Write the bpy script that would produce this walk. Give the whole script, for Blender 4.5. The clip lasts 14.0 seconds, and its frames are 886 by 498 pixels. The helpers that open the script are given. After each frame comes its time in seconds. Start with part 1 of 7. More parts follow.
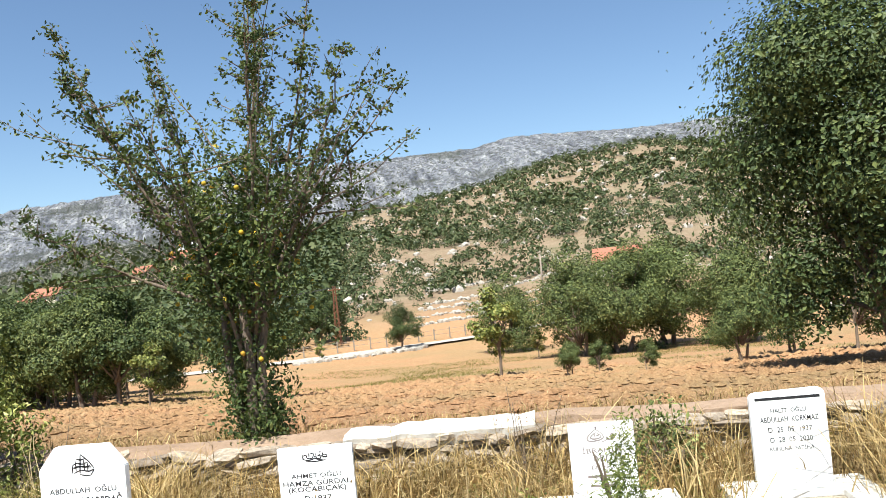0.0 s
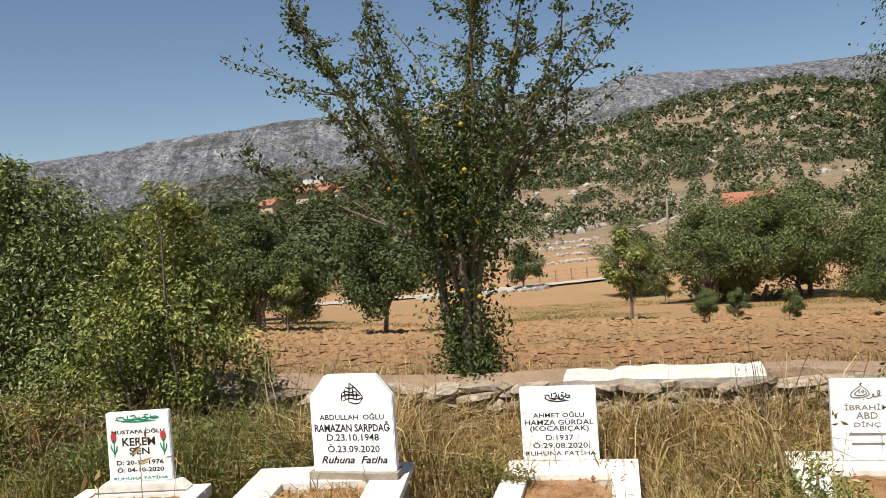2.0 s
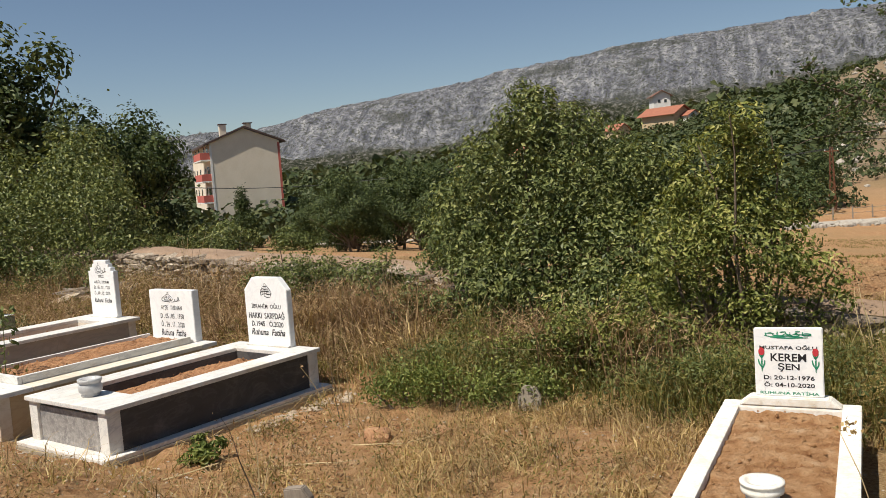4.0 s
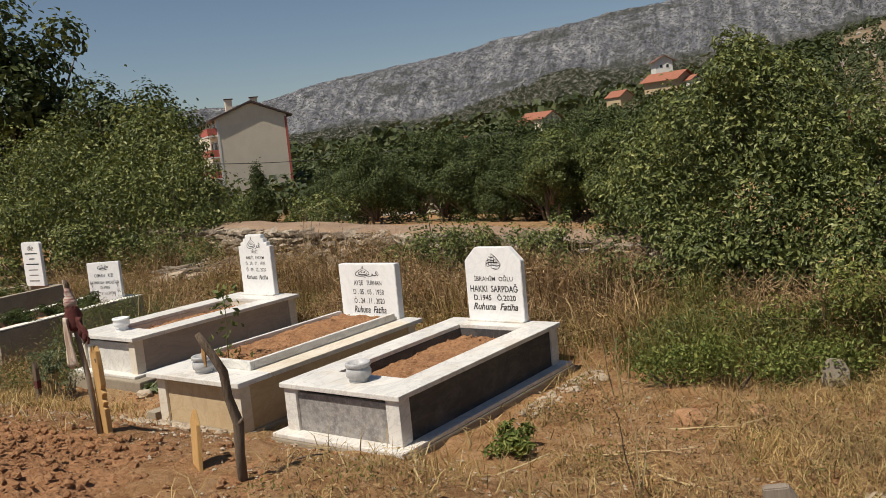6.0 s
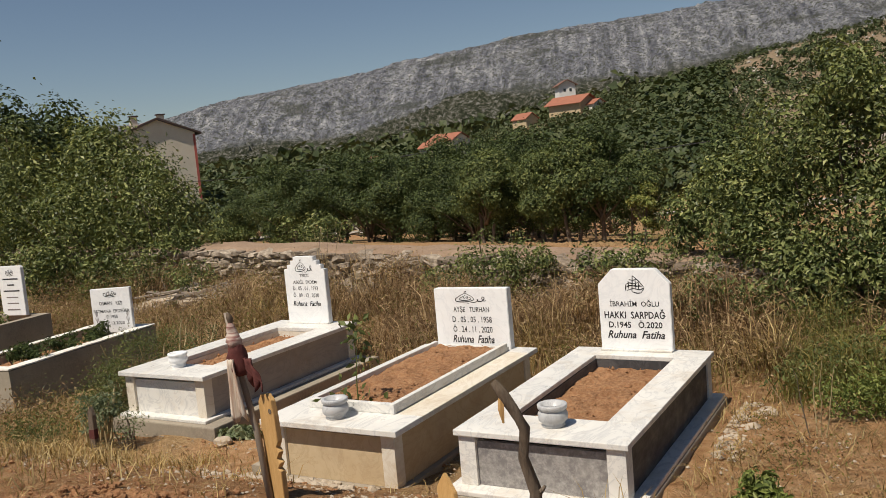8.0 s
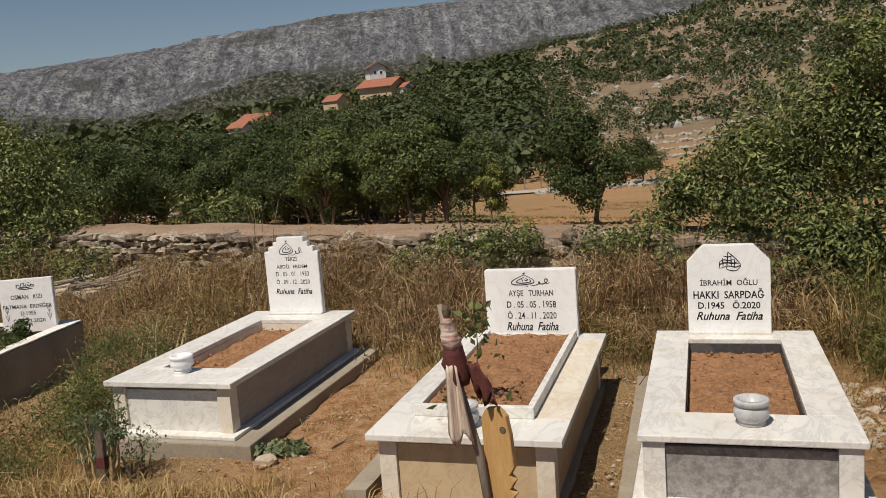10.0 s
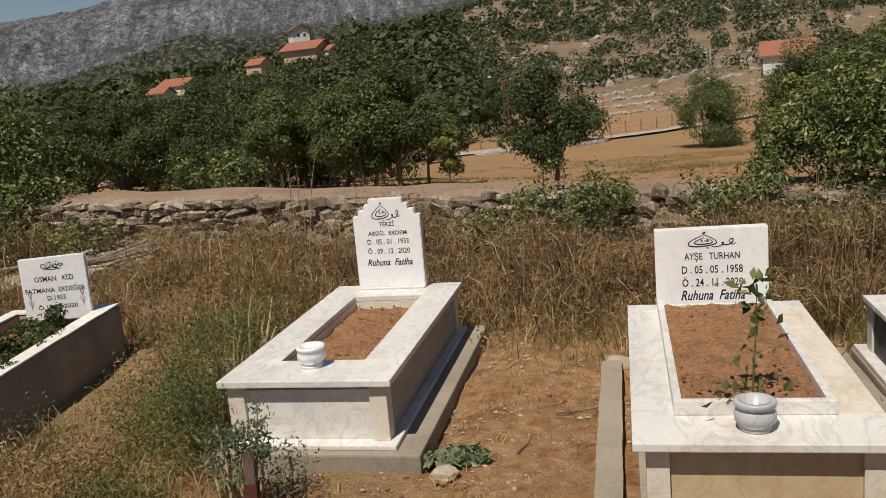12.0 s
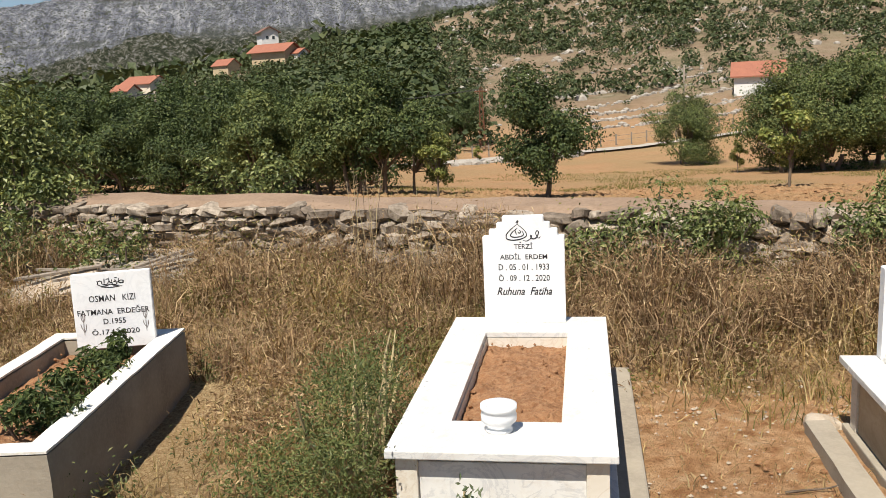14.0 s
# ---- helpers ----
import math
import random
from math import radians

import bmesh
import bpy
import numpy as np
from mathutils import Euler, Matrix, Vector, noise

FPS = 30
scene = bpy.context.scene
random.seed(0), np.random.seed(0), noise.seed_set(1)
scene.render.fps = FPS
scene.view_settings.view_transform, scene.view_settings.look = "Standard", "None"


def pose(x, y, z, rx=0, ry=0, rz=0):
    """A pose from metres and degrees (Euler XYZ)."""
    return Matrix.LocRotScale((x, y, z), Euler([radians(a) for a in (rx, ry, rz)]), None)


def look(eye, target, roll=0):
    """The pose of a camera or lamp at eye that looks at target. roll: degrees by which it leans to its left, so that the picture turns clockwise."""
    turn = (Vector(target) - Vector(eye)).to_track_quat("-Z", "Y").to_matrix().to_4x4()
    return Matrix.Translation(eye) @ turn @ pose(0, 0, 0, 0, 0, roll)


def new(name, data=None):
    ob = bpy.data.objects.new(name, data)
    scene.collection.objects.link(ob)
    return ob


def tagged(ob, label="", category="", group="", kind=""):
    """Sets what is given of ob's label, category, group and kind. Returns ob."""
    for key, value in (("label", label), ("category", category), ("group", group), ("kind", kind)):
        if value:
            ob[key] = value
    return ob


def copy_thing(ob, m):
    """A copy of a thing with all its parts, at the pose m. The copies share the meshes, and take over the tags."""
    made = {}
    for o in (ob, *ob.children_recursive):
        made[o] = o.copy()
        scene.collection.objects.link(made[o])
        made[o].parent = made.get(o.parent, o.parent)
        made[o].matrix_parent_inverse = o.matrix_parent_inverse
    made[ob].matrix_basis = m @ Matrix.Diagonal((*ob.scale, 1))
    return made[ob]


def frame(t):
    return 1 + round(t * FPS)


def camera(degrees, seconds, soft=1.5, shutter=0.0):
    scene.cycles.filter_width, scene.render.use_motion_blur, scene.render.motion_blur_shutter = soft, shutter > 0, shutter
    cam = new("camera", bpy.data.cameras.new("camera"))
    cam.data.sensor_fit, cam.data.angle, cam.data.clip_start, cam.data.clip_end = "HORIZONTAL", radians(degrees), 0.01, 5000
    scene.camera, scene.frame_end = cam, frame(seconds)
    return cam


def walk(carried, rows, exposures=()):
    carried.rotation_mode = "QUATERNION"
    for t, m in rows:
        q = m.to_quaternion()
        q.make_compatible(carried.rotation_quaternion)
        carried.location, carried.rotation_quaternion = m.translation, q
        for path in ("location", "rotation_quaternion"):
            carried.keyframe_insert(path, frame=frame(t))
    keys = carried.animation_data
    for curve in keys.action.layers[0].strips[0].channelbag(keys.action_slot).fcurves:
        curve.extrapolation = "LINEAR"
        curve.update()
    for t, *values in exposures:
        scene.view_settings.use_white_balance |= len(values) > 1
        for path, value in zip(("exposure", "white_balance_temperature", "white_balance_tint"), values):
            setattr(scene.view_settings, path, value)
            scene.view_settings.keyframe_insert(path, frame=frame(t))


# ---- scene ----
# ---------------- camera and walk ----------------
PATH = [
    (0, (11.043, -2.912, 1.71), (10.849, -0.923, 1.775), -5.5),
    (0.5, (10.897, -3.063, 1.782), (10.594, -1.087, 1.839), -6.0),
    (1, (10.754, -2.878, 1.733), (10.319, -0.927, 1.765), -4.1),
    (1.5, (10.582, -2.864, 1.758), (10.151, -0.912, 1.767), -4.0),
    (2, (10.308, -2.966, 1.779), (9.84, -1.022, 1.725), -3.8),
    (2.5, (9.973, -3.198, 1.859), (9.146, -1.378, 1.793), -5.1),
    (3, (9.607, -3.397, 1.833), (8.553, -1.708, 1.647), -4.2),
    (3.5, (9.295, -3.532, 1.841), (8.15, -1.908, 1.617), -4.0),
    (3.7, (9.117, -3.585, 1.844), (7.954, -1.967, 1.669), -3.7),
    (5.8, (7.136, -4.24, 1.897), (5.953, -2.642, 1.683), -5.6),
    (6, (6.973, -4.289, 1.908), (5.802, -2.685, 1.672), -5.4),
    (6.5, (6.573, -4.391, 1.946), (5.405, -2.785, 1.71), -5.6),
    (7, (6.148, -4.488, 1.953), (5.004, -2.864, 1.719), -5.9),
    (7.5, (5.697, -4.557, 2.0), (4.649, -2.871, 1.756), -5.6),
    (7.7, (5.501, -4.565, 1.984), (4.481, -2.859, 1.761), -5.3),
    (9.8, (3.416, -4.46, 1.977), (2.779, -2.58, 1.737), -3.9),
    (10, (3.243, -4.493, 1.986), (2.666, -2.599, 1.703), -4.1),
    (10.5, (2.84, -4.422, 1.957), (2.295, -2.523, 1.648), -4.2),
    (11, (2.436, -4.312, 1.955), (1.923, -2.404, 1.649), -4.6),
    (11.5, (1.991, -4.156, 1.954), (1.564, -2.237, 1.584), -4.3),
    (12, (1.622, -3.867, 1.923), (1.205, -1.947, 1.545), -4.9),
    (12.5, (1.245, -3.653, 1.901), (0.85, -1.73, 1.518), -4.4),
    (13, (0.882, -3.471, 1.894), (0.55, -1.536, 1.513), -3.5),
    (13.5, (0.636, -3.215, 1.882), (0.335, -1.274, 1.507), -3.0),
    (14, (0.348, -3.141, 1.922), (0.021, -1.202, 1.558), -2.7),
]
cam = camera(54.3, 14.0, soft=0.7)
walk(cam, [(t, look(eye, target, roll)) for t, eye, target, roll in PATH],
     exposures=[(0, 1.22, 6100, 6), (0.5, 1.22, 6150, 6), (1.0, .75, 6300, 8), (1.5, .62, 6450, 9), (2.1, .52, 6500, 9), (2.5, 1.15, 6400, 8), (2.7, 1.1, 6450, 8), (3.0, .98, 6600, 9), (3.4, .68, 6700, 10), (3.7, .48, 6700, 10),
                (5.8, .03, 6850, 11), (7.7, .03, 6850, 11), (10, -.15, 6850, 12), (12, -.2, 6800, 12), (12.5, -.15, 6700, 11), (13, -.1, 6600, 10), (13.5, .13, 6550, 10), (14, .5, 6500, 10)])

# ---------------- sky and sun ----------------
SUN = Vector((-.14, -.46, .84)).normalized()
world = bpy.data.worlds.new("sky")
scene.world = world
world.use_nodes = True
wn = world.node_tree
sky = wn.nodes.new("ShaderNodeTexSky")
sky.sky_type = 'NISHITA'
sky.sun_disc = False
sky.sun_elevation = math.asin(SUN.z)
sky.sun_rotation = math.atan2(SUN.x, SUN.y)
sky.air_density, sky.dust_density, sky.ozone_density, sky.altitude = 1.0, .45, 1.6, 900
bg = wn.nodes["Background"]
wn.links.new(sky.outputs[0], bg.inputs[0])
bg.inputs[1].default_value = 0.063
sun = new("sun", bpy.data.lights.new("sun", "SUN"))
sun.data.energy, sun.data.angle, sun.data.color = 5.2, radians(.53), (1, .95, .86)
sun.matrix_world = look(tuple(SUN * 50), (0, 0, 0))


# ---------------- materials ----------------
def material(name, rough=.8, metal=0.0, spec=.4):
    m = bpy.data.materials.new(name)
    m.use_nodes = True
    b = m.node_tree.nodes["Principled BSDF"]
    b.inputs["Roughness"].default_value = rough
    b.inputs["Metallic"].default_value = metal
    b.inputs["Specular IOR Level"].default_value = spec
    return m, m.node_tree, b


def node(nt, kind, **inputs):
    n = nt.nodes.new(kind)
    for k, v in inputs.items():
        n.inputs[k.replace("_", " ")].default_value = v
    return n


def coords(nt, stretch=(1, 1, 1)):
    g = nt.nodes.new("ShaderNodeNewGeometry")
    m = nt.nodes.new("ShaderNodeMapping")
    m.inputs["Scale"].default_value = stretch
    nt.links.new(g.outputs["Position"], m.inputs["Vector"])
    return m.outputs[0]


def noise_tex(nt, vec, scale, detail=5, rough=.6, distort=0.0):
    n = node(nt, "ShaderNodeTexNoise", Scale=scale, Detail=detail, Roughness=rough, Distortion=distort)
    nt.links.new(vec, n.inputs["Vector"])
    return n.outputs["Fac"]


def ramp_of(nt, fac, stops):
    r = nt.nodes.new("ShaderNodeValToRGB")
    e = r.color_ramp.elements
    while len(e) < len(stops):
        e.new(.5)
    for i, (p, c) in enumerate(stops):
        e[i].position, e[i].color = p, (*c, 1)
    nt.links.new(fac, r.inputs[0])
    return r.outputs[0]


def mixed(nt, fac, a, b, mode="MIX"):
    m = nt.nodes.new("ShaderNodeMix")
    m.data_type, m.blend_type = "RGBA", mode
    for sock, v in ((m.inputs[0], fac), (m.inputs[6], a), (m.inputs[7], b)):
        if isinstance(v, (int, float)):
            sock.default_value = v
        elif isinstance(v, tuple):
            sock.default_value = (*v, 1)
        else:
            nt.links.new(v, sock)
    return m.outputs[2]


def bump(nt, b, height, strength=.4, dist=.01):
    n = node(nt, "ShaderNodeBump", Strength=strength, Distance=dist)
    nt.links.new(height, n.inputs["Height"])
    nt.links.new(n.outputs[0], b.inputs["Normal"])


def two_scale(name, c1, c2, c3, big=1.5, small=30, rough=.85, bumps=.4, dist=.01, spec=.3, stretch=(1, 1, 1), amount=.5, bump_scale=None):
    """Large patches of c1 and c2 with finer specks of c3."""
    m, nt, b = material(name, rough, spec=spec)
    v = coords(nt, stretch)
    base = ramp_of(nt, noise_tex(nt, v, big, 4, .6), [(.35, c1), (.65, c2)])
    fine = noise_tex(nt, v, small, 6, .7)
    f = ramp_of(nt, fine, [(.42, (0, 0, 0)), (.68, (amount, amount, amount))])
    nt.links.new(mixed(nt, f, base, c3), b.inputs["Base Color"])
    bump(nt, b, noise_tex(nt, v, bump_scale or small, 8, .7), bumps, dist)
    return m


def object_varied(name, c1, c2, rough=.85, fine=25, bumps=.5, dist=.02):
    """Colour differs from piece to piece, with stains on each."""
    m, nt, b = material(name, rough, spec=.25)
    info = nt.nodes.new("ShaderNodeObjectInfo")
    v = coords(nt)
    geo = nt.nodes.new("ShaderNodeNewGeometry")
    add, fract = nt.nodes.new("ShaderNodeMath"), nt.nodes.new("ShaderNodeMath")
    add.operation, fract.operation = 'ADD', 'FRACT'
    nt.links.new(info.outputs["Random"], add.inputs[0])
    nt.links.new(geo.outputs["Random Per Island"], add.inputs[1])
    nt.links.new(add.outputs[0], fract.inputs[0])
    base = ramp_of(nt, fract.outputs[0], [(0, c1), (1, c2)])
    st = ramp_of(nt, noise_tex(nt, v, fine, 8, .7), [(.35, (.45, .42, .38)), (.62, (1.1, 1.08, 1.05))])
    nt.links.new(mixed(nt, 1.0, base, st, "MULTIPLY"), b.inputs["Base Color"])
    bump(nt, b, noise_tex(nt, v, fine * 1.5, 8, .7), bumps, dist)
    return m


def leaf_material(name, c1, c2, c3, through_light=.2, rough=.55, patch_low=(.7, .74, .7), patch_scale=1.6):
    m, nt, b = material(name, rough, spec=.22)
    g = nt.nodes.new("ShaderNodeNewGeometry")
    col = ramp_of(nt, g.outputs["Random Per Island"], [(.0, c1), (.6, c2), (1, c3)])
    patch = ramp_of(nt, noise_tex(nt, coords(nt), patch_scale, 3), [(.3, patch_low), (.7, (1.15, 1.12, 1.0))])
    col = mixed(nt, 1.0, col, patch, "MULTIPLY")
    nt.links.new(col, b.inputs["Base Color"])
    t = nt.nodes.new("ShaderNodeBsdfTranslucent")
    nt.links.new(mixed(nt, 1.0, col, (1.15, 1.1, .5), "MULTIPLY"), t.inputs[0])
    mx = nt.nodes.new("ShaderNodeMixShader")
    mx.inputs[0].default_value = through_light
    nt.links.new(b.outputs[0], mx.inputs[1])
    nt.links.new(t.outputs[0], mx.inputs[2])
    nt.links.new(mx.outputs[0], nt.nodes["Material Output"].inputs[0])
    return m


def marble_material(name, c1, c2, vein, dirt, dirt_amount=.25, rough=.35):
    m, nt, b = material(name, rough, spec=.4)
    v = coords(nt, (1, .45, 1))
    base = ramp_of(nt, noise_tex(nt, v, 2.5, 6, .65, 1.2), [(.3, c1), (.7, c2)])
    veins = ramp_of(nt, noise_tex(nt, v, 4.5, 8, .6, 2.2), [(.46, (0, 0, 0)), (.5, (.42, .42, .42)), (.55, (0, 0, 0))])
    col = mixed(nt, veins, base, vein)
    d = ramp_of(nt, noise_tex(nt, coords(nt), 3.2, 8, .75), [(.5, (0, 0, 0)), (.72, (dirt_amount,) * 3)])
    nt.links.new(mixed(nt, d, col, dirt), b.inputs["Base Color"])
    r = ramp_of(nt, noise_tex(nt, v, 14, 6), [(.3, (rough - .1,) * 3), (.7, (rough + .25,) * 3)])
    nt.links.new(r, b.inputs["Roughness"])
    bump(nt, b, noise_tex(nt, coords(nt), 60, 6), .12, .002)
    return m


def plain(name, c, rough=.6, spec=.3, metal=0.0):
    m, nt, b = material(name, rough, metal, spec)
    v = noise_tex(nt, coords(nt), 40, 5)
    nt.links.new(ramp_of(nt, v, [(.3, tuple(k * .75 for k in c)), (.7, tuple(min(1, k * 1.15) for k in c))]), b.inputs["Base Color"])
    return m


MARBLE = marble_material("white_marble", (.72, .7, .65), (.6, .585, .55), (.36, .36, .37), (.42, .31, .19), .5)
STELE = marble_material("stele_marble", (.8, .8, .79), (.74, .74, .74), (.62, .63, .64), (.6, .55, .45), .15)
CREAM = marble_material("cream_marble", (.62, .55, .44), (.7, .66, .58), (.5, .4, .28), (.42, .3, .17), .5, .45)
GREYPANEL = marble_material("grey_marble", (.5, .48, .46), (.4, .39, .38), (.3, .31, .33), (.3, .26, .2), .35, .4)
# dark stone taken darker still, with the side panels' shade in its colour
SHADED_GRANITE = marble_material("dark_shaded_stone", (.035, .034, .036), (.06, .058, .06), (.1, .1, .1), (.24, .22, .2), .35, .5)
STAINED = two_scale("efflorescent_dark_stone", (.16, .15, .15), (.25, .235, .22), (.42, .4, .37), 9, 34, .6, .3, .003, amount=.75)
TAN = marble_material("tan_stone", (.46, .34, .2), (.54, .43, .28), (.38, .27, .15), (.3, .2, .12), .45, .6)
CONCRETE = two_scale("concrete", (.32, .275, .21), (.23, .195, .15), (.37, .32, .25), 3, 45, .9, .5, .006)
LIME = two_scale("limewashed_concrete", (.78, .77, .73), (.66, .63, .56), (.5, .42, .3), 5, 28, .85, .5, .004, amount=.55)
SOIL = two_scale("grave_soil", (.36, .175, .08), (.25, .115, .052), (.5, .3, .16), 6, 38, .95, 1.0, .03, amount=.7)
CLOD = two_scale("soil_clod", (.33, .17, .085), (.4, .22, .115), (.48, .29, .17), 6, 40, .95, .8, .02)
# darkened marble: the shade on the grave's sides is put into its colour
SHADED_SIDE = marble_material("shaded_side_marble", (.36, .32, .28), (.28, .25, .22), (.22, .2, .19), (.24, .18, .12), .4, .5)
WALLTOP = two_scale("wall_earth", (.25, .17, .115), (.32, .225, .155), (.18, .12, .075), 2, 20, .95, .8, .03)
PLASTERED = two_scale("white_plaster_cap", (.62, .6, .55), (.5, .46, .4), (.36, .3, .23), 4, 25, .9, .6, .01)
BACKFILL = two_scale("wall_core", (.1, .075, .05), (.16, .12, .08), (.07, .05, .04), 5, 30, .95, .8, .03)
STONE = object_varied("field_stone", (.19, .15, .115), (.48, .41, .33), fine=16, bumps=.8)
ROCK = two_scale("limestone_rock", (.36, .32, .27), (.26, .23, .19), (.46, .43, .38), 1.2, 9, .9, .8, .05)
PEBBLE = two_scale("pale_rubble", (.42, .35, .27), (.32, .24, .16), (.5, .44, .36), 8, 40, .9, .6, .01)
BLACK = plain("black_letter_paint", (.02, .02, .022), .5)
GREEN = plain("green_letter_paint", (.02, .22, .12), .5)
RED = plain("red_letter_paint", (.5, .04, .05), .5)
FADED = plain("faded_letter_paint", (.2, .17, .16), .6)
WOOD_NEW = two_scale("fresh_sawn_wood", (.55, .34, .14), (.46, .27, .1), (.32, .17, .06), 3, 30, .7, .3, .004, stretch=(6, 6, .6))
WOOD_OLD = two_scale("weathered_wood", (.3, .25, .2), (.22, .18, .14), (.14, .11, .09), 3, 30, .85, .5, .006, stretch=(6, 6, .6))
BARK = two_scale("bark", (.13, .095, .065), (.2, .155, .115), (.07, .05, .035), 4, 30, .9, .9, .02, stretch=(2, 2, .5))
STEM = two_scale("dry_stem", (.5, .4, .22), (.42, .32, .17), (.3, .22, .12), 6, 40, .8, .3, .003)
CLOTH_RED = two_scale("maroon_cloth", (.1, .025, .022), (.13, .045, .04), (.06, .02, .018), 9, 60, .9, .5, .01)
CLOTH_PALE = two_scale("cream_striped_cloth", (.62, .55, .46), (.5, .38, .32), (.7, .66, .6), 14, 50, .9, .5, .01, stretch=(3, 3, .4))
CLOTH_BAND = two_scale("banded_cream_cloth", (.62, .55, .47), (.2, .07, .06), (.3, .22, .2), 26, 60, .9, .5, .01, stretch=(.25, .25, 2.4), amount=.3)
CLOTH_STRIPE = two_scale("striped_hanging_cloth", (.68, .62, .52), (.36, .24, .18), (.6, .5, .4), 26, 60, .9, .4, .006, stretch=(2.6, 2.6, .12), amount=.3)
PLASTER = two_scale("beige_plaster", (.72, .63, .5), (.66, .57, .44), (.76, .68, .55), .6, 6, .9, .2, .01)
PLASTER_W = two_scale("white_plaster", (.74, .72, .68), (.66, .64, .6), (.6, .57, .52), .8, 8, .9, .2, .01)
BALCONY = two_scale("red_balcony_paint", (.5, .12, .09), (.42, .1, .08), (.56, .2, .15), 1, 8, .8, .2, .01)
ROOF = two_scale("clay_roof_tiles", (.3, .115, .07), (.25, .095, .06), (.36, .17, .11), 1, 9, .85, .6, .03, stretch=(1, 1, 1))
ROOF_SHEET = two_scale("dark_brown_sheet_roof", (.075, .05, .045), (.1, .065, .055), (.05, .035, .03), 1, 9, .7, .2, .01)
ROOF_DARK = two_scale("brown_roof", (.2, .1, .07), (.15, .08, .06), (.26, .14, .1), 1, 9, .85, .4, .02)
GLASS = plain("dark_window_glass", (.03, .035, .04), .08, .6)
ROAD = two_scale("pale_gravel_road", (.38, .34, .29), (.3, .26, .21), (.48, .44, .38), .5, 12, .95, .4, .02)
METAL = plain("rusty_metal", (.2, .09, .05), .7, .4, .3)
WIRE = plain("cable", (.03, .03, .03), .6)
POTSTONE = marble_material("marble_pot", (.36, .365, .375), (.5, .5, .5), (.22, .23, .25), (.5, .45, .36), .3, .3)
LEAF_BUSH = leaf_material("shrub_leaf", (.058, .08, .029), (.165, .195, .07), (.36, .375, .16), .19, .45, (.5, .54, .5), 3.5)
LEAF_LIGHT = leaf_material("pale_shrub_leaf", (.085, .11, .03), (.215, .24, .066), (.42, .4, .15), .24, .45, (.5, .54, .5), 3.0)
LEAF_PEAR = leaf_material("wild_fruit_leaf", (0.04, 0.062, 0.022), (0.072, 0.1, 0.032), (0.15, 0.17, 0.055))
LEAF_YELLOW = leaf_material("yellow_leaf", (.5, .33, .03), (.55, .4, .05), (.4, .2, .03))
LEAF_OAK = leaf_material("oak_leaf", (0.055, 0.078, 0.028), (0.108, 0.135, 0.046), (0.21, 0.23, 0.085), .17)
LEAF_DARK = leaf_material("dark_tree_leaf", (0.032, 0.05, 0.018), (0.062, 0.088, 0.03), (0.13, 0.155, 0.055), .15)
LEAF_SCRUB = leaf_material("scrub_leaf", (.034, .05, .02), (.062, .08, .032), (.11, .12, .054), .12)
LEAF_GREY = leaf_material("grey_green_leaf", (.12, .15, .085), (.17, .2, .12), (.24, .26, .17))
LEAF_WEED = leaf_material("weed_leaf", (.085, .11, .04), (.145, .17, .06), (.24, .235, .095), .24, .5, (.55, .57, .55), 3.0)
LEAF_FRESH = leaf_material("fresh_green_leaf", (.075, .1, .026), (.145, .18, .046), (.28, .3, .1), .22)
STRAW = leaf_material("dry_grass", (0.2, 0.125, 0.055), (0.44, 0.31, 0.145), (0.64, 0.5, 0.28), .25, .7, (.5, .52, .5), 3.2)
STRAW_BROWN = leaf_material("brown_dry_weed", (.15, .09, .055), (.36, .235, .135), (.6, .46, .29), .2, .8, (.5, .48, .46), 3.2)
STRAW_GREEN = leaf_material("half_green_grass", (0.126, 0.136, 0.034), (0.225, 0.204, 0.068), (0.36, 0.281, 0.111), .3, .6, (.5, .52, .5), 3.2)


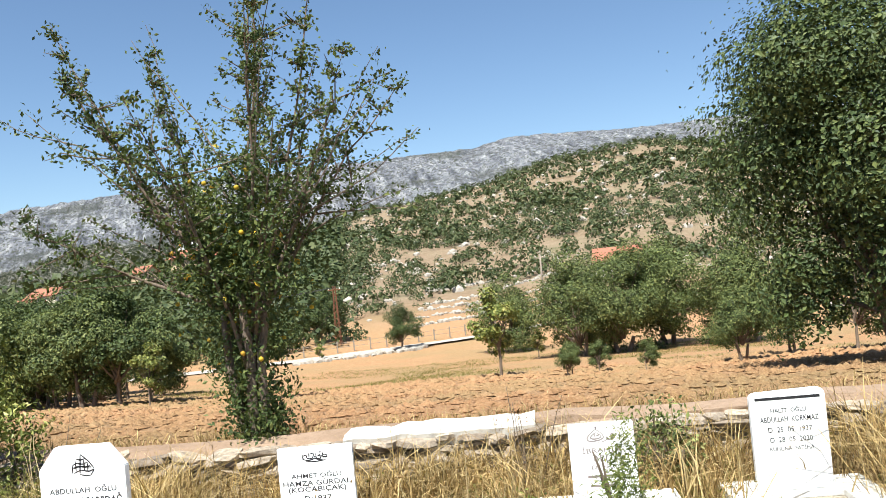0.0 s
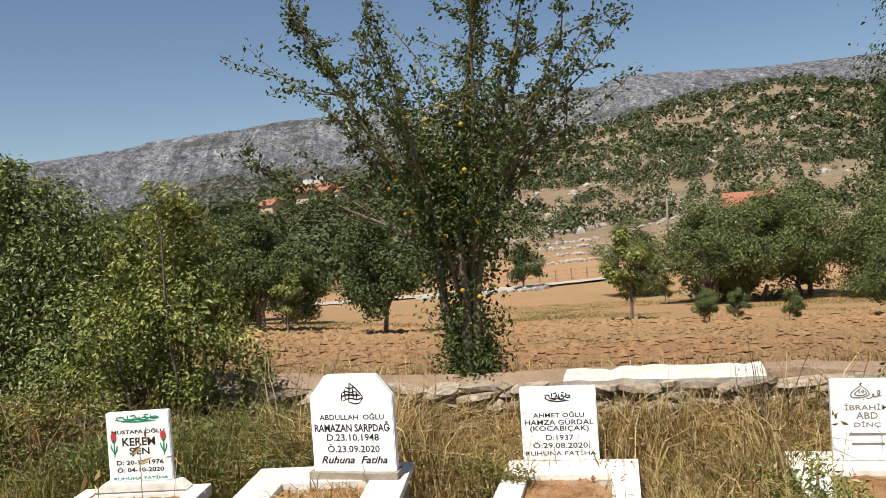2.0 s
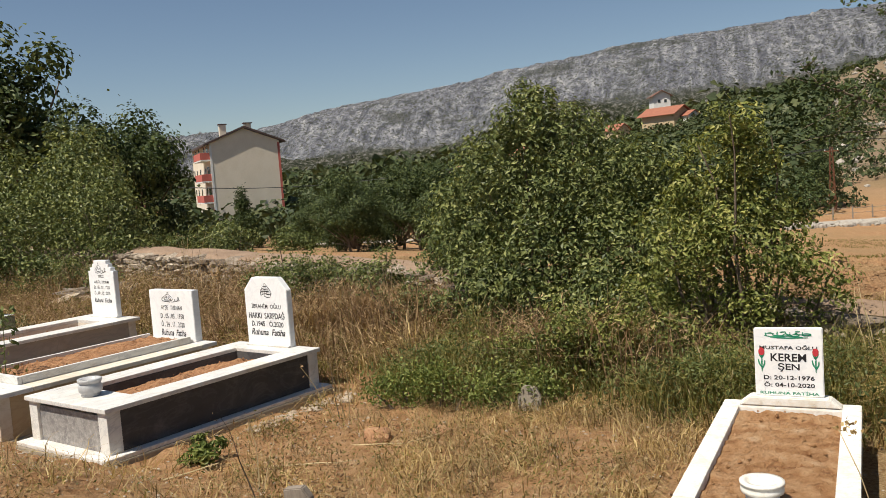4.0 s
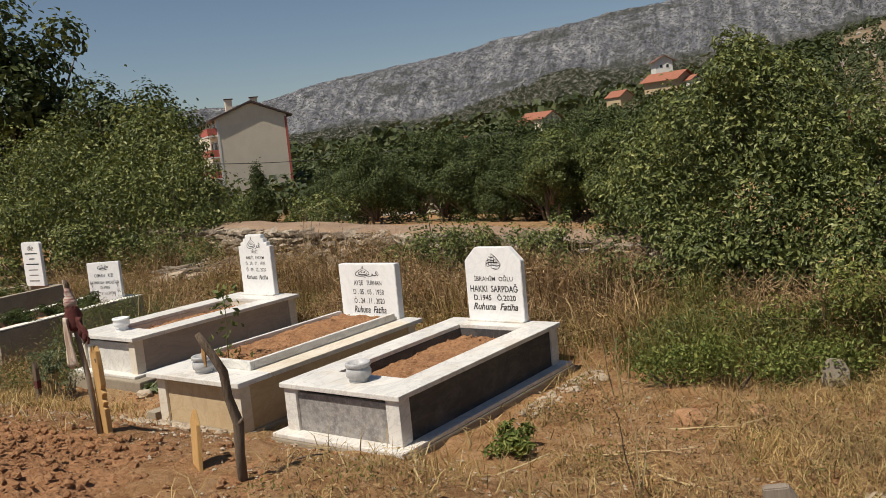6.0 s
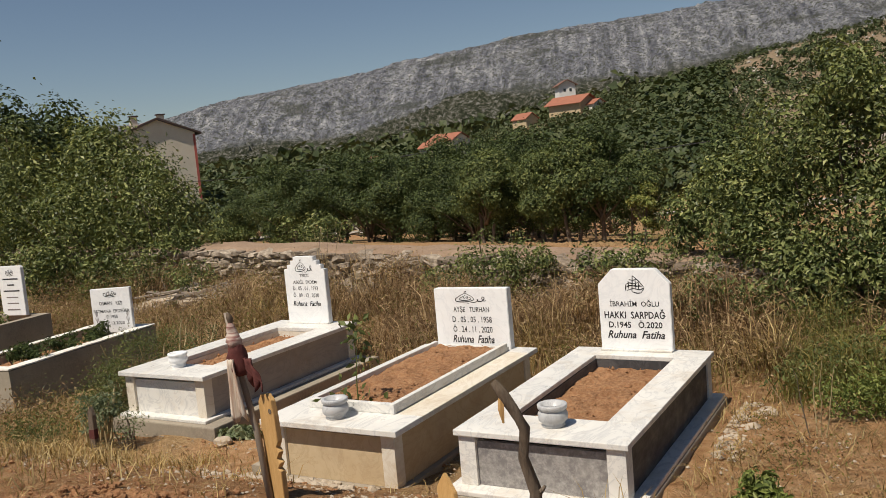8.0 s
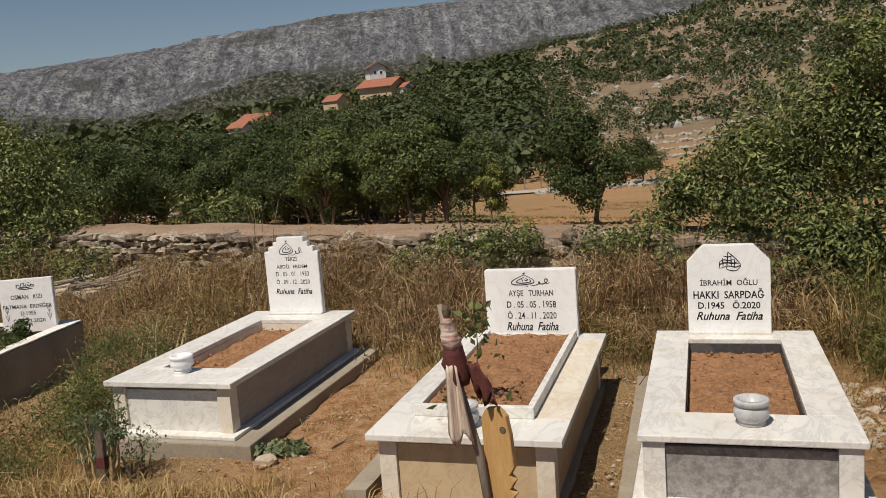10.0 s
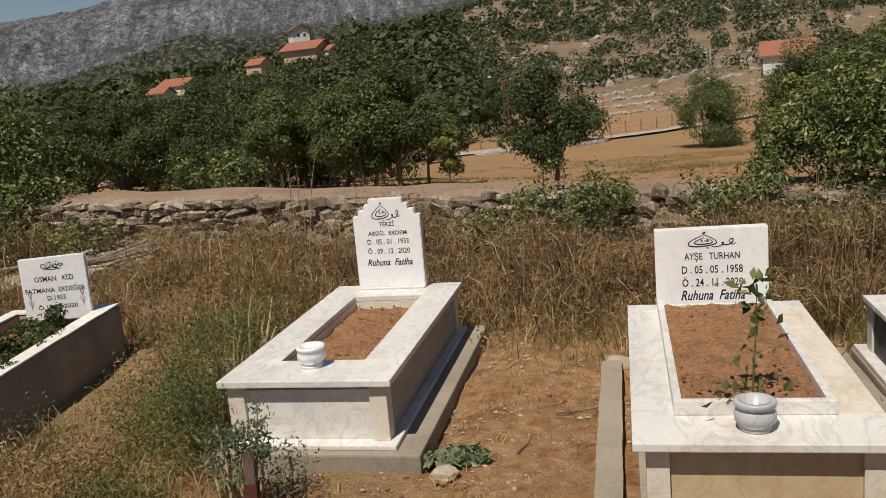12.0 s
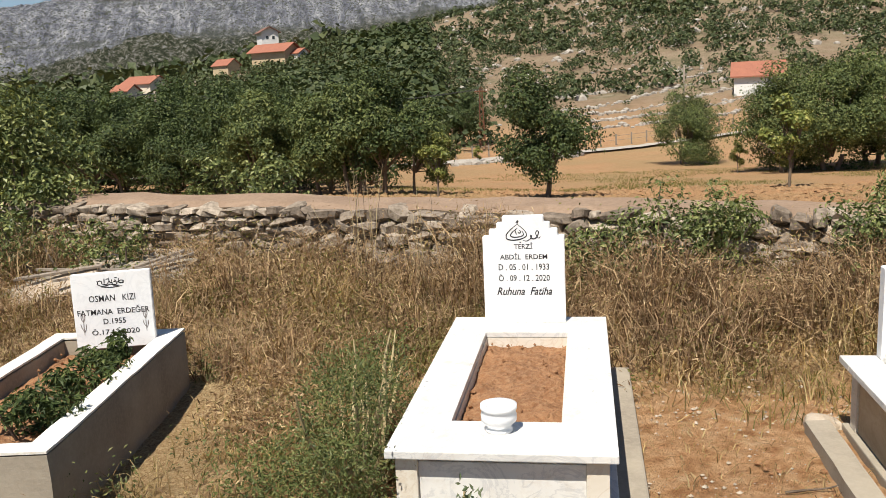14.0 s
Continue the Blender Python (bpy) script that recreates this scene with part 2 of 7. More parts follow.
def ground_material():
    m, nt, b = material("earth", .95, spec=.15)
    v = coords(nt)
    zone = nt.nodes.new("ShaderNodeAttribute")
    zone.attribute_name = "zone"
    sep = nt.nodes.new("ShaderNodeSeparateColor")
    nt.links.new(zone.outputs["Color"], sep.inputs[0])
    mid, fine = noise_tex(nt, v, 3.0, 6, .7), noise_tex(nt, v, 26, 8, .62)
    soil = ramp_of(nt, mid, [(.3, (.3, .135, .055)), (.5, (.41, .2, .085)), (.7, (.52, .29, .14))])
    litter = ramp_of(nt, fine, [(.4, (.17, .09, .045)), (.54, (.35, .22, .11)), (.66, (.6, .45, .27))])
    soil = mixed(nt, .45, soil, litter)
    tilled = ramp_of(nt, mid, [(.3, (.25, .13, .065)), (.55, (.36, .2, .1)), (.72, (.46, .3, .175))])
    tilled = mixed(nt, ramp_of(nt, noise_tex(nt, v, .12, 5, .6), [(.4, (0, 0, 0)), (.62, (.75, .75, .75))]), tilled, (.24, .175, .085))
    tilled = mixed(nt, .25, tilled, litter)
    dry = ramp_of(nt, noise_tex(nt, v, .06, 6, .65), [(.3, (.11, .095, .052)), (.45, (.2, .145, .096)), (.54, (.185, .12, .08)), (.64, (.13, .105, .06)), (.75, (.3, .245, .195))])
    dry = mixed(nt, .3, dry, ramp_of(nt, noise_tex(nt, v, .7, 6, .7), [(.35, (.1, .095, .045)), (.7, (.36, .29, .2))]))
    col = mixed(nt, sep.outputs[0], soil, tilled)
    col = mixed(nt, sep.outputs[1], col, dry)
    straw = ramp_of(nt, noise_tex(nt, coords(nt, (1, 1, 1)), 55, 6, .64, .6), [(.36, (.22, .14, .065)), (.5, (.5, .36, .18)), (.64, (.7, .56, .32))])
    col = mixed(nt, sep.outputs[2], col, straw)
    trodden = ramp_of(nt, noise_tex(nt, v, 9, 10, .62), [(.33, (.34, .155, .065)), (.46, (.52, .28, .13)), (.6, (.64, .385, .205)), (.72, (.72, .5, .31))])
    col = mixed(nt, zone.outputs["Alpha"], col, trodden)
    nt.links.new(col, b.inputs["Base Color"])
    bump(nt, b, noise_tex(nt, v, 18, 12, .8), 1.0, .06)
    return m


EARTH = ground_material()


def mountain_material():
    m, nt, b = material("haze_tinted_limestone", .95, spec=.1)
    v = coords(nt)
    # grey rock tones with a blue cast that stands in for distance haze
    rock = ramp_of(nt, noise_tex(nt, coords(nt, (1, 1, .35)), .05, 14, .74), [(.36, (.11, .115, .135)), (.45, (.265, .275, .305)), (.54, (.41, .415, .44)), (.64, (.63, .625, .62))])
    scrub = ramp_of(nt, noise_tex(nt, v, .16, 8, .6), [(.53, (0, 0, 0)), (.57, (.85, .85, .85))])
    low = nt.nodes.new("ShaderNodeAttribute")
    low.attribute_name = "zone"
    sep = nt.nodes.new("ShaderNodeSeparateColor")
    nt.links.new(low.outputs["Color"], sep.inputs[0])
    turn = nt.nodes.new("ShaderNodeMapping")
    turn.inputs["Rotation"].default_value = (0, 0, radians(-20))
    nt.links.new(v, turn.inputs["Vector"])
    squash = nt.nodes.new("ShaderNodeMapping")
    squash.inputs["Scale"].default_value = (1, .07, .12)
    nt.links.new(turn.outputs[0], squash.inputs["Vector"])
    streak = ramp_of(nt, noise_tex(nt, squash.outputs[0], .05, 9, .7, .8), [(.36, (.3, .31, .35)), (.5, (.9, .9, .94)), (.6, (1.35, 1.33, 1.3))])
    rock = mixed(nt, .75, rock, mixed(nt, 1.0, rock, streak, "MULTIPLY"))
    ledge = ramp_of(nt, noise_tex(nt, coords(nt, (.22, .22, 1)), .018, 12, .68), [(.54, (0, 0, 0)), (.61, (.6, .6, .6))])
    col = mixed(nt, scrub, rock, (.12, .125, .09))
    col = mixed(nt, ledge, col, (.1, .105, .08))
    forest = ramp_of(nt, noise_tex(nt, v, .09, 9, .68), [(.42, (.045, .055, .032)), (.5, (.1, .105, .068)), (.55, (.2, .19, .15)), (.64, (.4, .39, .36))])
    col = mixed(nt, sep.outputs[0], col, forest)
    nt.links.new(col, b.inputs["Base Color"])
    bump(nt, b, noise_tex(nt, coords(nt, (1, 1, .3)), .03, 12, .8), 1.0, 40)
    return m


HAZY_LIMESTONE = mountain_material()


# ---------------- mesh helpers ----------------
RNG = np.random.default_rng(7)


def part(name, bm, mat, parent=None, label="", smooth=False):
    me = bpy.data.meshes.new(name)
    bm.to_mesh(me)
    bm.free()
    me.materials.append(mat)
    if smooth:
        me.polygons.foreach_set("use_smooth", [True] * len(me.polygons))
    ob = new(name, me)
    ob.parent = parent
    return tagged(ob, label)


def arrays(name, v, f, mat, parent=None, label="", smooth=False):
    """One mesh object from arrays of vertices and faces."""
    me = bpy.data.meshes.new(name)
    me.from_pydata(np.asarray(v).tolist(), [], [list(map(int, q)) for q in f])
    me.materials.append(mat)
    if smooth:
        me.polygons.foreach_set("use_smooth", [True] * len(me.polygons))
    ob = new(name, me)
    ob.parent = parent
    return tagged(ob, label)


def thing(name, m, label, category, group=""):
    ob = new(name)
    ob.empty_display_size = .2
    ob.matrix_world = m
    return tagged(ob, label, category, group)


def box(x0, x1, y0, y1, z0, z1, bev=.004, rough=0.0):
    bm = bmesh.new()
    bmesh.ops.create_cube(bm, size=1)
    for v in bm.verts:
        v.co = Vector(((x0 + x1) / 2 + v.co.x * (x1 - x0), (y0 + y1) / 2 + v.co.y * (y1 - y0), (z0 + z1) / 2 + v.co.z * (z1 - z0)))
    if rough:
        n = max(1, int(max(x1 - x0, y1 - y0) / .18))
        bmesh.ops.subdivide_edges(bm, edges=[e for e in bm.edges if e.calc_length() > .3], cuts=n, use_grid_fill=True)
        for v in bm.verts:
            v.co += noise.noise_vector(v.co * 6) * rough
    elif bev:
        bmesh.ops.bevel(bm, geom=bm.edges[:], offset=bev, segments=2, affect='EDGES', profile=.6)
    return bm


def prism(outline, y0, y1, bev=.004):
    """An upright slab: an outline in x and z, between two depths."""
    bm = bmesh.new()
    a = [bm.verts.new((x, y0, z)) for x, z in outline]
    c = [bm.verts.new((x, y1, z)) for x, z in outline]
    bm.faces.new(a)
    bm.faces.new(c[::-1])
    for i in range(len(a)):
        j = (i + 1) % len(a)
        bm.faces.new((a[j], a[i], c[i], c[j]))
    bmesh.ops.recalc_face_normals(bm, faces=bm.faces[:])
    if bev:
        bmesh.ops.bevel(bm, geom=bm.edges[:], offset=bev, segments=2, affect='EDGES')
    return bm


def lathe(profile, n=24):
    """A turned shape from (radius, height) pairs."""
    bm = bmesh.new()
    rings = []
    for r, z in profile:
        rings.append([bm.verts.new((r * math.cos(2 * math.pi * k / n), r * math.sin(2 * math.pi * k / n), z)) for k in range(n)])
    for a, c in zip(rings, rings[1:]):
        for k in range(n):
            bm.faces.new((a[k], a[(k + 1) % n], c[(k + 1) % n], c[k]))
    bm.faces.new(rings[0][::-1])
    bm.faces.new(rings[-1])
    return bm


def tube_arrays(points, radii, n=6):
    """A tapered tube along points."""
    p = np.asarray(points, float)
    t = np.gradient(p, axis=0)
    t /= np.linalg.norm(t, axis=1)[:, None] + 1e-9
    ref = np.where(np.abs(t[:, 2:3]) < .9, [[0, 0, 1.0]], [[1.0, 0, 0]])
    u = np.cross(t, ref)
    u /= np.linalg.norm(u, axis=1)[:, None] + 1e-9
    w = np.cross(t, u)
    a = np.linspace(0, 2 * np.pi, n, endpoint=False)
    v = p[:, None] + np.asarray(radii)[:, None, None] * (u[:, None] * np.cos(a)[None, :, None] + w[:, None] * np.sin(a)[None, :, None])
    k = len(p)
    f = [(i * n + j, i * n + (j + 1) % n, (i + 1) * n + (j + 1) % n, (i + 1) * n + j) for i in range(k - 1) for j in range(n)]
    f.append(tuple(range(n))[::-1])
    f.append(tuple((k - 1) * n + j for j in range(n)))
    return v.reshape(-1, 3), f


def joined(pieces):
    vs, fs, o = [], [], 0
    for v, f in pieces:
        vs.append(np.asarray(v))
        fs += [tuple(int(i) + o for i in q) for q in f]
        o += len(v)
    return np.concatenate(vs), fs


def leaves(rng, centres, size, up=.3, slim=.55, outward=None):
    """A small folded blade at each centre, turned at random."""
    c = np.asarray(centres)
    n = len(c)
    d = rng.normal(size=(n, 3))
    if outward is not None:
        d += outward * 1.2
    d /= np.linalg.norm(d, axis=1)[:, None]
    q = rng.normal(size=(n, 3))
    q[:, 2] += up
    s = np.cross(d, q)
    s /= np.linalg.norm(s, axis=1)[:, None] + 1e-9
    k = np.cross(s, d)
    ln = (size * rng.uniform(.6, 1.35, n))[:, None]
    v = np.stack([c - d * ln * .5, c + s * ln * slim * .5 + k * ln * .1, c + d * ln * .5, c - s * ln * slim * .5 + k * ln * .1], 1).reshape(-1, 3)
    i = np.arange(n)[:, None] * 4
    return v, i + np.array([[0, 1, 2, 3]])


def facing_leaves(rng, centres, normals, size, slim=.6, scatter=.5):
    """A folded blade at each centre, its face turned roughly along the given normal."""
    c = np.asarray(centres)
    n = len(c)
    k = normals + rng.normal(size=(n, 3)) * scatter
    k /= np.linalg.norm(k, axis=1)[:, None] + 1e-9
    d = np.cross(k, rng.normal(size=(n, 3)))
    d /= np.linalg.norm(d, axis=1)[:, None] + 1e-9
    s = np.cross(k, d)
    ln = (size * rng.uniform(.55, 1.4, n))[:, None]
    v = np.stack([c - d * ln * .5, c + s * ln * slim * .5 + k * ln * .1, c + d * ln * .5 - k * ln * .08, c - s * ln * slim * .5 + k * ln * .1], 1).reshape(-1, 3)
    i = np.arange(n)[:, None] * 4
    return v, i + np.array([[0, 1, 2, 3]])


def blades(rng, base, height, width, lean):
    """Bent grass blades of two segments."""
    n = len(base)
    a = rng.uniform(0, 2 * np.pi, n)
    d = np.stack([np.cos(a), np.sin(a), np.zeros(n)], 1)
    b = a + rng.uniform(.6, 2.5, n)
    s = np.stack([np.cos(b), np.sin(b), np.zeros(n)], 1) * (width * rng.uniform(.6, 1.4, n))[:, None]
    h = (height * rng.uniform(.45, 1.25, n))[:, None]
    k = (lean * rng.uniform(.1, 1.6, n))[:, None]
    up = np.array([[0, 0, 1.0]])
    mid = base + up * h * .58 + d * h * k * .3
    tip = base + up * h * (1 - .25 * k) + d * h * k
    v = np.stack([base - s, base + s, mid + s * .8, mid - s * .8, tip], 1).reshape(-1, 3)
    i = np.arange(n)[:, None] * 5
    f = [tuple(q) for q in (i + np.array([[0, 1, 2, 3]])).tolist()] + [tuple(q) for q in (i + np.array([[3, 2, 4]])).tolist()]
    return v, f


def sm(a):
    a = np.clip(a, 0, 1)
    return a * a * (3 - 2 * a)


def wall_y(x):
    """Front face of the dry-stone wall."""
    return np.interp(x, [-30, -5, 7.5, 40], [8.4, 5.75, 2.84, 2.84])


SKY_AZ = [-180, -90, -60, -45, -35, -30, -25, -21, -19, -13, -8.4, -1, 3, 10, 14, 25, 60, 90, 180]
SKY_EL = [0, -.02, -.012, 0, .012, .022, .035, .05, .058, .078, .093, .112, .131, .142, .125, .115, .06, 0, 0]


def terrain(x, y):
    """Height of the bare ground."""
    x, y = np.asarray(x, float), np.asarray(y, float)
    dx, dy = x - 5, y + 3
    r, az = np.hypot(dx, dy), np.degrees(np.arctan2(dx, dy))
    ramp = .11 + .24 * (1 - sm((x - 4.2) / 2.2))
    near = .065 + .018 * np.clip(x, -6, 13) + ramp * sm((-.42 - y) / 1.25) + .12 * sm((-1.8 - y) / 2.2) + .1 * sm((y - 2.1) / 1.5)
    s = y - wall_y(x)
    sag = 1 + (np.interp(x, [-12, -1, 6], [.04, .1, 0])) * (1 - sm((s - 42) / 30))
    field = np.interp(s, [0, 2, 28, 45, 56, 70, 90, 400], [.5, .15, -2.55, -4.05, -4.85, -5.3, -5.4, -5.4]) * sag
    z = np.where(s < .35, near, near + (field - near) * sm((s - .35) / .3))
    back = sm((-y - 8) / 60)
    z = z * (1 - back) + 0.2 * back
    side = sm((np.abs(dx) - 40) / 60) * (y < 10)
    z = z - side * np.clip(y + 8, 0, 20) * .05
    el = np.interp(az, SKY_AZ, SKY_EL)
    k = np.clip((r - 80) / 250, 0, 1)
    hill = (el * 330 + 4.1) * np.where(r < 330, k ** 1.35, 1) * np.cos(np.clip((r - 330) / 500, 0, 1) * np.pi / 2)
    hill = hill * (np.abs(az) < 95)
    far = np.clip((r - 350) / 1200, 0, 1) * 26
    return z + hill + far


# ---------------- ground, mountain, road ----------------
def ground():
    az = np.radians(np.concatenate([np.arange(-180, -66, 6), np.arange(-66, 34, .42), np.arange(34, 180, 6)]))
    rad = np.concatenate([np.arange(.3, 12.5, .085), 12.5 * 1.032 ** np.arange(0, 186)])
    rad = rad[rad < 4300]
    A, R = np.meshgrid(az, rad)
    x, y = 5 + R * np.sin(A), -3 + R * np.cos(A)
    z = terrain(x, y)
    rough = np.array([noise.fractal(Vector((a * 2.2, b * 2.2, 0)), 1, 2, 4) for a, b in zip(x[R < 60].ravel(), y[R < 60].ravel())])
    s = y - wall_y(x)
    amp = np.where(s[R < 60] > 1, .05, .03)
    z[R < 60] += rough * amp
    fine = np.array([noise.fractal(Vector((a * 9, b * 9, 5)), .8, 2.1, 3) for a, b in zip(x[R < 11].ravel(), y[R < 11].ravel())])
    z[R < 11] += fine * .011
    n = len(az)
    v = np.stack([x, y, z], -1).reshape(-1, 3)
    v = np.concatenate([v, [[5, -3, float(terrain(5, -3))]]])
    f = []
    for i in range(len(rad) - 1):
        for j in range(n):
            k = (j + 1) % n
            f.append((i * n + j, i * n + k, (i + 1) * n + k, (i + 1) * n + j))
    for j in range(n):
        f.append((len(v) - 1, (j + 1) % n, j))
    ob = arrays("ground", v, [q[::-1] for q in f], EARTH, smooth=True)
    tagged(ob, "sloping red-brown earth with tilled field and dry hillside", "ground", kind="structure")
    zone = np.zeros((len(v), 4), np.float32)
    X, Y = v[:, 0], v[:, 1]
    S = Y - wall_y(X)
    rr = np.hypot(X - 5, Y + 3)
    fe = sm((S - .4) / .8) * (1 - sm((rr - 92) / 40))
    hi = sm((rr - 92) / 40)
    path = sm((X + .3) / .6) * sm((3.2 - X) / .6) * sm((Y + .9) / .5) * sm((2.3 - Y) / .5)
    straw = np.clip(.5 * path + .3 * sm((X - 3.6) / 1.5) * (Y < 2) + sm((X - 7.4) / 1.6) * .75 + sm((Y - 1.6) / 1.2) * .7 + sm((-.9 - X) / .8) * .6, 0, .85) * (S < .2) * (1 - .6 * sm((-2.4 - Y) / 1.6))
    trod = np.maximum(.95 * sm((X - .3) / .4) * sm((2.4 - X) / .4) * sm((Y + 1.5) / .5) * sm((2.4 - Y) / .7), .6 * sm((X - 2.6) / .8) * sm((8.0 - X) / 1.2) * sm((Y + 2.6) / .5) * sm((1.6 - Y) / .6))
    trod = np.maximum(trod, .45 * sm((X + 2.4) / .5) * sm((1.2 - X) / .5) * sm((Y + 2.4) / .4) * sm((-.1 - Y) / .4))
    zone[:, 0], zone[:, 1], zone[:, 2], zone[:, 3] = fe, hi, straw, trod
    att = ob.data.color_attributes.new("zone", 'FLOAT_COLOR', 'POINT')
    att.data.foreach_set("color", zone.ravel())


RIDGE_AZ = [-80, -60, -54, -47, -41.7, -38, -35.7, -26.8, -24.5, -19.5, -11.9, -6.6, -2.8, -.5, 3.2, 6.5, 20, 40]
RIDGE_EL = [.04, .046, .053, .067, .082, .093, .098, .119, .127, .132, .138, .143, .143, .152, .151, .147, .14, .1]


def mountain():
    az = np.arange(-80, 40, .16)
    rad = np.linspace(0, 1, 90)
    v, low = [], []
    for q in rad:
        for a in az:
            el = float(np.interp(a, RIDGE_AZ, RIDGE_EL))
            r = 1450 + 1250 * q
            top = 1.8 + el * 2700
            x, y = 5 + r * math.sin(radians(a)), -3 + r * math.cos(radians(a))
            shelf = float(np.interp(a, [-50, -30, -12], [.12, .3, .42]))
            prof = float(np.interp(q, [0, .25, .42, .58, .8, 1], [.0, shelf * .5, shelf, .7, .9, 1]))
            n1 = noise.hetero_terrain(Vector((x, y, 0)) * .004, 1, 2.2, 7, .6) - .6
            n2 = noise.fractal(Vector((x * .02, y * .02, q * 2)), .7, 2.1, 6)
            gully = noise.ridged_multi_fractal(Vector((a * .8 + 2 * n2, q * 3, 4)), .8, 2.2, 6, 1, 2) - 1.4
            z = 18 + (top - 18) * prof + (n1 * 26 + n2 * 16 + gully * 13) * min(1, q * 4) * (1 - .78 * q)
            v.append((x, y, z))
            low.append(1 - min(1, max(0, (prof - shelf * .9 + n2 * .05) / .07)))
    n = len(az)
    f = [(i * n + j, i * n + j + 1, (i + 1) * n + j + 1, (i + 1) * n + j) for i in range(len(rad) - 1) for j in range(n - 1)]
    ob = arrays("mountain", v, [q[::-1] for q in f], HAZY_LIMESTONE)
    tagged(ob, "bare grey limestone mountain ridge with dark scrub bands", "mountain", kind="structure")
    c = np.zeros((len(v), 4), np.float32)
    c[:, 0], c[:, 3] = low, 1
    ob.data.color_attributes.new("zone", 'FLOAT_COLOR', 'POINT').data.foreach_set("color", c.ravel())


ROAD_LINE = [(-60, 66), (-30, 74), (-12.8, 80), (-6.6, 82.5), (0, 85), (5.1, 87), (15.9, 93), (32, 101), (60, 112)]


def road_at(x):
    return np.interp(x, [p[0] for p in ROAD_LINE], [p[1] for p in ROAD_LINE])


def road():
    xs = np.arange(-60, 60, 1.0)
    v = []
    for x in xs:
        y = float(road_at(x))
        for o in (-1.7, 0, 1.7):
            v.append((x, y + o, float(terrain(x, y)) + .1 + RNG.normal() * .02))
    v2 = np.array(v)
    f = [(i * 3 + j, (i + 1) * 3 + j, (i + 1) * 3 + j + 1, i * 3 + j + 1) for i in range(len(xs) - 1) for j in range(2)]
    tagged(arrays("road", v2, f, ROAD), "pale gravel village road at the foot of the hill", "road", kind="structure")
    fence = thing("fence", pose(0, 0, 0), "low dark post-and-rail fence beside the gravel road", "fence")
    bm = bmesh.new()
    bmesh.ops.create_cube(bm, size=1)
    me = bpy.data.meshes.new("fence_post")
    bm.to_mesh(me)
    bm.free()
    me.materials.append(WOOD_OLD)
    for x in np.arange(-14, 18, 1.6):
        y = float(road_at(x)) + 2.6
        ob = new("fence_post", me)
        ob.parent = fence
        ob.matrix_world = pose(x, y, float(terrain(x, y)) + .55, 0, 0, 20) @ Matrix.Diagonal((.12, .12, 1.3, 1))
    for h in (.55, 1.0):
        pts = [(x, float(road_at(x)) + 2.6, float(terrain(x, road_at(x) + 2.6)) + h) for x in np.arange(-14, 18, 1.6)]
        arrays("rail", *tube_arrays(pts, [.018] * len(pts), 4), WOOD_OLD, fence)


def stone_shape(rng, seg=1):
    bm = bmesh.new()
    bmesh.ops.create_cube(bm, size=1)
    bmesh.ops.bevel(bm, geom=bm.edges[:], offset=.2, segments=1, affect='EDGES')
    o = Vector(rng.uniform(-50, 50, 3))
    for v in bm.verts:
        v.co += noise.noise_vector(v.co * 1.6 + o) * .2
    me = bpy.data.meshes.new("stone")
    bm.to_mesh(me)
    bm.free()
    me.materials.append(STONE)
    return me


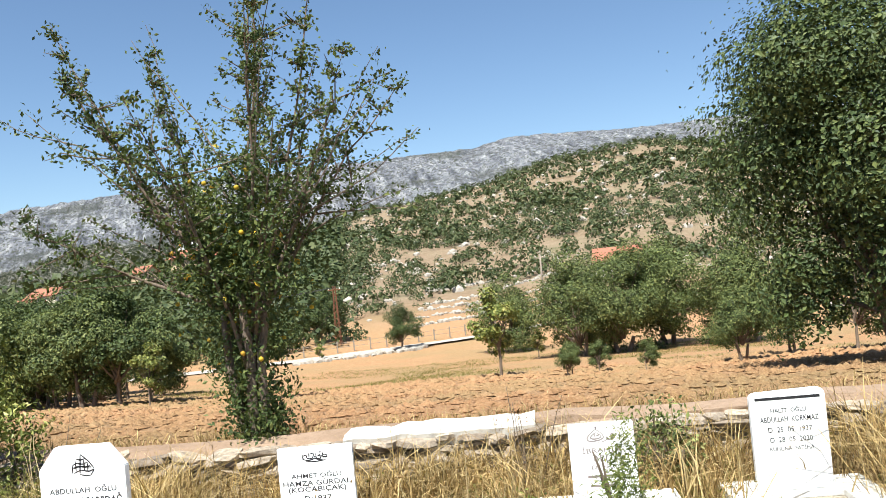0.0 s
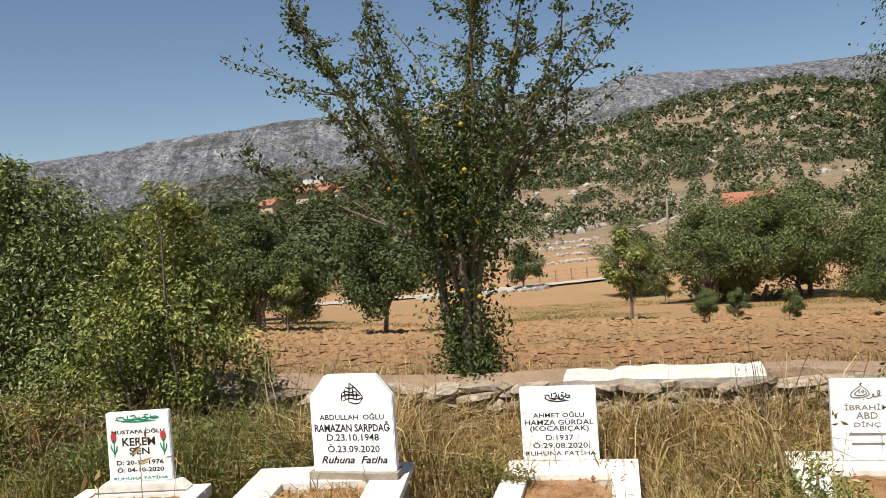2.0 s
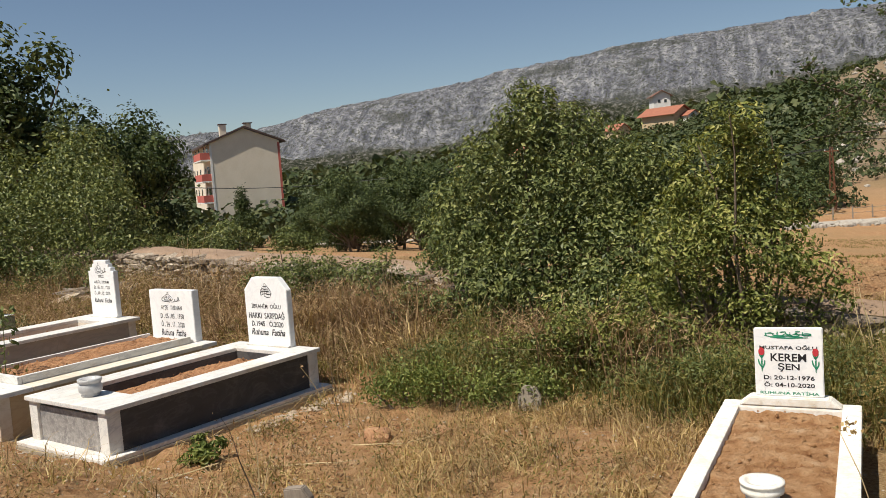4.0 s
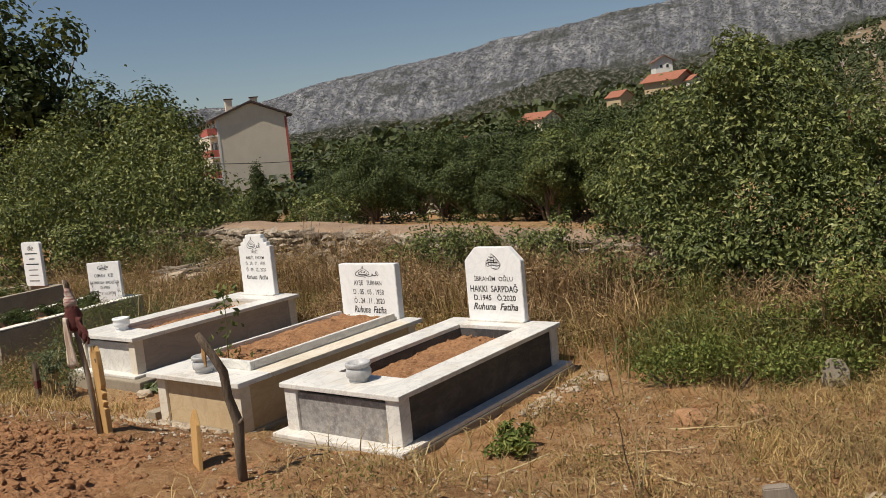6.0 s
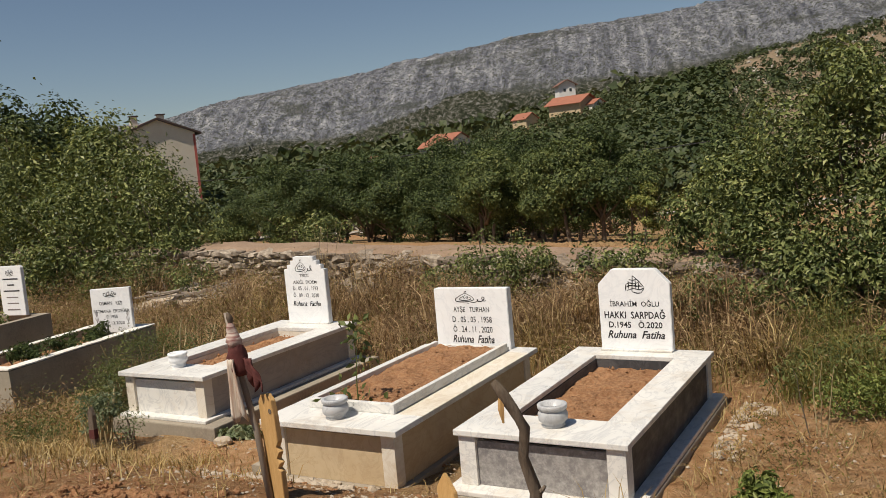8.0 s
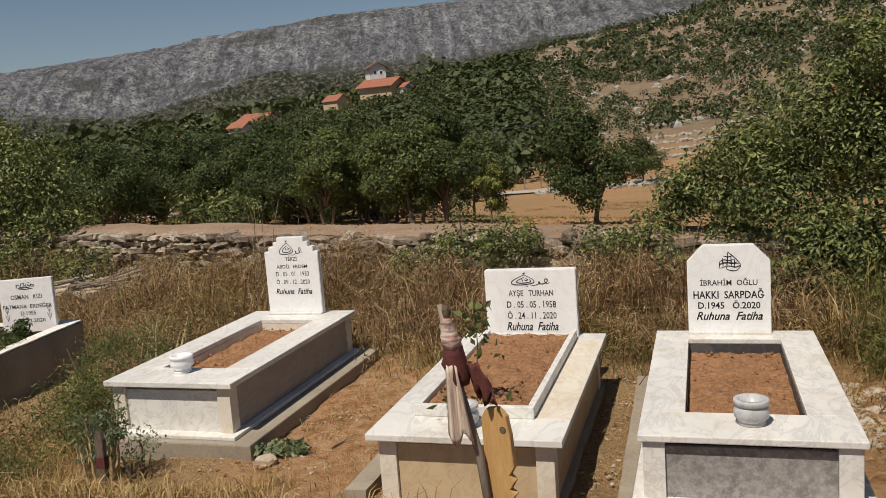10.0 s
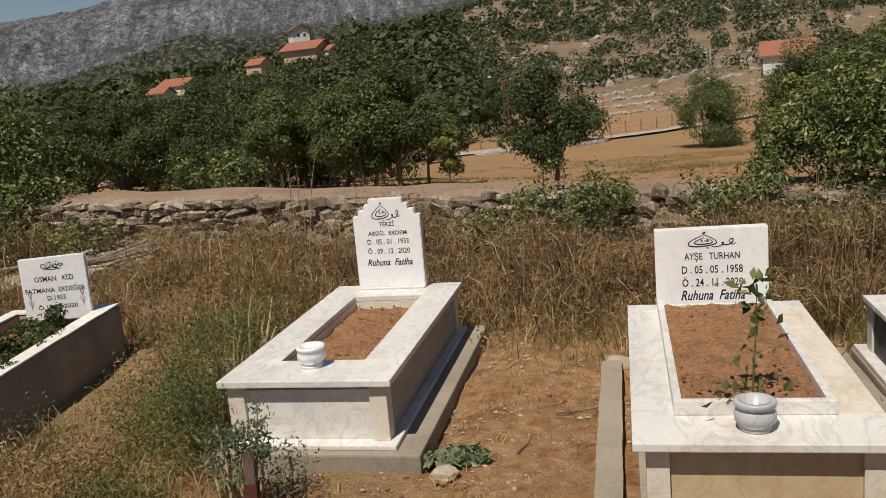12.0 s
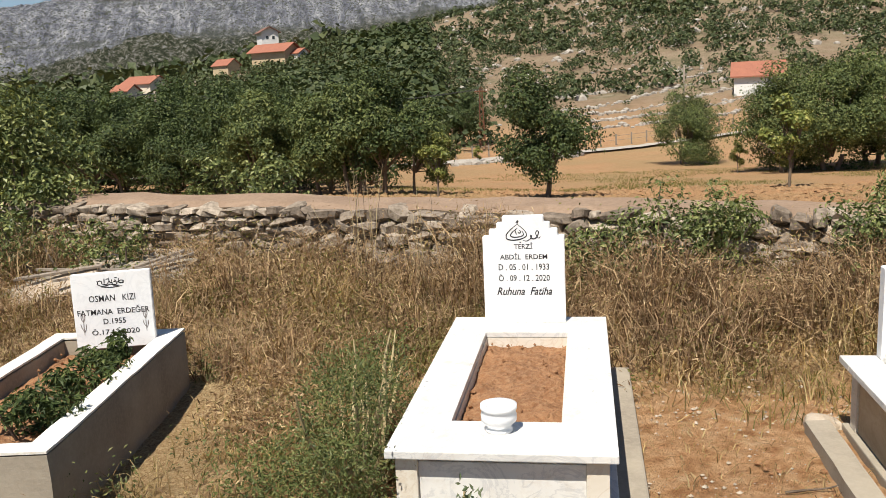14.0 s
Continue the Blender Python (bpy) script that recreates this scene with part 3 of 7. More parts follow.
def dry_stone_wall():
    """Rubble core with an earth top; every face stone is its own piece."""
    xs = np.arange(-12, 20.1, .4)
    v, f = [], []
    for i, x in enumerate(xs):
        yf = float(wall_y(x)) + .1
        top = float(np.interp(x, [-12, -5, 2.4, 7.5, 20], [.86, .84, .8, .68, .7])) + RNG.normal() * .012
        lo = float(terrain(x, yf - .3)) - .25
        k = float(np.interp(x, [4, 8], [1, .4]))
        for yy, zz in ((yf, lo), (yf + .02, top - .05), (yf + .12 * k, top), (yf + .55 * k, top + .02), (yf + .95 * k, top - .06), (yf + 1.25 * k, top - .5)):
            v.append((x, yy + RNG.normal() * .012, zz + RNG.normal() * .008))
    f = [(i * 6 + j, (i + 1) * 6 + j, (i + 1) * 6 + j + 1, i * 6 + j + 1) for i in range(len(xs) - 1) for j in range(5)]
    wall = arrays("stone_wall", v, f, WALLTOP)
    me = wall.data
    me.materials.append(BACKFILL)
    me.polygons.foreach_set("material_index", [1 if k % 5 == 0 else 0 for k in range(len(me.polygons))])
    tagged(wall, "low dry-stone field wall with a trodden earth top", "wall", kind="structure")
    shapes = [stone_shape(RNG) for _ in range(14)]
    count = 0
    rest = []
    for x0, x1, limit in ((-2.7, 2.3, 300),):
        z_off = -.02
        for row in range(7):
            x = x0 + RNG.uniform(0, .2)
            while x < x1 and count < limit:
                w = RNG.uniform(.09, .34)
                yf = float(wall_y(x + w / 2))
                top = float(np.interp(x, [-12, -5, 2.4, 7.5, 20], [.86, .84, .8, .68, .7])) - .02
                lo = float(terrain(x, yf - .3))
                hh = (top - lo) / 7 * 1.02
                h = hh * RNG.uniform(.75, 1.4)
                st = new("stone", shapes[RNG.integers(14)])
                st.parent = wall
                st.matrix_world = pose(x + w / 2, yf + .1 + RNG.normal() * .035, lo + hh * (row + .5) + z_off + RNG.normal() * .025, RNG.normal() * 9, RNG.normal() * 14, -13 + RNG.normal() * 8) @ Matrix.Diagonal((w * 1.05, .3, h * 1.02, 1))
                x += w * .98
                count += 1
    for x0, x1 in ((2.3, 18), (-12, -2.7)):
        for row in range(8):
            x = x0
            while x < x1:
                w = RNG.uniform(.1, .3)
                yf = float(wall_y(x + w / 2))
                top, lo = float(np.interp(x, [-12, -5, 2.4, 7.5, 20], [.86, .84, .8, .68, .7])) - .03, float(terrain(x, yf - .3))
                hh = (top - lo) / 8
                me = shapes[RNG.integers(14)]
                m = pose(x + w / 2, yf + .1 + RNG.normal() * .03, lo + hh * (row + .5), RNG.normal() * 6, RNG.normal() * 7, RNG.normal() * 9 - 5) @ Matrix.Diagonal((w * 1.05, .3, hh * RNG.uniform(.8, 1.2), 1))
                rest.append((np.array([m @ q.co for q in me.vertices]), [tuple(p.vertices) for p in me.polygons]))
                x += w
    ob = arrays("face_stones", *joined(rest), STONE, wall)
    tagged(ob, kind="stuff")
    # plaster-capped stretch
    pts = []
    for x in np.arange(9.68, 10.98, .1):
        pts.append((x, float(wall_y(x)) + .18, .66 + RNG.normal() * .003))
    pts = np.array(pts)
    v, f = [], []
    for p in pts:
        for dy, dz in ((-.15, -.07), (-.17, .02), (-.1, .05), (.15, .055), (.19, -.08)):
            v.append(p + [0, dy + RNG.normal() * .005, dz + RNG.normal() * .003])
    for i in range(len(pts) - 1):
        f += [(i * 5 + j, (i + 1) * 5 + j, (i + 1) * 5 + j + 1, i * 5 + j + 1) for j in range(4)]
    f += [(0, 1, 2, 3, 4), tuple((len(pts) - 1) * 5 + j for j in (4, 3, 2, 1, 0))]
    arrays("plaster_cap", v, f, PLASTERED, wall, "white lime-plastered capping")


ground()
mountain()
road()


# ---------------- graves ----------------
def text_mesh(body, width, height, shear=0.0, bold=0.0):
    cu = bpy.data.curves.new("lettering", 'FONT')
    cu.body, cu.align_x, cu.align_y, cu.size, cu.shear, cu.offset, cu.extrude, cu.resolution_u = body, 'CENTER', 'CENTER', 1, shear, bold, .0, 2
    ob = bpy.data.objects.new("lettering", cu)
    scene.collection.objects.link(ob)
    dg = bpy.context.evaluated_depsgraph_get()
    me = bpy.data.meshes.new_from_object(ob.evaluated_get(dg))
    bpy.data.objects.remove(ob)
    co = np.array([v.co for v in me.vertices])
    lo, hi = co.min(0), co.max(0)
    sx, sz = width / (hi[0] - lo[0]), height / max(.7, (hi[1] - lo[1]))
    mid = (lo + hi) / 2
    for v in me.vertices:
        v.co = Vector(((v.co.x - mid[0]) * sx, 0, (v.co.y - mid[1]) * sz))
    return me


def stroke(points, w):
    """A flat brush stroke through points in x and z, thick in the middle."""
    p = np.array(points, float)
    k = np.linspace(0, len(p) - 1, len(p) * 4)
    q = np.stack([np.interp(k, range(len(p)), p[:, 0]), np.interp(k, range(len(p)), p[:, 1])], 1)
    for _ in range(3):
        q[1:-1] = (q[:-2] + 2 * q[1:-1] + q[2:]) / 4
    t = np.gradient(q, axis=0)
    t /= np.linalg.norm(t, axis=1)[:, None] + 1e-9
    nrm = np.stack([-t[:, 1], t[:, 0]], 1)
    th = w * (.45 + .55 * np.sin(np.linspace(.1, np.pi - .1, len(q))))[:, None]
    a, b = q + nrm * th / 2, q - nrm * th / 2
    v = np.concatenate([np.stack([a[:, 0], np.zeros(len(q)), a[:, 1]], 1), np.stack([b[:, 0], np.zeros(len(q)), b[:, 1]], 1)])
    n = len(q)
    return v, [(i, i + 1, n + i + 1, n + i) for i in range(n - 1)]


EMBLEMS = {
    "loop": [[(-.3, .45), (-.65, .15), (-.95, -.2), (-.92, -.48), (-.6, -.56), (-.1, -.5), (.25, -.3), (.12, .05), (-.3, .45)], [(-.3, .2), (-.6, -.05), (-.72, -.28), (-.5, -.38), (-.15, -.34), (.08, -.22), (-.05, .02)], [(-.42, .06), (-.36, -.2)], [(-.22, .1), (-.1, -.02), (-.2, -.14), (-.28, -.02)],
             [(.0, -.56), (.2, -.64), (.44, -.46), (.5, -.28), (.4, -.24), (.48, -.5), (.74, -.46), (.9, -.08), (.78, .06), (.68, -.16), (.86, -.5), (.96, -.32)], [(-.38, .55), (-.22, .64)], [(-.3, .47), (-.28, .7)], [(-.2, -.66), (-.12, -.7)]],
    "sail": [[(0, .95), (-.05, .1), (-.1, -.6)], [(0, .95), (.5, .4), (.85, -.2)], [(-.55, .1), (-.3, .3), (.1, .15), (.4, .3)], [(-.6, -.2), (-.2, .05), (.3, -.1), (.6, .05)], [(-.5, -.5), (0, -.25), (.5, -.45), (.9, -.2), (.6, -.7)], [(-.55, .1), (-.6, -.5)], [(-.1, -.6), (.3, -.75), (.6, -.7)], [(-.35, .45), (-.33, -.35)], [(.2, .5), (.22, -.3)], [(.45, .3), (.42, -.35)], [(-.5, -.05), (.1, -.0), (.7, -.1)], [(-.3, .6), (0, .5), (.3, .6)]],
    "script": [[(-.9, .5), (-.85, -.3)], [(-.6, .4), (-.6, -.1), (-.2, -.2), (-.1, .3)], [(.1, .6), (.1, -.2), (.4, -.3), (.5, .1), (.2, .2)], [(.6, .7), (.6, -.1), (.95, -.05)], [(-.7, -.5), (0, -.7), (.8, -.5)], [(-.3, .6), (-.1, .7)], [(.3, .75), (.5, .8)], [(.55, .15), (.72, .4), (.95, .25), (.85, -.05), (.6, 0), (.45, .25)], [(-.95, -.1), (-.6, -.45), (-.2, -.35), (0, -.1), (.25, -.45), (.6, -.4)], [(-.4, .75), (-.42, .0)], [(-.1, .85), (-.05, .1), (.2, .0)], [(.3, .5), (.4, .3), (.25, .25)], [(-.85, .3), (-.7, .45), (-.55, .25)]],
    "tulip": [[(0, -1), (0, -.2), (.05, .1)], [(0, .1), (-.35, .45), (-.25, .95)], [(0, .1), (.35, .45), (.28, .95)], [(0, .1), (0, .85)], [(0, -.7), (-.4, -.3), (-.5, .05)], [(0, -.8), (.4, -.4), (.45, -.05)]],
}


def emblem(kind, cx, cz, w, h, y, mat, parent, thick=.006):
    pieces = [stroke([(cx + a * w / 2, cz + b * h / 2) for a, b in s], thick) for s in EMBLEMS[kind]]
    v, f = joined(pieces)
    v[:, 1] = y
    arrays("calligraphy" if kind != "tulip" else "painted_tulip", v, f, mat, parent)


def headstone(parent, outline, y0, thick, lines, mats=(STELE, BLACK), art=None, x_mid=0.0, width=.5, z0=0.0, height=.6, label=""):
    """A stele with its lettering; lines hold text, height of its middle, letter height and line width as shares, and style."""
    hs = part("headstone", prism(outline, y0, y0 + thick), mats[0], parent, label)
    for body, zf, hf, wf, style in lines:
        mat = {"g": GREEN, "f": FADED}.get(style[:1], mats[1])
        if body == "":
            bm = bmesh.new()
            w, h = wf * width, hf * height
            bmesh.ops.create_grid(bm, x_segments=1, y_segments=1, size=.5)
            for v in bm.verts:
                v.co = Vector((x_mid + v.co.x * w, y0 - .0012, z0 + zf * height + v.co.y * h))
            part("lettering", bm, mat, hs)
            continue
        me = text_mesh(body, wf * width, hf * height, .35 if "i" in style else 0, .019 if "b" in style else .016 if "i" in style else .009)
        me.materials.clear()
        me.materials.append(mat)
        ob = tagged(new("lettering", me), kind="stuff")
        ob.parent = hs
        ob.location = (x_mid, y0 - .0012, z0 + zf * height)
    if art:
        emblem(art, x_mid, z0 + height * (.86 if art != "sail" else .8), width * (.44 if art == "loop" else .36), height * ({"loop": .3, "sail": .25, "script": .17}[art]), y0 - .0012, mats[1], hs, .0065 if art == "script" else .007)
    return hs


def soil_bed(parent, x0, x1, y0, y1, z, hump=.03, mat=SOIL):
    nx, ny = 30, 80
    v = []
    for j in range(ny):
        for i in range(nx):
            a, b = i / (nx - 1), j / (ny - 1)
            x, y = x0 + (x1 - x0) * a, y0 + (y1 - y0) * b
            k = math.sin(math.pi * a) * math.sin(math.pi * b)
            v.append((x, y, z + hump * k ** .5 + noise.fractal(Vector((x * 9, y * 9, z * 3)), .7, 2, 6) * .016 + noise.ridged_multi_fractal(Vector((x * 16, y * 16, z)), .8, 2.1, 4, 1, 2) * .008 - .008))
    f = [(j * nx + i, j * nx + i + 1, (j + 1) * nx + i + 1, (j + 1) * nx + i) for j in range(ny - 1) for i in range(nx - 1)]
    bed = arrays("soil", v, f, mat, parent)
    cl = []
    for _ in range(110):
        cx, cy, k = RNG.uniform(x0 + .02, x1 - .02), RNG.uniform(y0 + .02, y1 - .02), .004 + .011 * RNG.uniform() ** 2
        q = np.array([(1, 0, 0), (-1, 0, 0), (0, 1, 0), (0, -1, 0), (0, 0, 1), (0, 0, -1)]) * RNG.uniform(.6, 1.5, (6, 3)) * k
        cl.append((q + [cx, cy, z + hump * .8], [(0, 2, 4), (2, 1, 4), (1, 3, 4), (3, 0, 4), (2, 0, 5), (1, 2, 5), (3, 1, 5), (0, 3, 5)]))
    tagged(arrays("soil_crumb", *joined(cl), mat, parent), kind="stuff")
    return bed


def framed_top(parent, w, l, ztop, t, op, mat, bev=.005):
    """Four stone slabs round an opening (x0, x1, y0, y1)."""
    h = w / 2
    part("top_slab", box(-h, h, 0, op[2], ztop - t, ztop, bev), mat, parent)
    part("top_slab", box(-h, h, op[3], l, ztop - t, ztop, bev), mat, parent)
    part("top_slab", box(-h, op[0], op[2] + .0015, op[3] - .0015, ztop - t, ztop - .0008, bev), mat, parent)
    part("top_slab", box(op[1], h, op[2] + .0015, op[3] - .0015, ztop - t, ztop - .0008, bev), mat, parent)


def chest(parent, w, l, z0, z1, panel, post, side=None, inset=.035, post_w=.09):
    """Panels between corner posts, set back under the top."""
    h = w / 2 - inset
    y0, y1 = inset, l - inset
    side = side or panel
    part("front_panel", box(-h + post_w, h - post_w, y0 + .02, y0 + .05, z0, z1 - .03, .003), panel, parent)
    part("back_panel", box(-h + post_w, h - post_w, y1 - .05, y1 - .02, z0, z1, .003), panel, parent)
    for s in (-1, 1):
        a, b = sorted((s * (h - .012), s * (h - .042)))
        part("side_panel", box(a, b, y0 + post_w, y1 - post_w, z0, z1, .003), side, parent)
        for yy in (y0, y1 - post_w):
            a, b = sorted((s * h, s * (h - post_w)))
            part("corner_post", box(a, b, yy, yy + post_w, z0, z1, .004), post, parent)


def liner(parent, op, z0, z1, mat, t=.025):
    part("liner", box(op[0] - t, op[0] + .004, op[2], op[3], z0, z1, 0), mat, parent)
    part("liner", box(op[1] - .004, op[1] + t, op[2], op[3], z0, z1, 0), mat, parent)
    part("liner", box(op[0], op[1], op[3] - .004, op[3] + t, z0, z1, 0), mat, parent)
    part("liner", box(op[0], op[1], op[2] - t, op[2] + .004, z0, z1, 0), mat, parent)


def stone_pot(x, y, z, r=.075, h=.11, mat=POTSTONE, label="small grey marble water bowl standing on a grave slab", squat=False):
    t = thing("stone_bowl", pose(x, y, z), label, "bowl", "bowls on the graves")
    prof = [(r * .75, 0), (r * .78, h * .12), (r * .66, h * .2), (r * .98, h * .42), (r, h * .62), (r * .9, h * .8), (r * 1.02, h * .86), (r * 1.02, h), (r * .72, h), (r * .68, h * .55), (r * .3, h * .5)]
    if squat:
        prof = [(r * .72, 0), (r * .78, h * .06), (r * .7, h * .14), (r * .92, h * .3), (r * .96, h * .55), (r * .84, h * .72), (r * .8, h * .76), (r * .94, h * .82), (r * .96, h * .97), (r * .92, h), (r * .66, h), (r * .6, h * .6), (r * .3, h * .55)]
    part("bowl", lathe(prof), mat, t, smooth=True)
    return t


def grave_e():
    w, l, top = .92, 2.02, .52
    g = thing("grave", pose(0, 0, 0), "white marble chest grave with stepped headstone on a concrete plinth", "grave", "graves in the row")
    part("plinth", box(-.5, .6, -.08, 2.13, -.12, .165, .012), CONCRETE, g, "rough concrete plinth")
    part("base_course", box(-.46, .47, -.03, 2.04, .165, .19, .006), MARBLE, g)
    chest(g, w, l, .19, top - .035, MARBLE, CREAM, SHADED_SIDE)
    op = (-.235, .235, .33, 1.69)
    framed_top(g, w, l, top, .035, op, MARBLE)
    liner(g, op, .3, top - .037, CREAM)
    soil_bed(g, op[0] + .005, op[1] - .005, op[2] + .005, op[3] - .005, .43)
    a, b, z = -.262, .222, .521
    o = [(a, z), (b, z), (b, 1.045), (b - .04, 1.045), (b - .04, 1.085), (b - .085, 1.085), (b - .085, 1.125), (b - .12, 1.125), (b - .12, 1.165), (a + .12, 1.165), (a + .12, 1.125), (a + .085, 1.125), (a + .085, 1.085), (a + .04, 1.085), (a + .04, 1.045), (a, 1.045)]
    headstone(g, o, 1.9, .06, [("TERZİ", .727, .062, .225, ""), ("ABDİL  ERDEM", .629, .062, .58, ""), ("D . 05 . 01 . 1933", .526, .06, .62, ""), ("Ö . 09 . 12 . 2020", .428, .072, .63, ""), ("Ruhuna  Fatiha", .297, .075, .68, "i")], art="loop", x_mid=-.02, width=.484, z0=.52, height=.645, label="white marble headstone with stepped top")
    part("footing_strip", box(-.262, .222, 1.872, 1.898, .521, .533, .003), MARBLE, g)
    stone_pot(-.02, .23, .52, .075, .115, STELE, "white marble water bowl standing on the grave's front slab")


def grave_y():
    w, l, top, ox, oy = .985, 2.02, .5, 2.1, -.687
    g = thing("grave", pose(ox, oy, 0), "marble chest grave with a low inner kerb round red soil", "grave", "graves in the row")
    part("plinth", box(-.47, .47, .02, 2.02, -.05, .14, .01), CONCRETE, g)
    chest(g, w, l, .14, top - .035, TAN, CREAM, TAN, .05)
    part("top_slab", box(-w / 2, w / 2, 0, .3, top - .035, top, .005), MARBLE, g)
    part("top_slab", box(-w / 2, w / 2, 1.86, l, top - .035, top, .005), MARBLE, g)
    part("top_slab", box(-w / 2, -.28, .302, 1.858, top - .035, top - .001, .005), MARBLE, g)
    part("top_slab", box(.28, w / 2, .302, 1.858, top - .035, top - .001, .005), CREAM, g, "stained cream marble slab")
    for q, h in (((-.32, .31, .28, .315), .062), ((-.32, .31, 1.88, 1.905), .03)):
        part("inner_kerb", box(*q, top + .001, top + h, .004), MARBLE, g)
    for q in ((-.32, -.285, .317, 1.878), (.275, .31, .317, 1.878)):
        part("inner_kerb", box(*q, top + .001, top + .061, .004), MARBLE, g)
    soil_bed(g, -.283, .273, .317, 1.878, top + .025, .025)
    o = [(-.32, top + .001), (.312, top + .001), (.312, .97), (-.32, .967)]
    headstone(g, o, 1.932, .075, [("AYŞE   TURHAN", .646, .115, .49, ""), ("D . 05 . 05 . 1958", .485, .1, .54, ""), ("Ö . 24 . 11 . 2020", .33, .125, .54, ""), ("Ruhuna  Fatiha", .155, .13, .57, "i")], art="loop", x_mid=0, width=.632, z0=.5, height=.467, label="broad white marble headstone, flat top")
    stone_pot(ox - .02, oy + .15, top, .084, .12, squat=True)
    k = thing("kerb_strip", pose(2.86, -.55, 0, 0, 0, 1), "narrow concrete kerb strip beside the grave", "kerb")
    part("strip", box(-.045, .045, 0, 2.05, -.05, .15, 0, .006), CONCRETE, k)
    k = thing("kerb_strip", pose(1.5, -.62, 0, 0, 0, 0), "low concrete footing strip beside the grave", "kerb")
    part("strip", box(-.06, .06, 0, 1.9, -.05, .17, 0, .006), CONCRETE, k)


def grave_h():
    w, l, top, ox, oy = .97, 1.95, .526, 3.415, -.64
    g = thing("grave", pose(ox, oy, 0), "chest grave of dark stone panels with white marble posts and top", "grave", "graves in the row")
    part("plinth", box(-.53, .545, -.075, 2.02, .02, .19, .012), CONCRETE, g)
    part("base_course", box(-.52, .535, -.07, 2.0, .19, .218, .006), MARBLE, g)
    # one stone: front toned lighter, side panels darkened for the shade on them
    chest(g, w, l, .218, top - .032, STAINED, MARBLE, SHADED_GRANITE, .02, .1)
    op = (-.278, .272, .335, 1.73)
    framed_top(g, w, l, top, .032, op, MARBLE)
    liner(g, op, .3, top - .034, SHADED_GRANITE)
    soil_bed(g, op[0] + .005, op[1] - .005, op[2] + .005, op[3] - .005, .43, .02)
    a, b, z = -.278, .23, top + .001
    o = [(a, z), (b, z), (b, 1.0), (b - .1, 1.105), (a + .1, 1.105), (a, 1.0)]
    headstone(g, o, 1.872, .06, [("İBRAHİM  OĞLU", .587, .085, .69, ""), ("HAKKI  SARPDAĞ", .455, .118, .86, "b"), ("D.1945   Ö.2020", .328, .095, .75, "b"), ("Ruhuna  Fatiha", .2, .095, .8, "ib")], art="sail", x_mid=-.024, width=.508, z0=top, height=.58, label="white marble headstone with clipped corners")
    part("footing_strip", box(a, b, 1.845, 1.87, top + .001, top + .014, .003), MARBLE, g)
    stone_pot(ox + .02, oy + .2, top, .084, .12, squat=True)


def grave_k():
    g = thing("grave", pose(7.87, -.44, .0, 0, 0, 9.8), "small whitewashed concrete grave with a printed headstone", "grave", "graves in the row")
    w, l, top = .7, 1.62, .48
    part("body", box(-w / 2 + .015, w / 2 - .015, .015, l - .015, .0, top - .06, 0, .006), CONCRETE, g, "bare grey concrete base")
    for q in ((-w / 2, w / 2, 0, .11), (-w / 2, w / 2, l - .12, l), (-w / 2, -w / 2 + .095, .112, l - .122), (w / 2 - .095, w / 2, .112, l - .122)):
        part("kerb", box(*q, top - .062, top, .012), LIME, g, "chipped whitewashed kerb")
    soil_bed(g, -w / 2 + .095, w / 2 - .095, .112, l - .122, top - .035, .02, EARTH)
    part("stone_foot", prism([(-.26, top + .001), (.26, top + .001), (.2, top + .05), (-.2, top + .05)], l - .12, l - .02, .006), LIME, g)
    z = top + .05
    hs = headstone(g, [(-.172, z), (.172, z), (.172, .905), (-.172, .9)], l - .085, .035, [("MUSTAFA OĞLU", .72, .07, .84, "b"), ("KEREM", .57, .115, .52, "b"), ("ŞEN", .425, .125, .32, "b"), ("D: 20-12-1976", .275, .065, .74, "b"), ("Ö: 04-10-2020", .175, .075, .74, "b"), ("RUHUNA FATİHA", .055, .055, .86, "gb")], x_mid=0, width=.344, z0=z, height=.375, label="white printed headstone with green and red flowers")
    emblem("script", 0, z + .336, .25, .05, l - .0865, GREEN, hs, .007)
    for s in (-1, 1):
        emblem("tulip", s * .135, z + .2, .07, .13, l - .0865, GREEN, hs, .008)
        bm = bmesh.new()
        bmesh.ops.create_circle(bm, cap_ends=True, segments=10, radius=.016)
        for v in bm.verts:
            v.co = Vector((s * .135 + v.co.x, l - .0878, z + .245 + v.co.y * 1.4))
        part("painted_flower", bm, RED, hs)
    stone_pot(7.83, -.25, .47, .085, .075, LIME, "squat whitewashed stone bowl standing in the grave's corner")


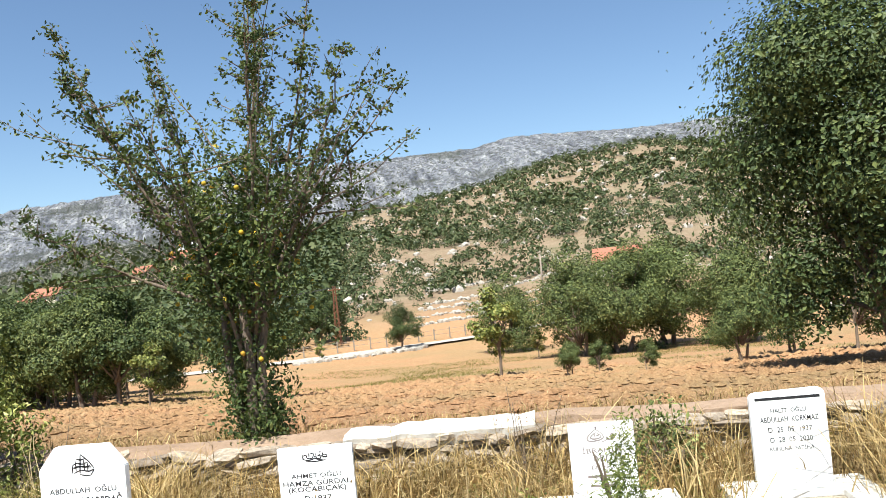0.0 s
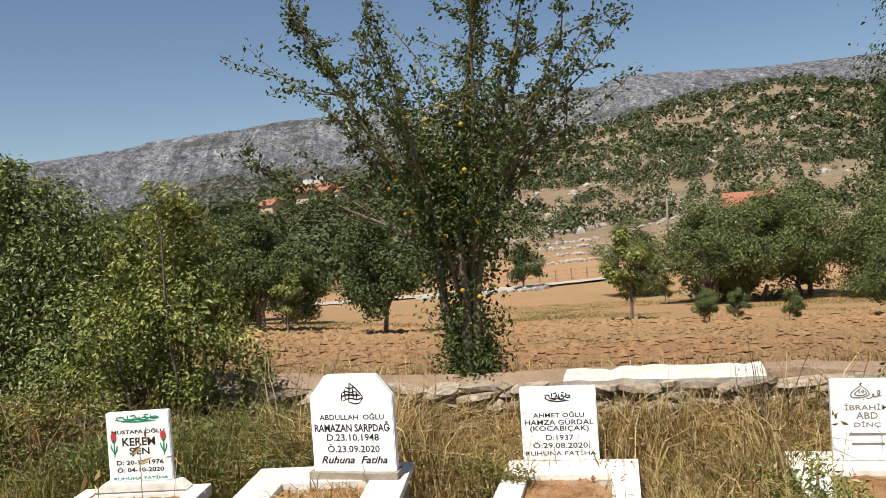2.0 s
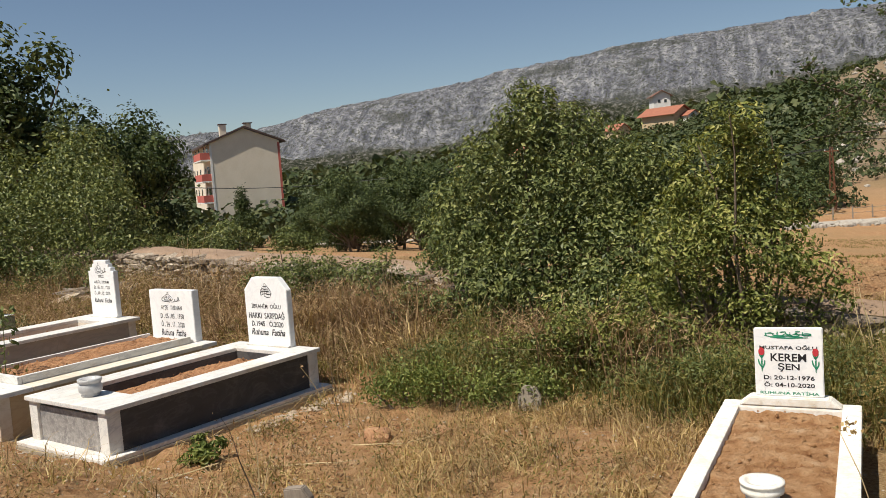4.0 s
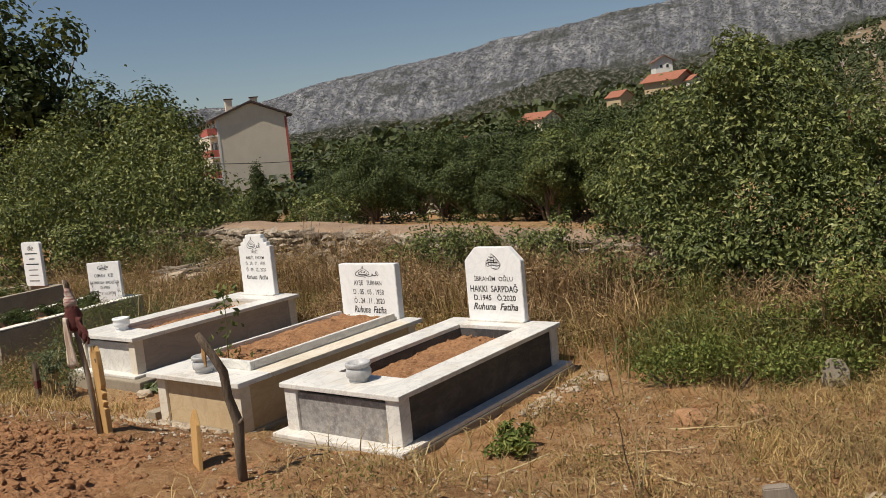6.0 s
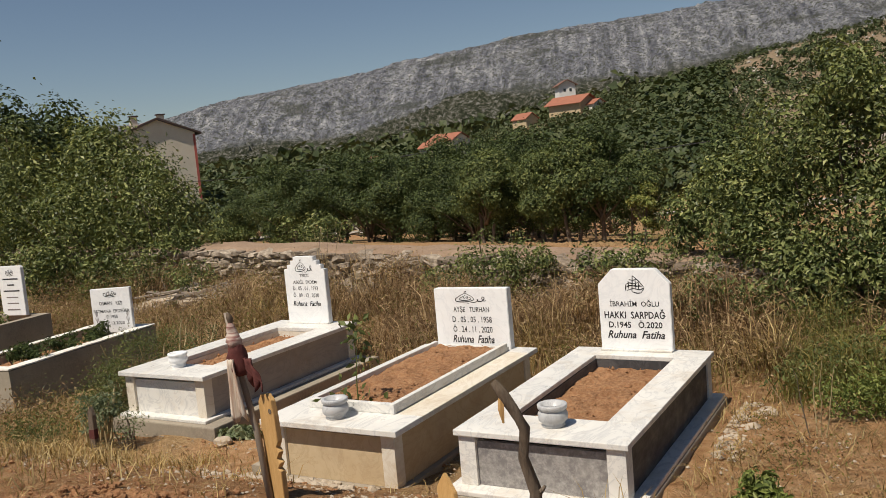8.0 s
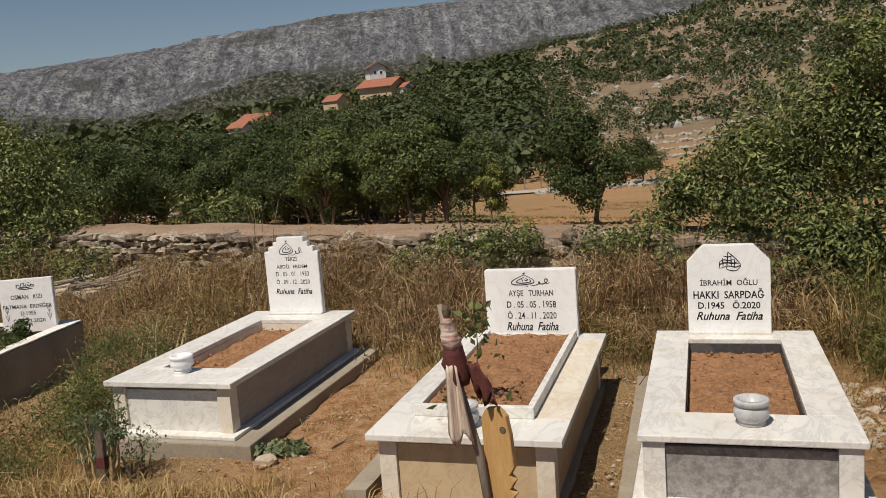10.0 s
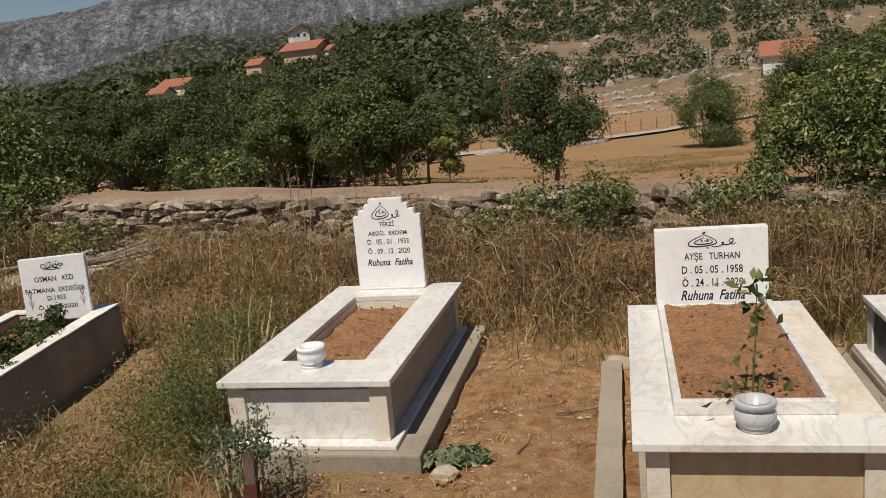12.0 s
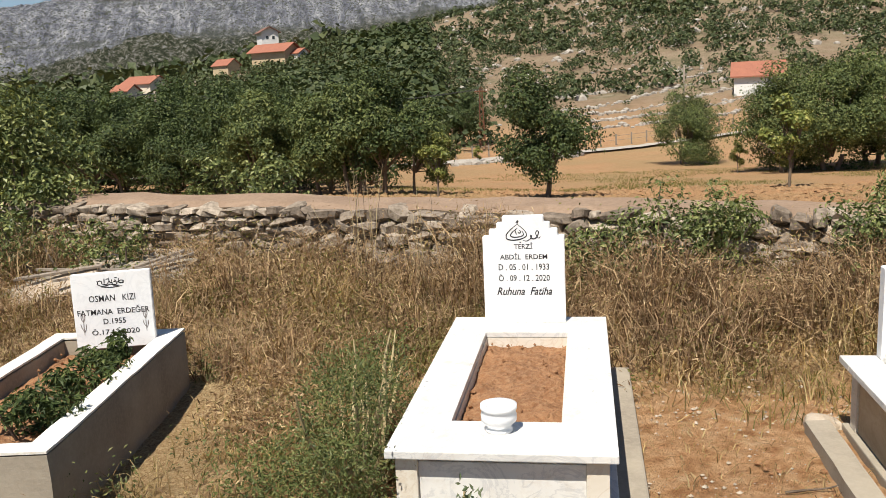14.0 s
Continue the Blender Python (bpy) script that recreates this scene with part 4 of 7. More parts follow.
def grave_r():
    g = thing("grave", pose(8.93, -.62, 0, 0, 0, 9), "white marble kerbed grave with a dry grassy bed", "grave", "graves in the row")
    w, l, top = .82, 1.95, .55
    part("body", box(-w / 2 + .03, w / 2 - .03, .03, l - .03, .02, top - .04, .01), CONCRETE, g)
    op = (-.22, .22, .2, 1.66)
    framed_top(g, w, l, top, .04, op, MARBLE)
    soil_bed(g, op[0] + .003, op[1] - .003, op[2] + .003, op[3] - .003, top - .04, .03, EARTH)
    h2 = thing("grave_headstone", pose(8.808, 1.08, 0), "white marble headstone with clipped corners, stained foot", "headstone", "headstones")
    a, b, z = -.217, .217, .575
    headstone(h2, [(a, z), (b, z), (b, .96), (b - .085, 1.068), (a + .085, 1.068), (a, .96)], 0, .05, [("ABDULLAH  OĞLU", .58, .07, .78, ""), ("RAMAZAN SARPDAĞ", .475, .105, .92, "b"), ("D.23.10.1948", .365, .07, .63, ""), ("Ö.23.09.2020", .255, .085, .63, ""), ("Ruhuna  Fatiha", .137, .075, .8, "i")], art="sail", x_mid=0, width=.434, z0=z, height=.493)
    part("mortar_foot", box(-.23, .23, -.03, .08, .549, .585, 0, .01), CONCRETE, h2, "mortar bead at the foot")


def grave_a():
    g = thing("grave", pose(9.88, -.1, 0, 0, 0, 2), "white kerbed grave half hidden in dry grass", "grave", "graves in the row")
    w, l, top = .72, 1.98, .42
    part("body", box(-w / 2 + .02, w / 2 - .02, .02, l - .02, .05, top - .04, .01), CONCRETE, g)
    op = (-.22, .22, .15, 1.7)
    framed_top(g, w, l, top, .04, op, LIME, .008)
    soil_bed(g, op[0] + .003, op[1] - .003, op[2] + .003, op[3] - .003, top - .04, .03, EARTH)
    z = top + .001
    headstone(g, [(-.275, z), (.15, z), (.15, .836), (-.275, .836)], 1.95, .045, [("AHMET OĞLU", .63, .08, .67, ""), ("HAMZA GÜRDAL", .53, .085, .9, ""), ("(KOCABIÇAK)", .43, .09, .77, ""), ("D:1937", .315, .075, .36, ""), ("Ö:29.08.2020", .215, .09, .72, ""), ("RUHUNA FATİHA", .11, .08, .93, "")], art="script", x_mid=-.0625, width=.425, z0=z, height=.415, label="plain white marble headstone")


def grave_i():
    g = thing("grave", pose(11.33, -.1, 0), "low white kerbed grave with a young conifer in front", "grave", "graves in the row")
    w, l, top = .78, 2.1, .43
    part("body", box(-w / 2 + .02, w / 2 - .02, .02, l - .02, .1, top - .04, .01), CONCRETE, g)
    op = (-.24, .24, .15, 1.75)
    framed_top(g, w, l, top, .04, op, LIME, .008)
    soil_bed(g, op[0] + .003, op[1] - .003, op[2] + .003, op[3] - .003, top - .04, .03, EARTH)
    z = top + .001
    headstone(g, [(-.17, z), (.178, z), (.178, .85), (-.17, .852)], 1.9, .045, [("İBRAHİM", .67, .085, .6, "f"), ("ABD", .56, .08, .3, "f"), ("DİNÇ", .45, .085, .36, "f"), ("", .33, .03, .5, "f"), ("", .21, .03, .45, "f")], mats=(STELE, FADED), art="loop", x_mid=0, width=.348, z0=z, height=.42)


def grave_halit():
    g = thing("grave", pose(12.42, .25, 0), "white marble grave with an open bed and rounded headstone", "grave", "graves in the row")
    w, l, top = .8, 2.1, .35
    part("body", box(-w / 2 + .02, w / 2 - .02, .02, l - .02, .1, top - .04, .01), CONCRETE, g)
    op = (-.19, .21, .2, 1.8)
    framed_top(g, w, l, top, .04, op, MARBLE)
    soil_bed(g, op[0] + .003, op[1] - .003, op[2] + .003, op[3] - .003, top - .1, .03, EARTH)
    z, a, b, r = top + .001, -.235, .175, .035
    arc = [(b - r + r * math.cos(q), .905 - r + r * math.sin(q)) for q in np.linspace(0, math.pi / 2, 5)] + [(a + r + r * math.cos(q), .895 - r + r * math.sin(q)) for q in np.linspace(math.pi / 2, math.pi, 5)]
    headstone(g, [(a, z), (b, z)] + arc, 1.83, .05, [("", .925, .028, .86, ""), ("HALİT  OĞLU", .81, .058, .47, ""), ("ABDULLAH  KORKMAZ", .715, .058, .77, ""), ("D  25  05  1937", .61, .055, .58, ""), ("Ö  28  05  2020", .515, .065, .57, ""), ("RUHUNA  FATİHA", .425, .055, .58, "")], x_mid=-.03, width=.41, z0=z, height=.55, label="white marble headstone with rounded corners")


def grave_f():
    g = thing("grave", pose(-2.42, .02, 0, 0, 0, 8.5), "bare concrete grave trough planted with green rosettes", "grave", "graves in the row")
    w, l, top = .86, 1.98, .42
    for q in ((-w / 2, w / 2, 0, .11), (-w / 2, w / 2, l - .12, l), (-w / 2, -w / 2 + .1, .11, l - .12), (w / 2 - .12, w / 2, .11, l - .12)):
        part("trough_wall", box(*q, -.12, top + RNG.normal() * .004, 0, .006), CONCRETE, g, "rough cast concrete side")
        # added pale strip: sunlight on the trough's top put into colour
        part("sunlit_rim", box(*q, top + .012, top + .024, 0, .004), LIME, g, "pale strip standing for sunlight on the rim")
    soil_bed(g, -w / 2 + .1, w / 2 - .12, .11, l - .12, top - .1, .05)
    hs_root = thing("grave_headstone", pose(-2.605, 1.752, 0, 0, 0, 16.5), "white headstone with outlined tulips, leaning in its trough", "headstone", "headstones")
    hs = headstone(hs_root, [(-.245, .40), (.24, .40), (.245, .893), (-.24, .885)], 0, .045, [("OSMAN   KIZI", .665, .085, .58, ""), ("FATMANA  ERDEĞER", .5, .1, .9, ""), ("D.1955", .36, .075, .28, ""), ("Ö.17.12.2020", .225, .085, .6, "")], art="script", x_mid=0, width=.488, z0=.4, height=.49)
    for s in (-1, 1):
        emblem("tulip", s * .19, .57, .07, .15, -.0014, FADED, hs, .005)


def grave_g():
    g = thing("grave", pose(-4.45, .1, 0, 0, 0, 8), "far concrete grave with whitewashed kerb in the weeds", "grave", "graves in the row")
    w, l, top = .85, 2.1, .5
    for q in ((-w / 2, w / 2, 0, .1), (-w / 2, w / 2, l - .1, l), (-w / 2, -w / 2 + .1, .1, l - .1), (w / 2 - .1, w / 2, .1, l - .1)):
        part("trough_wall", box(*q, -.15, top, 0, .005), CONCRETE, g)
    part("end_slab", box(-.3, .3, -.035, -.002, .0, .56, .005), LIME, g, "whitewashed foot slab")
    soil_bed(g, -w / 2 + .1, w / 2 - .1, .1, l - .1, top - .1, .05)
    z = top + .001
    headstone(g, [(-.19, z), (.19, z), (.19, 1.1), (.17, 1.12), (-.17, 1.12), (-.19, 1.1)], 1.95, .05, [("", .74, .026, .66, ""), ("", .62, .026, .3, ""), ("", .5, .026, .7, ""), ("", .37, .022, .5, "f"), ("", .25, .022, .5, "f"), ("", .12, .026, .55, "f")], art="script", x_mid=0, width=.38, z0=z, height=.62)


grave_e()
grave_y()
grave_h()
grave_k()
grave_r()
grave_a()
grave_i()
grave_halit()
grave_f()
grave_g()
dry_stone_wall()


# ---------------- trees and shrubs ----------------
def bent(rng, a, b, n=6, wobble=.06):
    a, b = np.asarray(a, float), np.asarray(b, float)
    k = np.linspace(0, 1, n)[:, None]
    p = a + (b - a) * k
    ln = np.linalg.norm(b - a)
    off = np.cumsum(rng.normal(size=(n, 3)), 0) * wobble * ln / n ** .5
    return p + off * k


def clump_points(rng, centre, radii, clumps, per, spread, hollow=.35):
    """Leaf places in loose clumps through an uneven ellipsoid."""
    d = rng.normal(size=(clumps, 3))
    d /= np.linalg.norm(d, axis=1)[:, None]
    r = (hollow + (1 - hollow) * rng.uniform(0, 1, clumps) ** .6)
    o = rng.uniform(0, 30, 3)
    r *= np.array([.82 + .45 * noise.noise(Vector(q * 1.7 + o)) for q in d])
    c = np.asarray(centre) + d * r[:, None] * np.asarray(radii)
    p = np.repeat(c, per, 0) + rng.normal(size=(clumps * per, 3)) * np.asarray(spread)
    out = np.repeat(d, per, 0)
    return p, out, c


def lobed(rng, centre, radii, lobes, total, lobe=.36, flat=.85):
    """Leaf places on many uneven lobes that make up one crown, with gaps between them."""
    radii = np.asarray(radii, float)
    d = rng.normal(size=(lobes, 3))
    d /= np.linalg.norm(d, axis=1)[:, None]
    low = d[:, 2] < -.9
    d[low, 2] *= -1
    o = rng.uniform(0, 30, 3)
    r = rng.uniform(.4, .9, lobes) * np.array([.95 + .5 * noise.noise(Vector(q * 1.5 + o)) for q in d])
    c = np.asarray(centre) + d * r[:, None] * radii
    lr = lobe * radii.mean() * rng.uniform(.55, 1.25, lobes)
    share = lr ** 1.7
    who = rng.choice(lobes, total, p=share / share.sum())
    q = rng.normal(size=(total, 3))
    q /= np.linalg.norm(q, axis=1)[:, None]
    bulge = 1 + .3 * np.sin(q[:, 0] * 4 + who) * np.cos(q[:, 2] * 5 + who * 1.7)
    rad = lr[who] * bulge * (.5 + .55 * rng.uniform(0, 1, total) ** .5 + .16 * rng.exponential(1, total) * (rng.uniform(0, 1, total) < .3))
    p = c[who] + q * rad[:, None] * [1, 1, flat]
    return p, q * .8 + d[who] * .3 + [0, 0, .3], c


def tree(name, seed, height, width, leaf_mat, leaf, clumps, per, label, trunk_share=.22, stems=1, trunk_r=.09, lean=0.0, group=""):
    """A tree of unit build: trunk, limbs that carry the crown's clumps, and leaves."""
    rng = np.random.default_rng(seed)
    root = thing(name, pose(0, 0, 0), label, "tree", group)
    cz = height * (trunk_share + (1 - trunk_share) * .46)
    rz = height * (1 - trunk_share) * .54
    pts, out, cl = lobed(rng, (lean * .6, 0, cz), (width / 2, width / 2, rz), min(46, max(18, clumps // 8)), clumps * per, .27)
    fork = np.array([lean * .2, 0, height * (trunk_share + .1)])
    for k in range(stems):
        a = 2 * np.pi * k / max(1, stems)
        s = np.array([math.cos(a), math.sin(a), 0]) * (trunk_r * 1.6 if stems > 1 else 0)
        p = bent(rng, s + [0, 0, -.25], fork + s * 2.5 + [0, 0, .1 * height * (k > 0)], 6, .05)
        arrays("trunk", *tube_arrays(p, np.linspace(trunk_r, trunk_r * .65, 6), 8), BARK, root, smooth=True)
    pick = cl[rng.permutation(len(cl))[:16]]
    for q in pick:
        p = bent(rng, fork + rng.normal(size=3) * trunk_r * .5, q, 6, .08)
        arrays("limb", *tube_arrays(p, np.linspace(trunk_r * .5, trunk_r * .07, 6), 5), BARK, root, smooth=True)
    arrays("crown", *facing_leaves(rng, pts, out, leaf, .62, .38), leaf_mat, root)
    return root


def place(ob, x, y, turn=0.0, s=1.0, sink=.05):
    m = pose(x, y, float(terrain(x, y)) - sink, 0, 0, turn) @ Matrix.Diagonal((s, s, s, 1))
    if not ob.get("used"):
        ob["used"] = 1
        ob.matrix_world = m
        return ob
    c = copy_thing(ob, m)
    c.matrix_basis = m
    return c


def orchard():
    kinds = [
        tree("orchard_tree", 11, 4.8, 3.9, LEAF_OAK, .115, 250, 60, "bushy green orchard tree in the tilled field", .1, 2, .1, group="orchard trees"),
        tree("orchard_tree", 12, 4.8, 4.2, LEAF_DARK, .115, 260, 60, "dark green round orchard tree in the tilled field", .09, 1, .12, group="orchard trees"),
        tree("orchard_tree", 13, 4.8, 3.0, LEAF_OAK, .11, 190, 60, "slender leaning orchard tree in the tilled field", .12, 1, .08, .5, group="orchard trees"),
        tree("small_tree", 14, 3.0, 1.8, LEAF_LIGHT, .13, 80, 30, "small bright green tree on a thin trunk", .25, 1, .06, group="small field trees"),
        tree("broad_tree", 15, 7.6, 8.2, LEAF_OAK, .17, 380, 64, "broad spreading green tree behind the field", .0, 3, .17, group="broad trees"),
        tree("broad_tree", 16, 8.6, 9.0, LEAF_OAK, .18, 400, 64, "tall broad green tree beyond the tilled field", .02, 2, .2, group="broad trees"),
        tree("woodland_tree", 17, 8.0, 7.4, LEAF_DARK, .2, 380, 44, "dense dark green tree at the edge of the wood", -.04, 2, .16, group="woodland edge trees"),
        tree("tall_tree", 18, 12.0, 8.0, LEAF_DARK, .32, 320, 34, "very tall dark green tree beside the village", .1, 1, .3, group="tall trees"),
    ]
    spots = [(0, -15.6, 37, 0, 1.2), (0, -10.5, 36.6, 40, 1.25), (1, -9.1, 37, 80, 1.3), (2, -7.8, 37.5, 10, 1.1), (3, -5.9, 33.4, 0, .95), (1, -1.2, 33.1, 130, 1.16),
             (0, -12.2, 37.5, 200, 1.15), (0, -15.0, 40.5, 250, 1.05), (2, -17.5, 43, 90, 1.2), (1, -19.5, 47, 20, 1.3), (0, -22.5, 48, 100, 1.2), (2, -11.6, 43, 160, 1.1), (1, -26, 52, 50, 1.3),
             (1, -12.9, 93, 0, 1.3), (1, -2.2, 82, 60, 1.0), (4, 8.6, 72, 0, .84), (4, 14.1, 60, 100, .98), (5, 17.2, 60.5, 0, 1.02), (5, 21, 64, 120, 1.05), (4, 26, 60, 200, 1.0),
             (3, 9.3, 37, 100, 1.4), (3, 11.1, 61, 40, .75), (3, -9.7, 78.5, 40, .6), (0, 12.2, 31.2, 0, .32), (2, 15.0, 30.2, 0, .3), (2, 13.4, 32, 70, .32), (0, 19, 32, 30, .7), (0, 22, 36, 100, .8), (2, 24, 34, 10, 1.0),
             (6, -43.8, 67.7, 0, 1.05), (6, -39.3, 66.6, 50, .95), (6, -33.5, 66.6, 100, 1.1), (6, -25, 56, 150, 1.0), (6, -29.5, 57, 200, 1.05), (6, -36.8, 53, 250, .95), (6, -31.5, 53, 300, .85), (6, -49.9, 60, 20, .95), (6, -44, 56, 80, .8), (6, -21.8, 57, 120, 1.05), (6, -56, 62, 0, .7), (6, -38, 47, 10, .8), (6, -34, 44, 70, .75),
             (6, -18, 42.5, 0, .55), (6, -19.8, 44, 60, .68), (6, -22.3, 45.5, 120, .7), (6, -24.8, 46.5, 170, .78), (6, -14.2, 45, 220, .5), (6, -28, 47, 20, .8), (6, -31, 48.5, 90, .85), (6, -18, 50, 140, .8), (6, -13, 50, 200, .7), (6, -22, 52, 250, .85),
             (7, -44, 30, 0, .95), (7, -51, 27, 90, 1.5), (7, -50, 37, 250, 1.05), (7, -58, 36, 30, 1.0)]
    for k, x, y, turn, s in spots:
        place(kinds[k], x, y, turn, s)


def right_oak():
    t = tree("oak_tree", 31, 11.6, 9.4, LEAF_DARK, .13, 900, 90, "large leafy oak casting shade on the tilled field", -.02, 2, .22)
    place(t, 20.2, 19.4, 20)


def wild_pear():
    """The sparse many-stemmed tree that stands by the wall."""
    rng = np.random.default_rng(41)
    base = np.array([8.97, 3.28, float(terrain(8.97, 3.28)) - .1])
    root = thing("wild_fruit_tree", pose(*base), "sparse many-stemmed wild fruit tree with a few yellow fruits", "tree")
    tips = [(-1.35, .3, 3.75), (-1.15, -.2, 3.1), (-.75, .5, 3.5), (-.05, .2, 4.0), (.3, -.3, 4.1), (.1, .6, 3.8), (.75, .2, 3.8), (1.0, -.1, 3.2), (1.12, .3, 2.75), (-1.75, .1, 2.25), (-1.2, .7, 2.4), (.6, .8, 3.0), (-.4, -.6, 2.9), (.5, -.6, 2.7)]
    spots, twigs = [], []
    for k in range(4):
        a = k * 1.6
        p = bent(rng, (.07 * math.cos(a), .07 * math.sin(a), 0), (.16 * math.cos(a) - .05, .16 * math.sin(a), 1.5), 7, .05)
        arrays("trunk", *tube_arrays(p, np.linspace(.05, .026, 7), 7), BARK, root, smooth=True)

    def leafy(p, n, off):
        """Leaves set close along a shoot, thinning towards its tip."""
        at = np.clip(rng.uniform(.12, 1, n) * (len(p) - 1), 0, len(p) - 1.001)
        i = at.astype(int)
        spots.append(p[i] + (p[i + 1] - p[i]) * (at - i)[:, None] + rng.normal(size=(n, 3)) * off)

    for q in tips:
        q = np.array(q)
        p = bent(rng, (q[0] * .08, q[1] * .08, .9 + rng.uniform(0, .5)), q, 12, .05)
        arrays("limb", *tube_arrays(p, np.linspace(.019, .003, 12), 5), BARK, root, smooth=True)
        leafy(p[4:], 75, .032)
        for _ in range(5):
            i = int(rng.integers(3, 9))
            e = q + rng.normal(size=3) * [.32, .3, .25] - [0, 0, .25] - (q - p[i]) * rng.uniform(0, .35)
            b = bent(rng, p[i], e, 8, .07)
            twigs.append(tube_arrays(b, np.linspace(.008, .002, 8), 4))
            leafy(b, 92, .032)
        for i in range(3, 12):
            for _ in range(4):
                d = rng.normal(size=3)
                d[2] = abs(d[2]) * .6 + .15
                d *= rng.uniform(.1, .34) / np.linalg.norm(d) * (1.25 - i / 14)
                b = bent(rng, p[i], p[i] + d, 4, .08)
                twigs.append(tube_arrays(b, [.006, .005, .004, .002], 4))
                leafy(b, int(rng.integers(12, 20)), .024)
    v, f = joined(twigs)
    tagged(arrays("branchwork", v, f, BARK, root), kind="stuff")
    dense, _, _ = clump_points(rng, (-.05, 0, 1.75), (.66, .58, 1.05), 320, 32, (.085, .085, .09), .05)
    low, _, _ = clump_points(rng, (0, 0, .5), (.3, .28, .78), 250, 26, (.06, .06, .06), .1)
    arrays("crown", *leaves(rng, np.concatenate(spots + [dense, low]), .039, .2, .55), LEAF_PEAR, root)
    yel = dense[rng.permutation(len(dense))[:70]]
    arrays("yellow_leaves", *leaves(rng, yel, .05, .2, .7), LEAF_YELLOW, root, "yellowing leaves")
    bm = bmesh.new()
    for c in dense[rng.permutation(len(dense))[:26]] * [1.0, 1.0, 1.0]:
        bmesh.ops.create_icosphere(bm, subdivisions=1, radius=.02, matrix=Matrix.Translation(Vector(c + rng.normal(size=3) * .05)))
    tagged(part("fruits", bm, LEAF_YELLOW, root, "small yellow fruits", True), kind="stuff")


def shrub(name, seed, x, y, blobs, leaf_mat, leaf, label, density=1.0, stems=14, category="shrub", slim=.5, group="", stem_mat=None):
    """A shrub grown from several uneven masses (dx, dy, dz, rx, ry, rz)."""
    rng = np.random.default_rng(seed)
    z = float(terrain(x, y))
    feathery = leaf < .036
    root = thing(name, pose(x, y, z), label, category, group)
    pts, outs, cls = [], [], []
    for dx, dy, dz, rx, ry, rz in blobs:
        n = int(rx * rz * 120 * density) + 14
        if feathery:
            p, o, c = clump_points(rng, (dx, dy, dz), (rx, ry, rz), n, 26, (.09 * rx ** .5, .09 * rx ** .5, .07 * rx ** .5), .3)
        else:
            p, o, c = lobed(rng, (dx, dy, dz), (rx, ry, rz), 12 + int(30 * rx * rz), int(n * 26 * 1.25), .34)
        pts.append(p)
        outs.append(o)
        cls.append(c)
    pts, outs, cls = np.concatenate(pts), np.concatenate(outs), np.concatenate(cls)
    ok = pts[:, 2] > .02
    if feathery:
        arrays("foliage", *leaves(rng, pts[ok], leaf, .4, slim, outs[ok]), leaf_mat, root)
    else:
        arrays("foliage", *facing_leaves(rng, pts[ok], outs[ok], leaf, slim, .48), leaf_mat, root)
    tubes = []
    for q in cls[rng.permutation(len(cls))[:stems]]:
        tubes.append(tube_arrays(bent(rng, (q[0] * .5, q[1] * .4, -.1), q, 7, .06), np.linspace(.022, .004, 7), 5))
    v, f = joined(tubes)
    tagged(arrays("branchwork", v, f, stem_mat or BARK, root), kind="stuff")
    return root


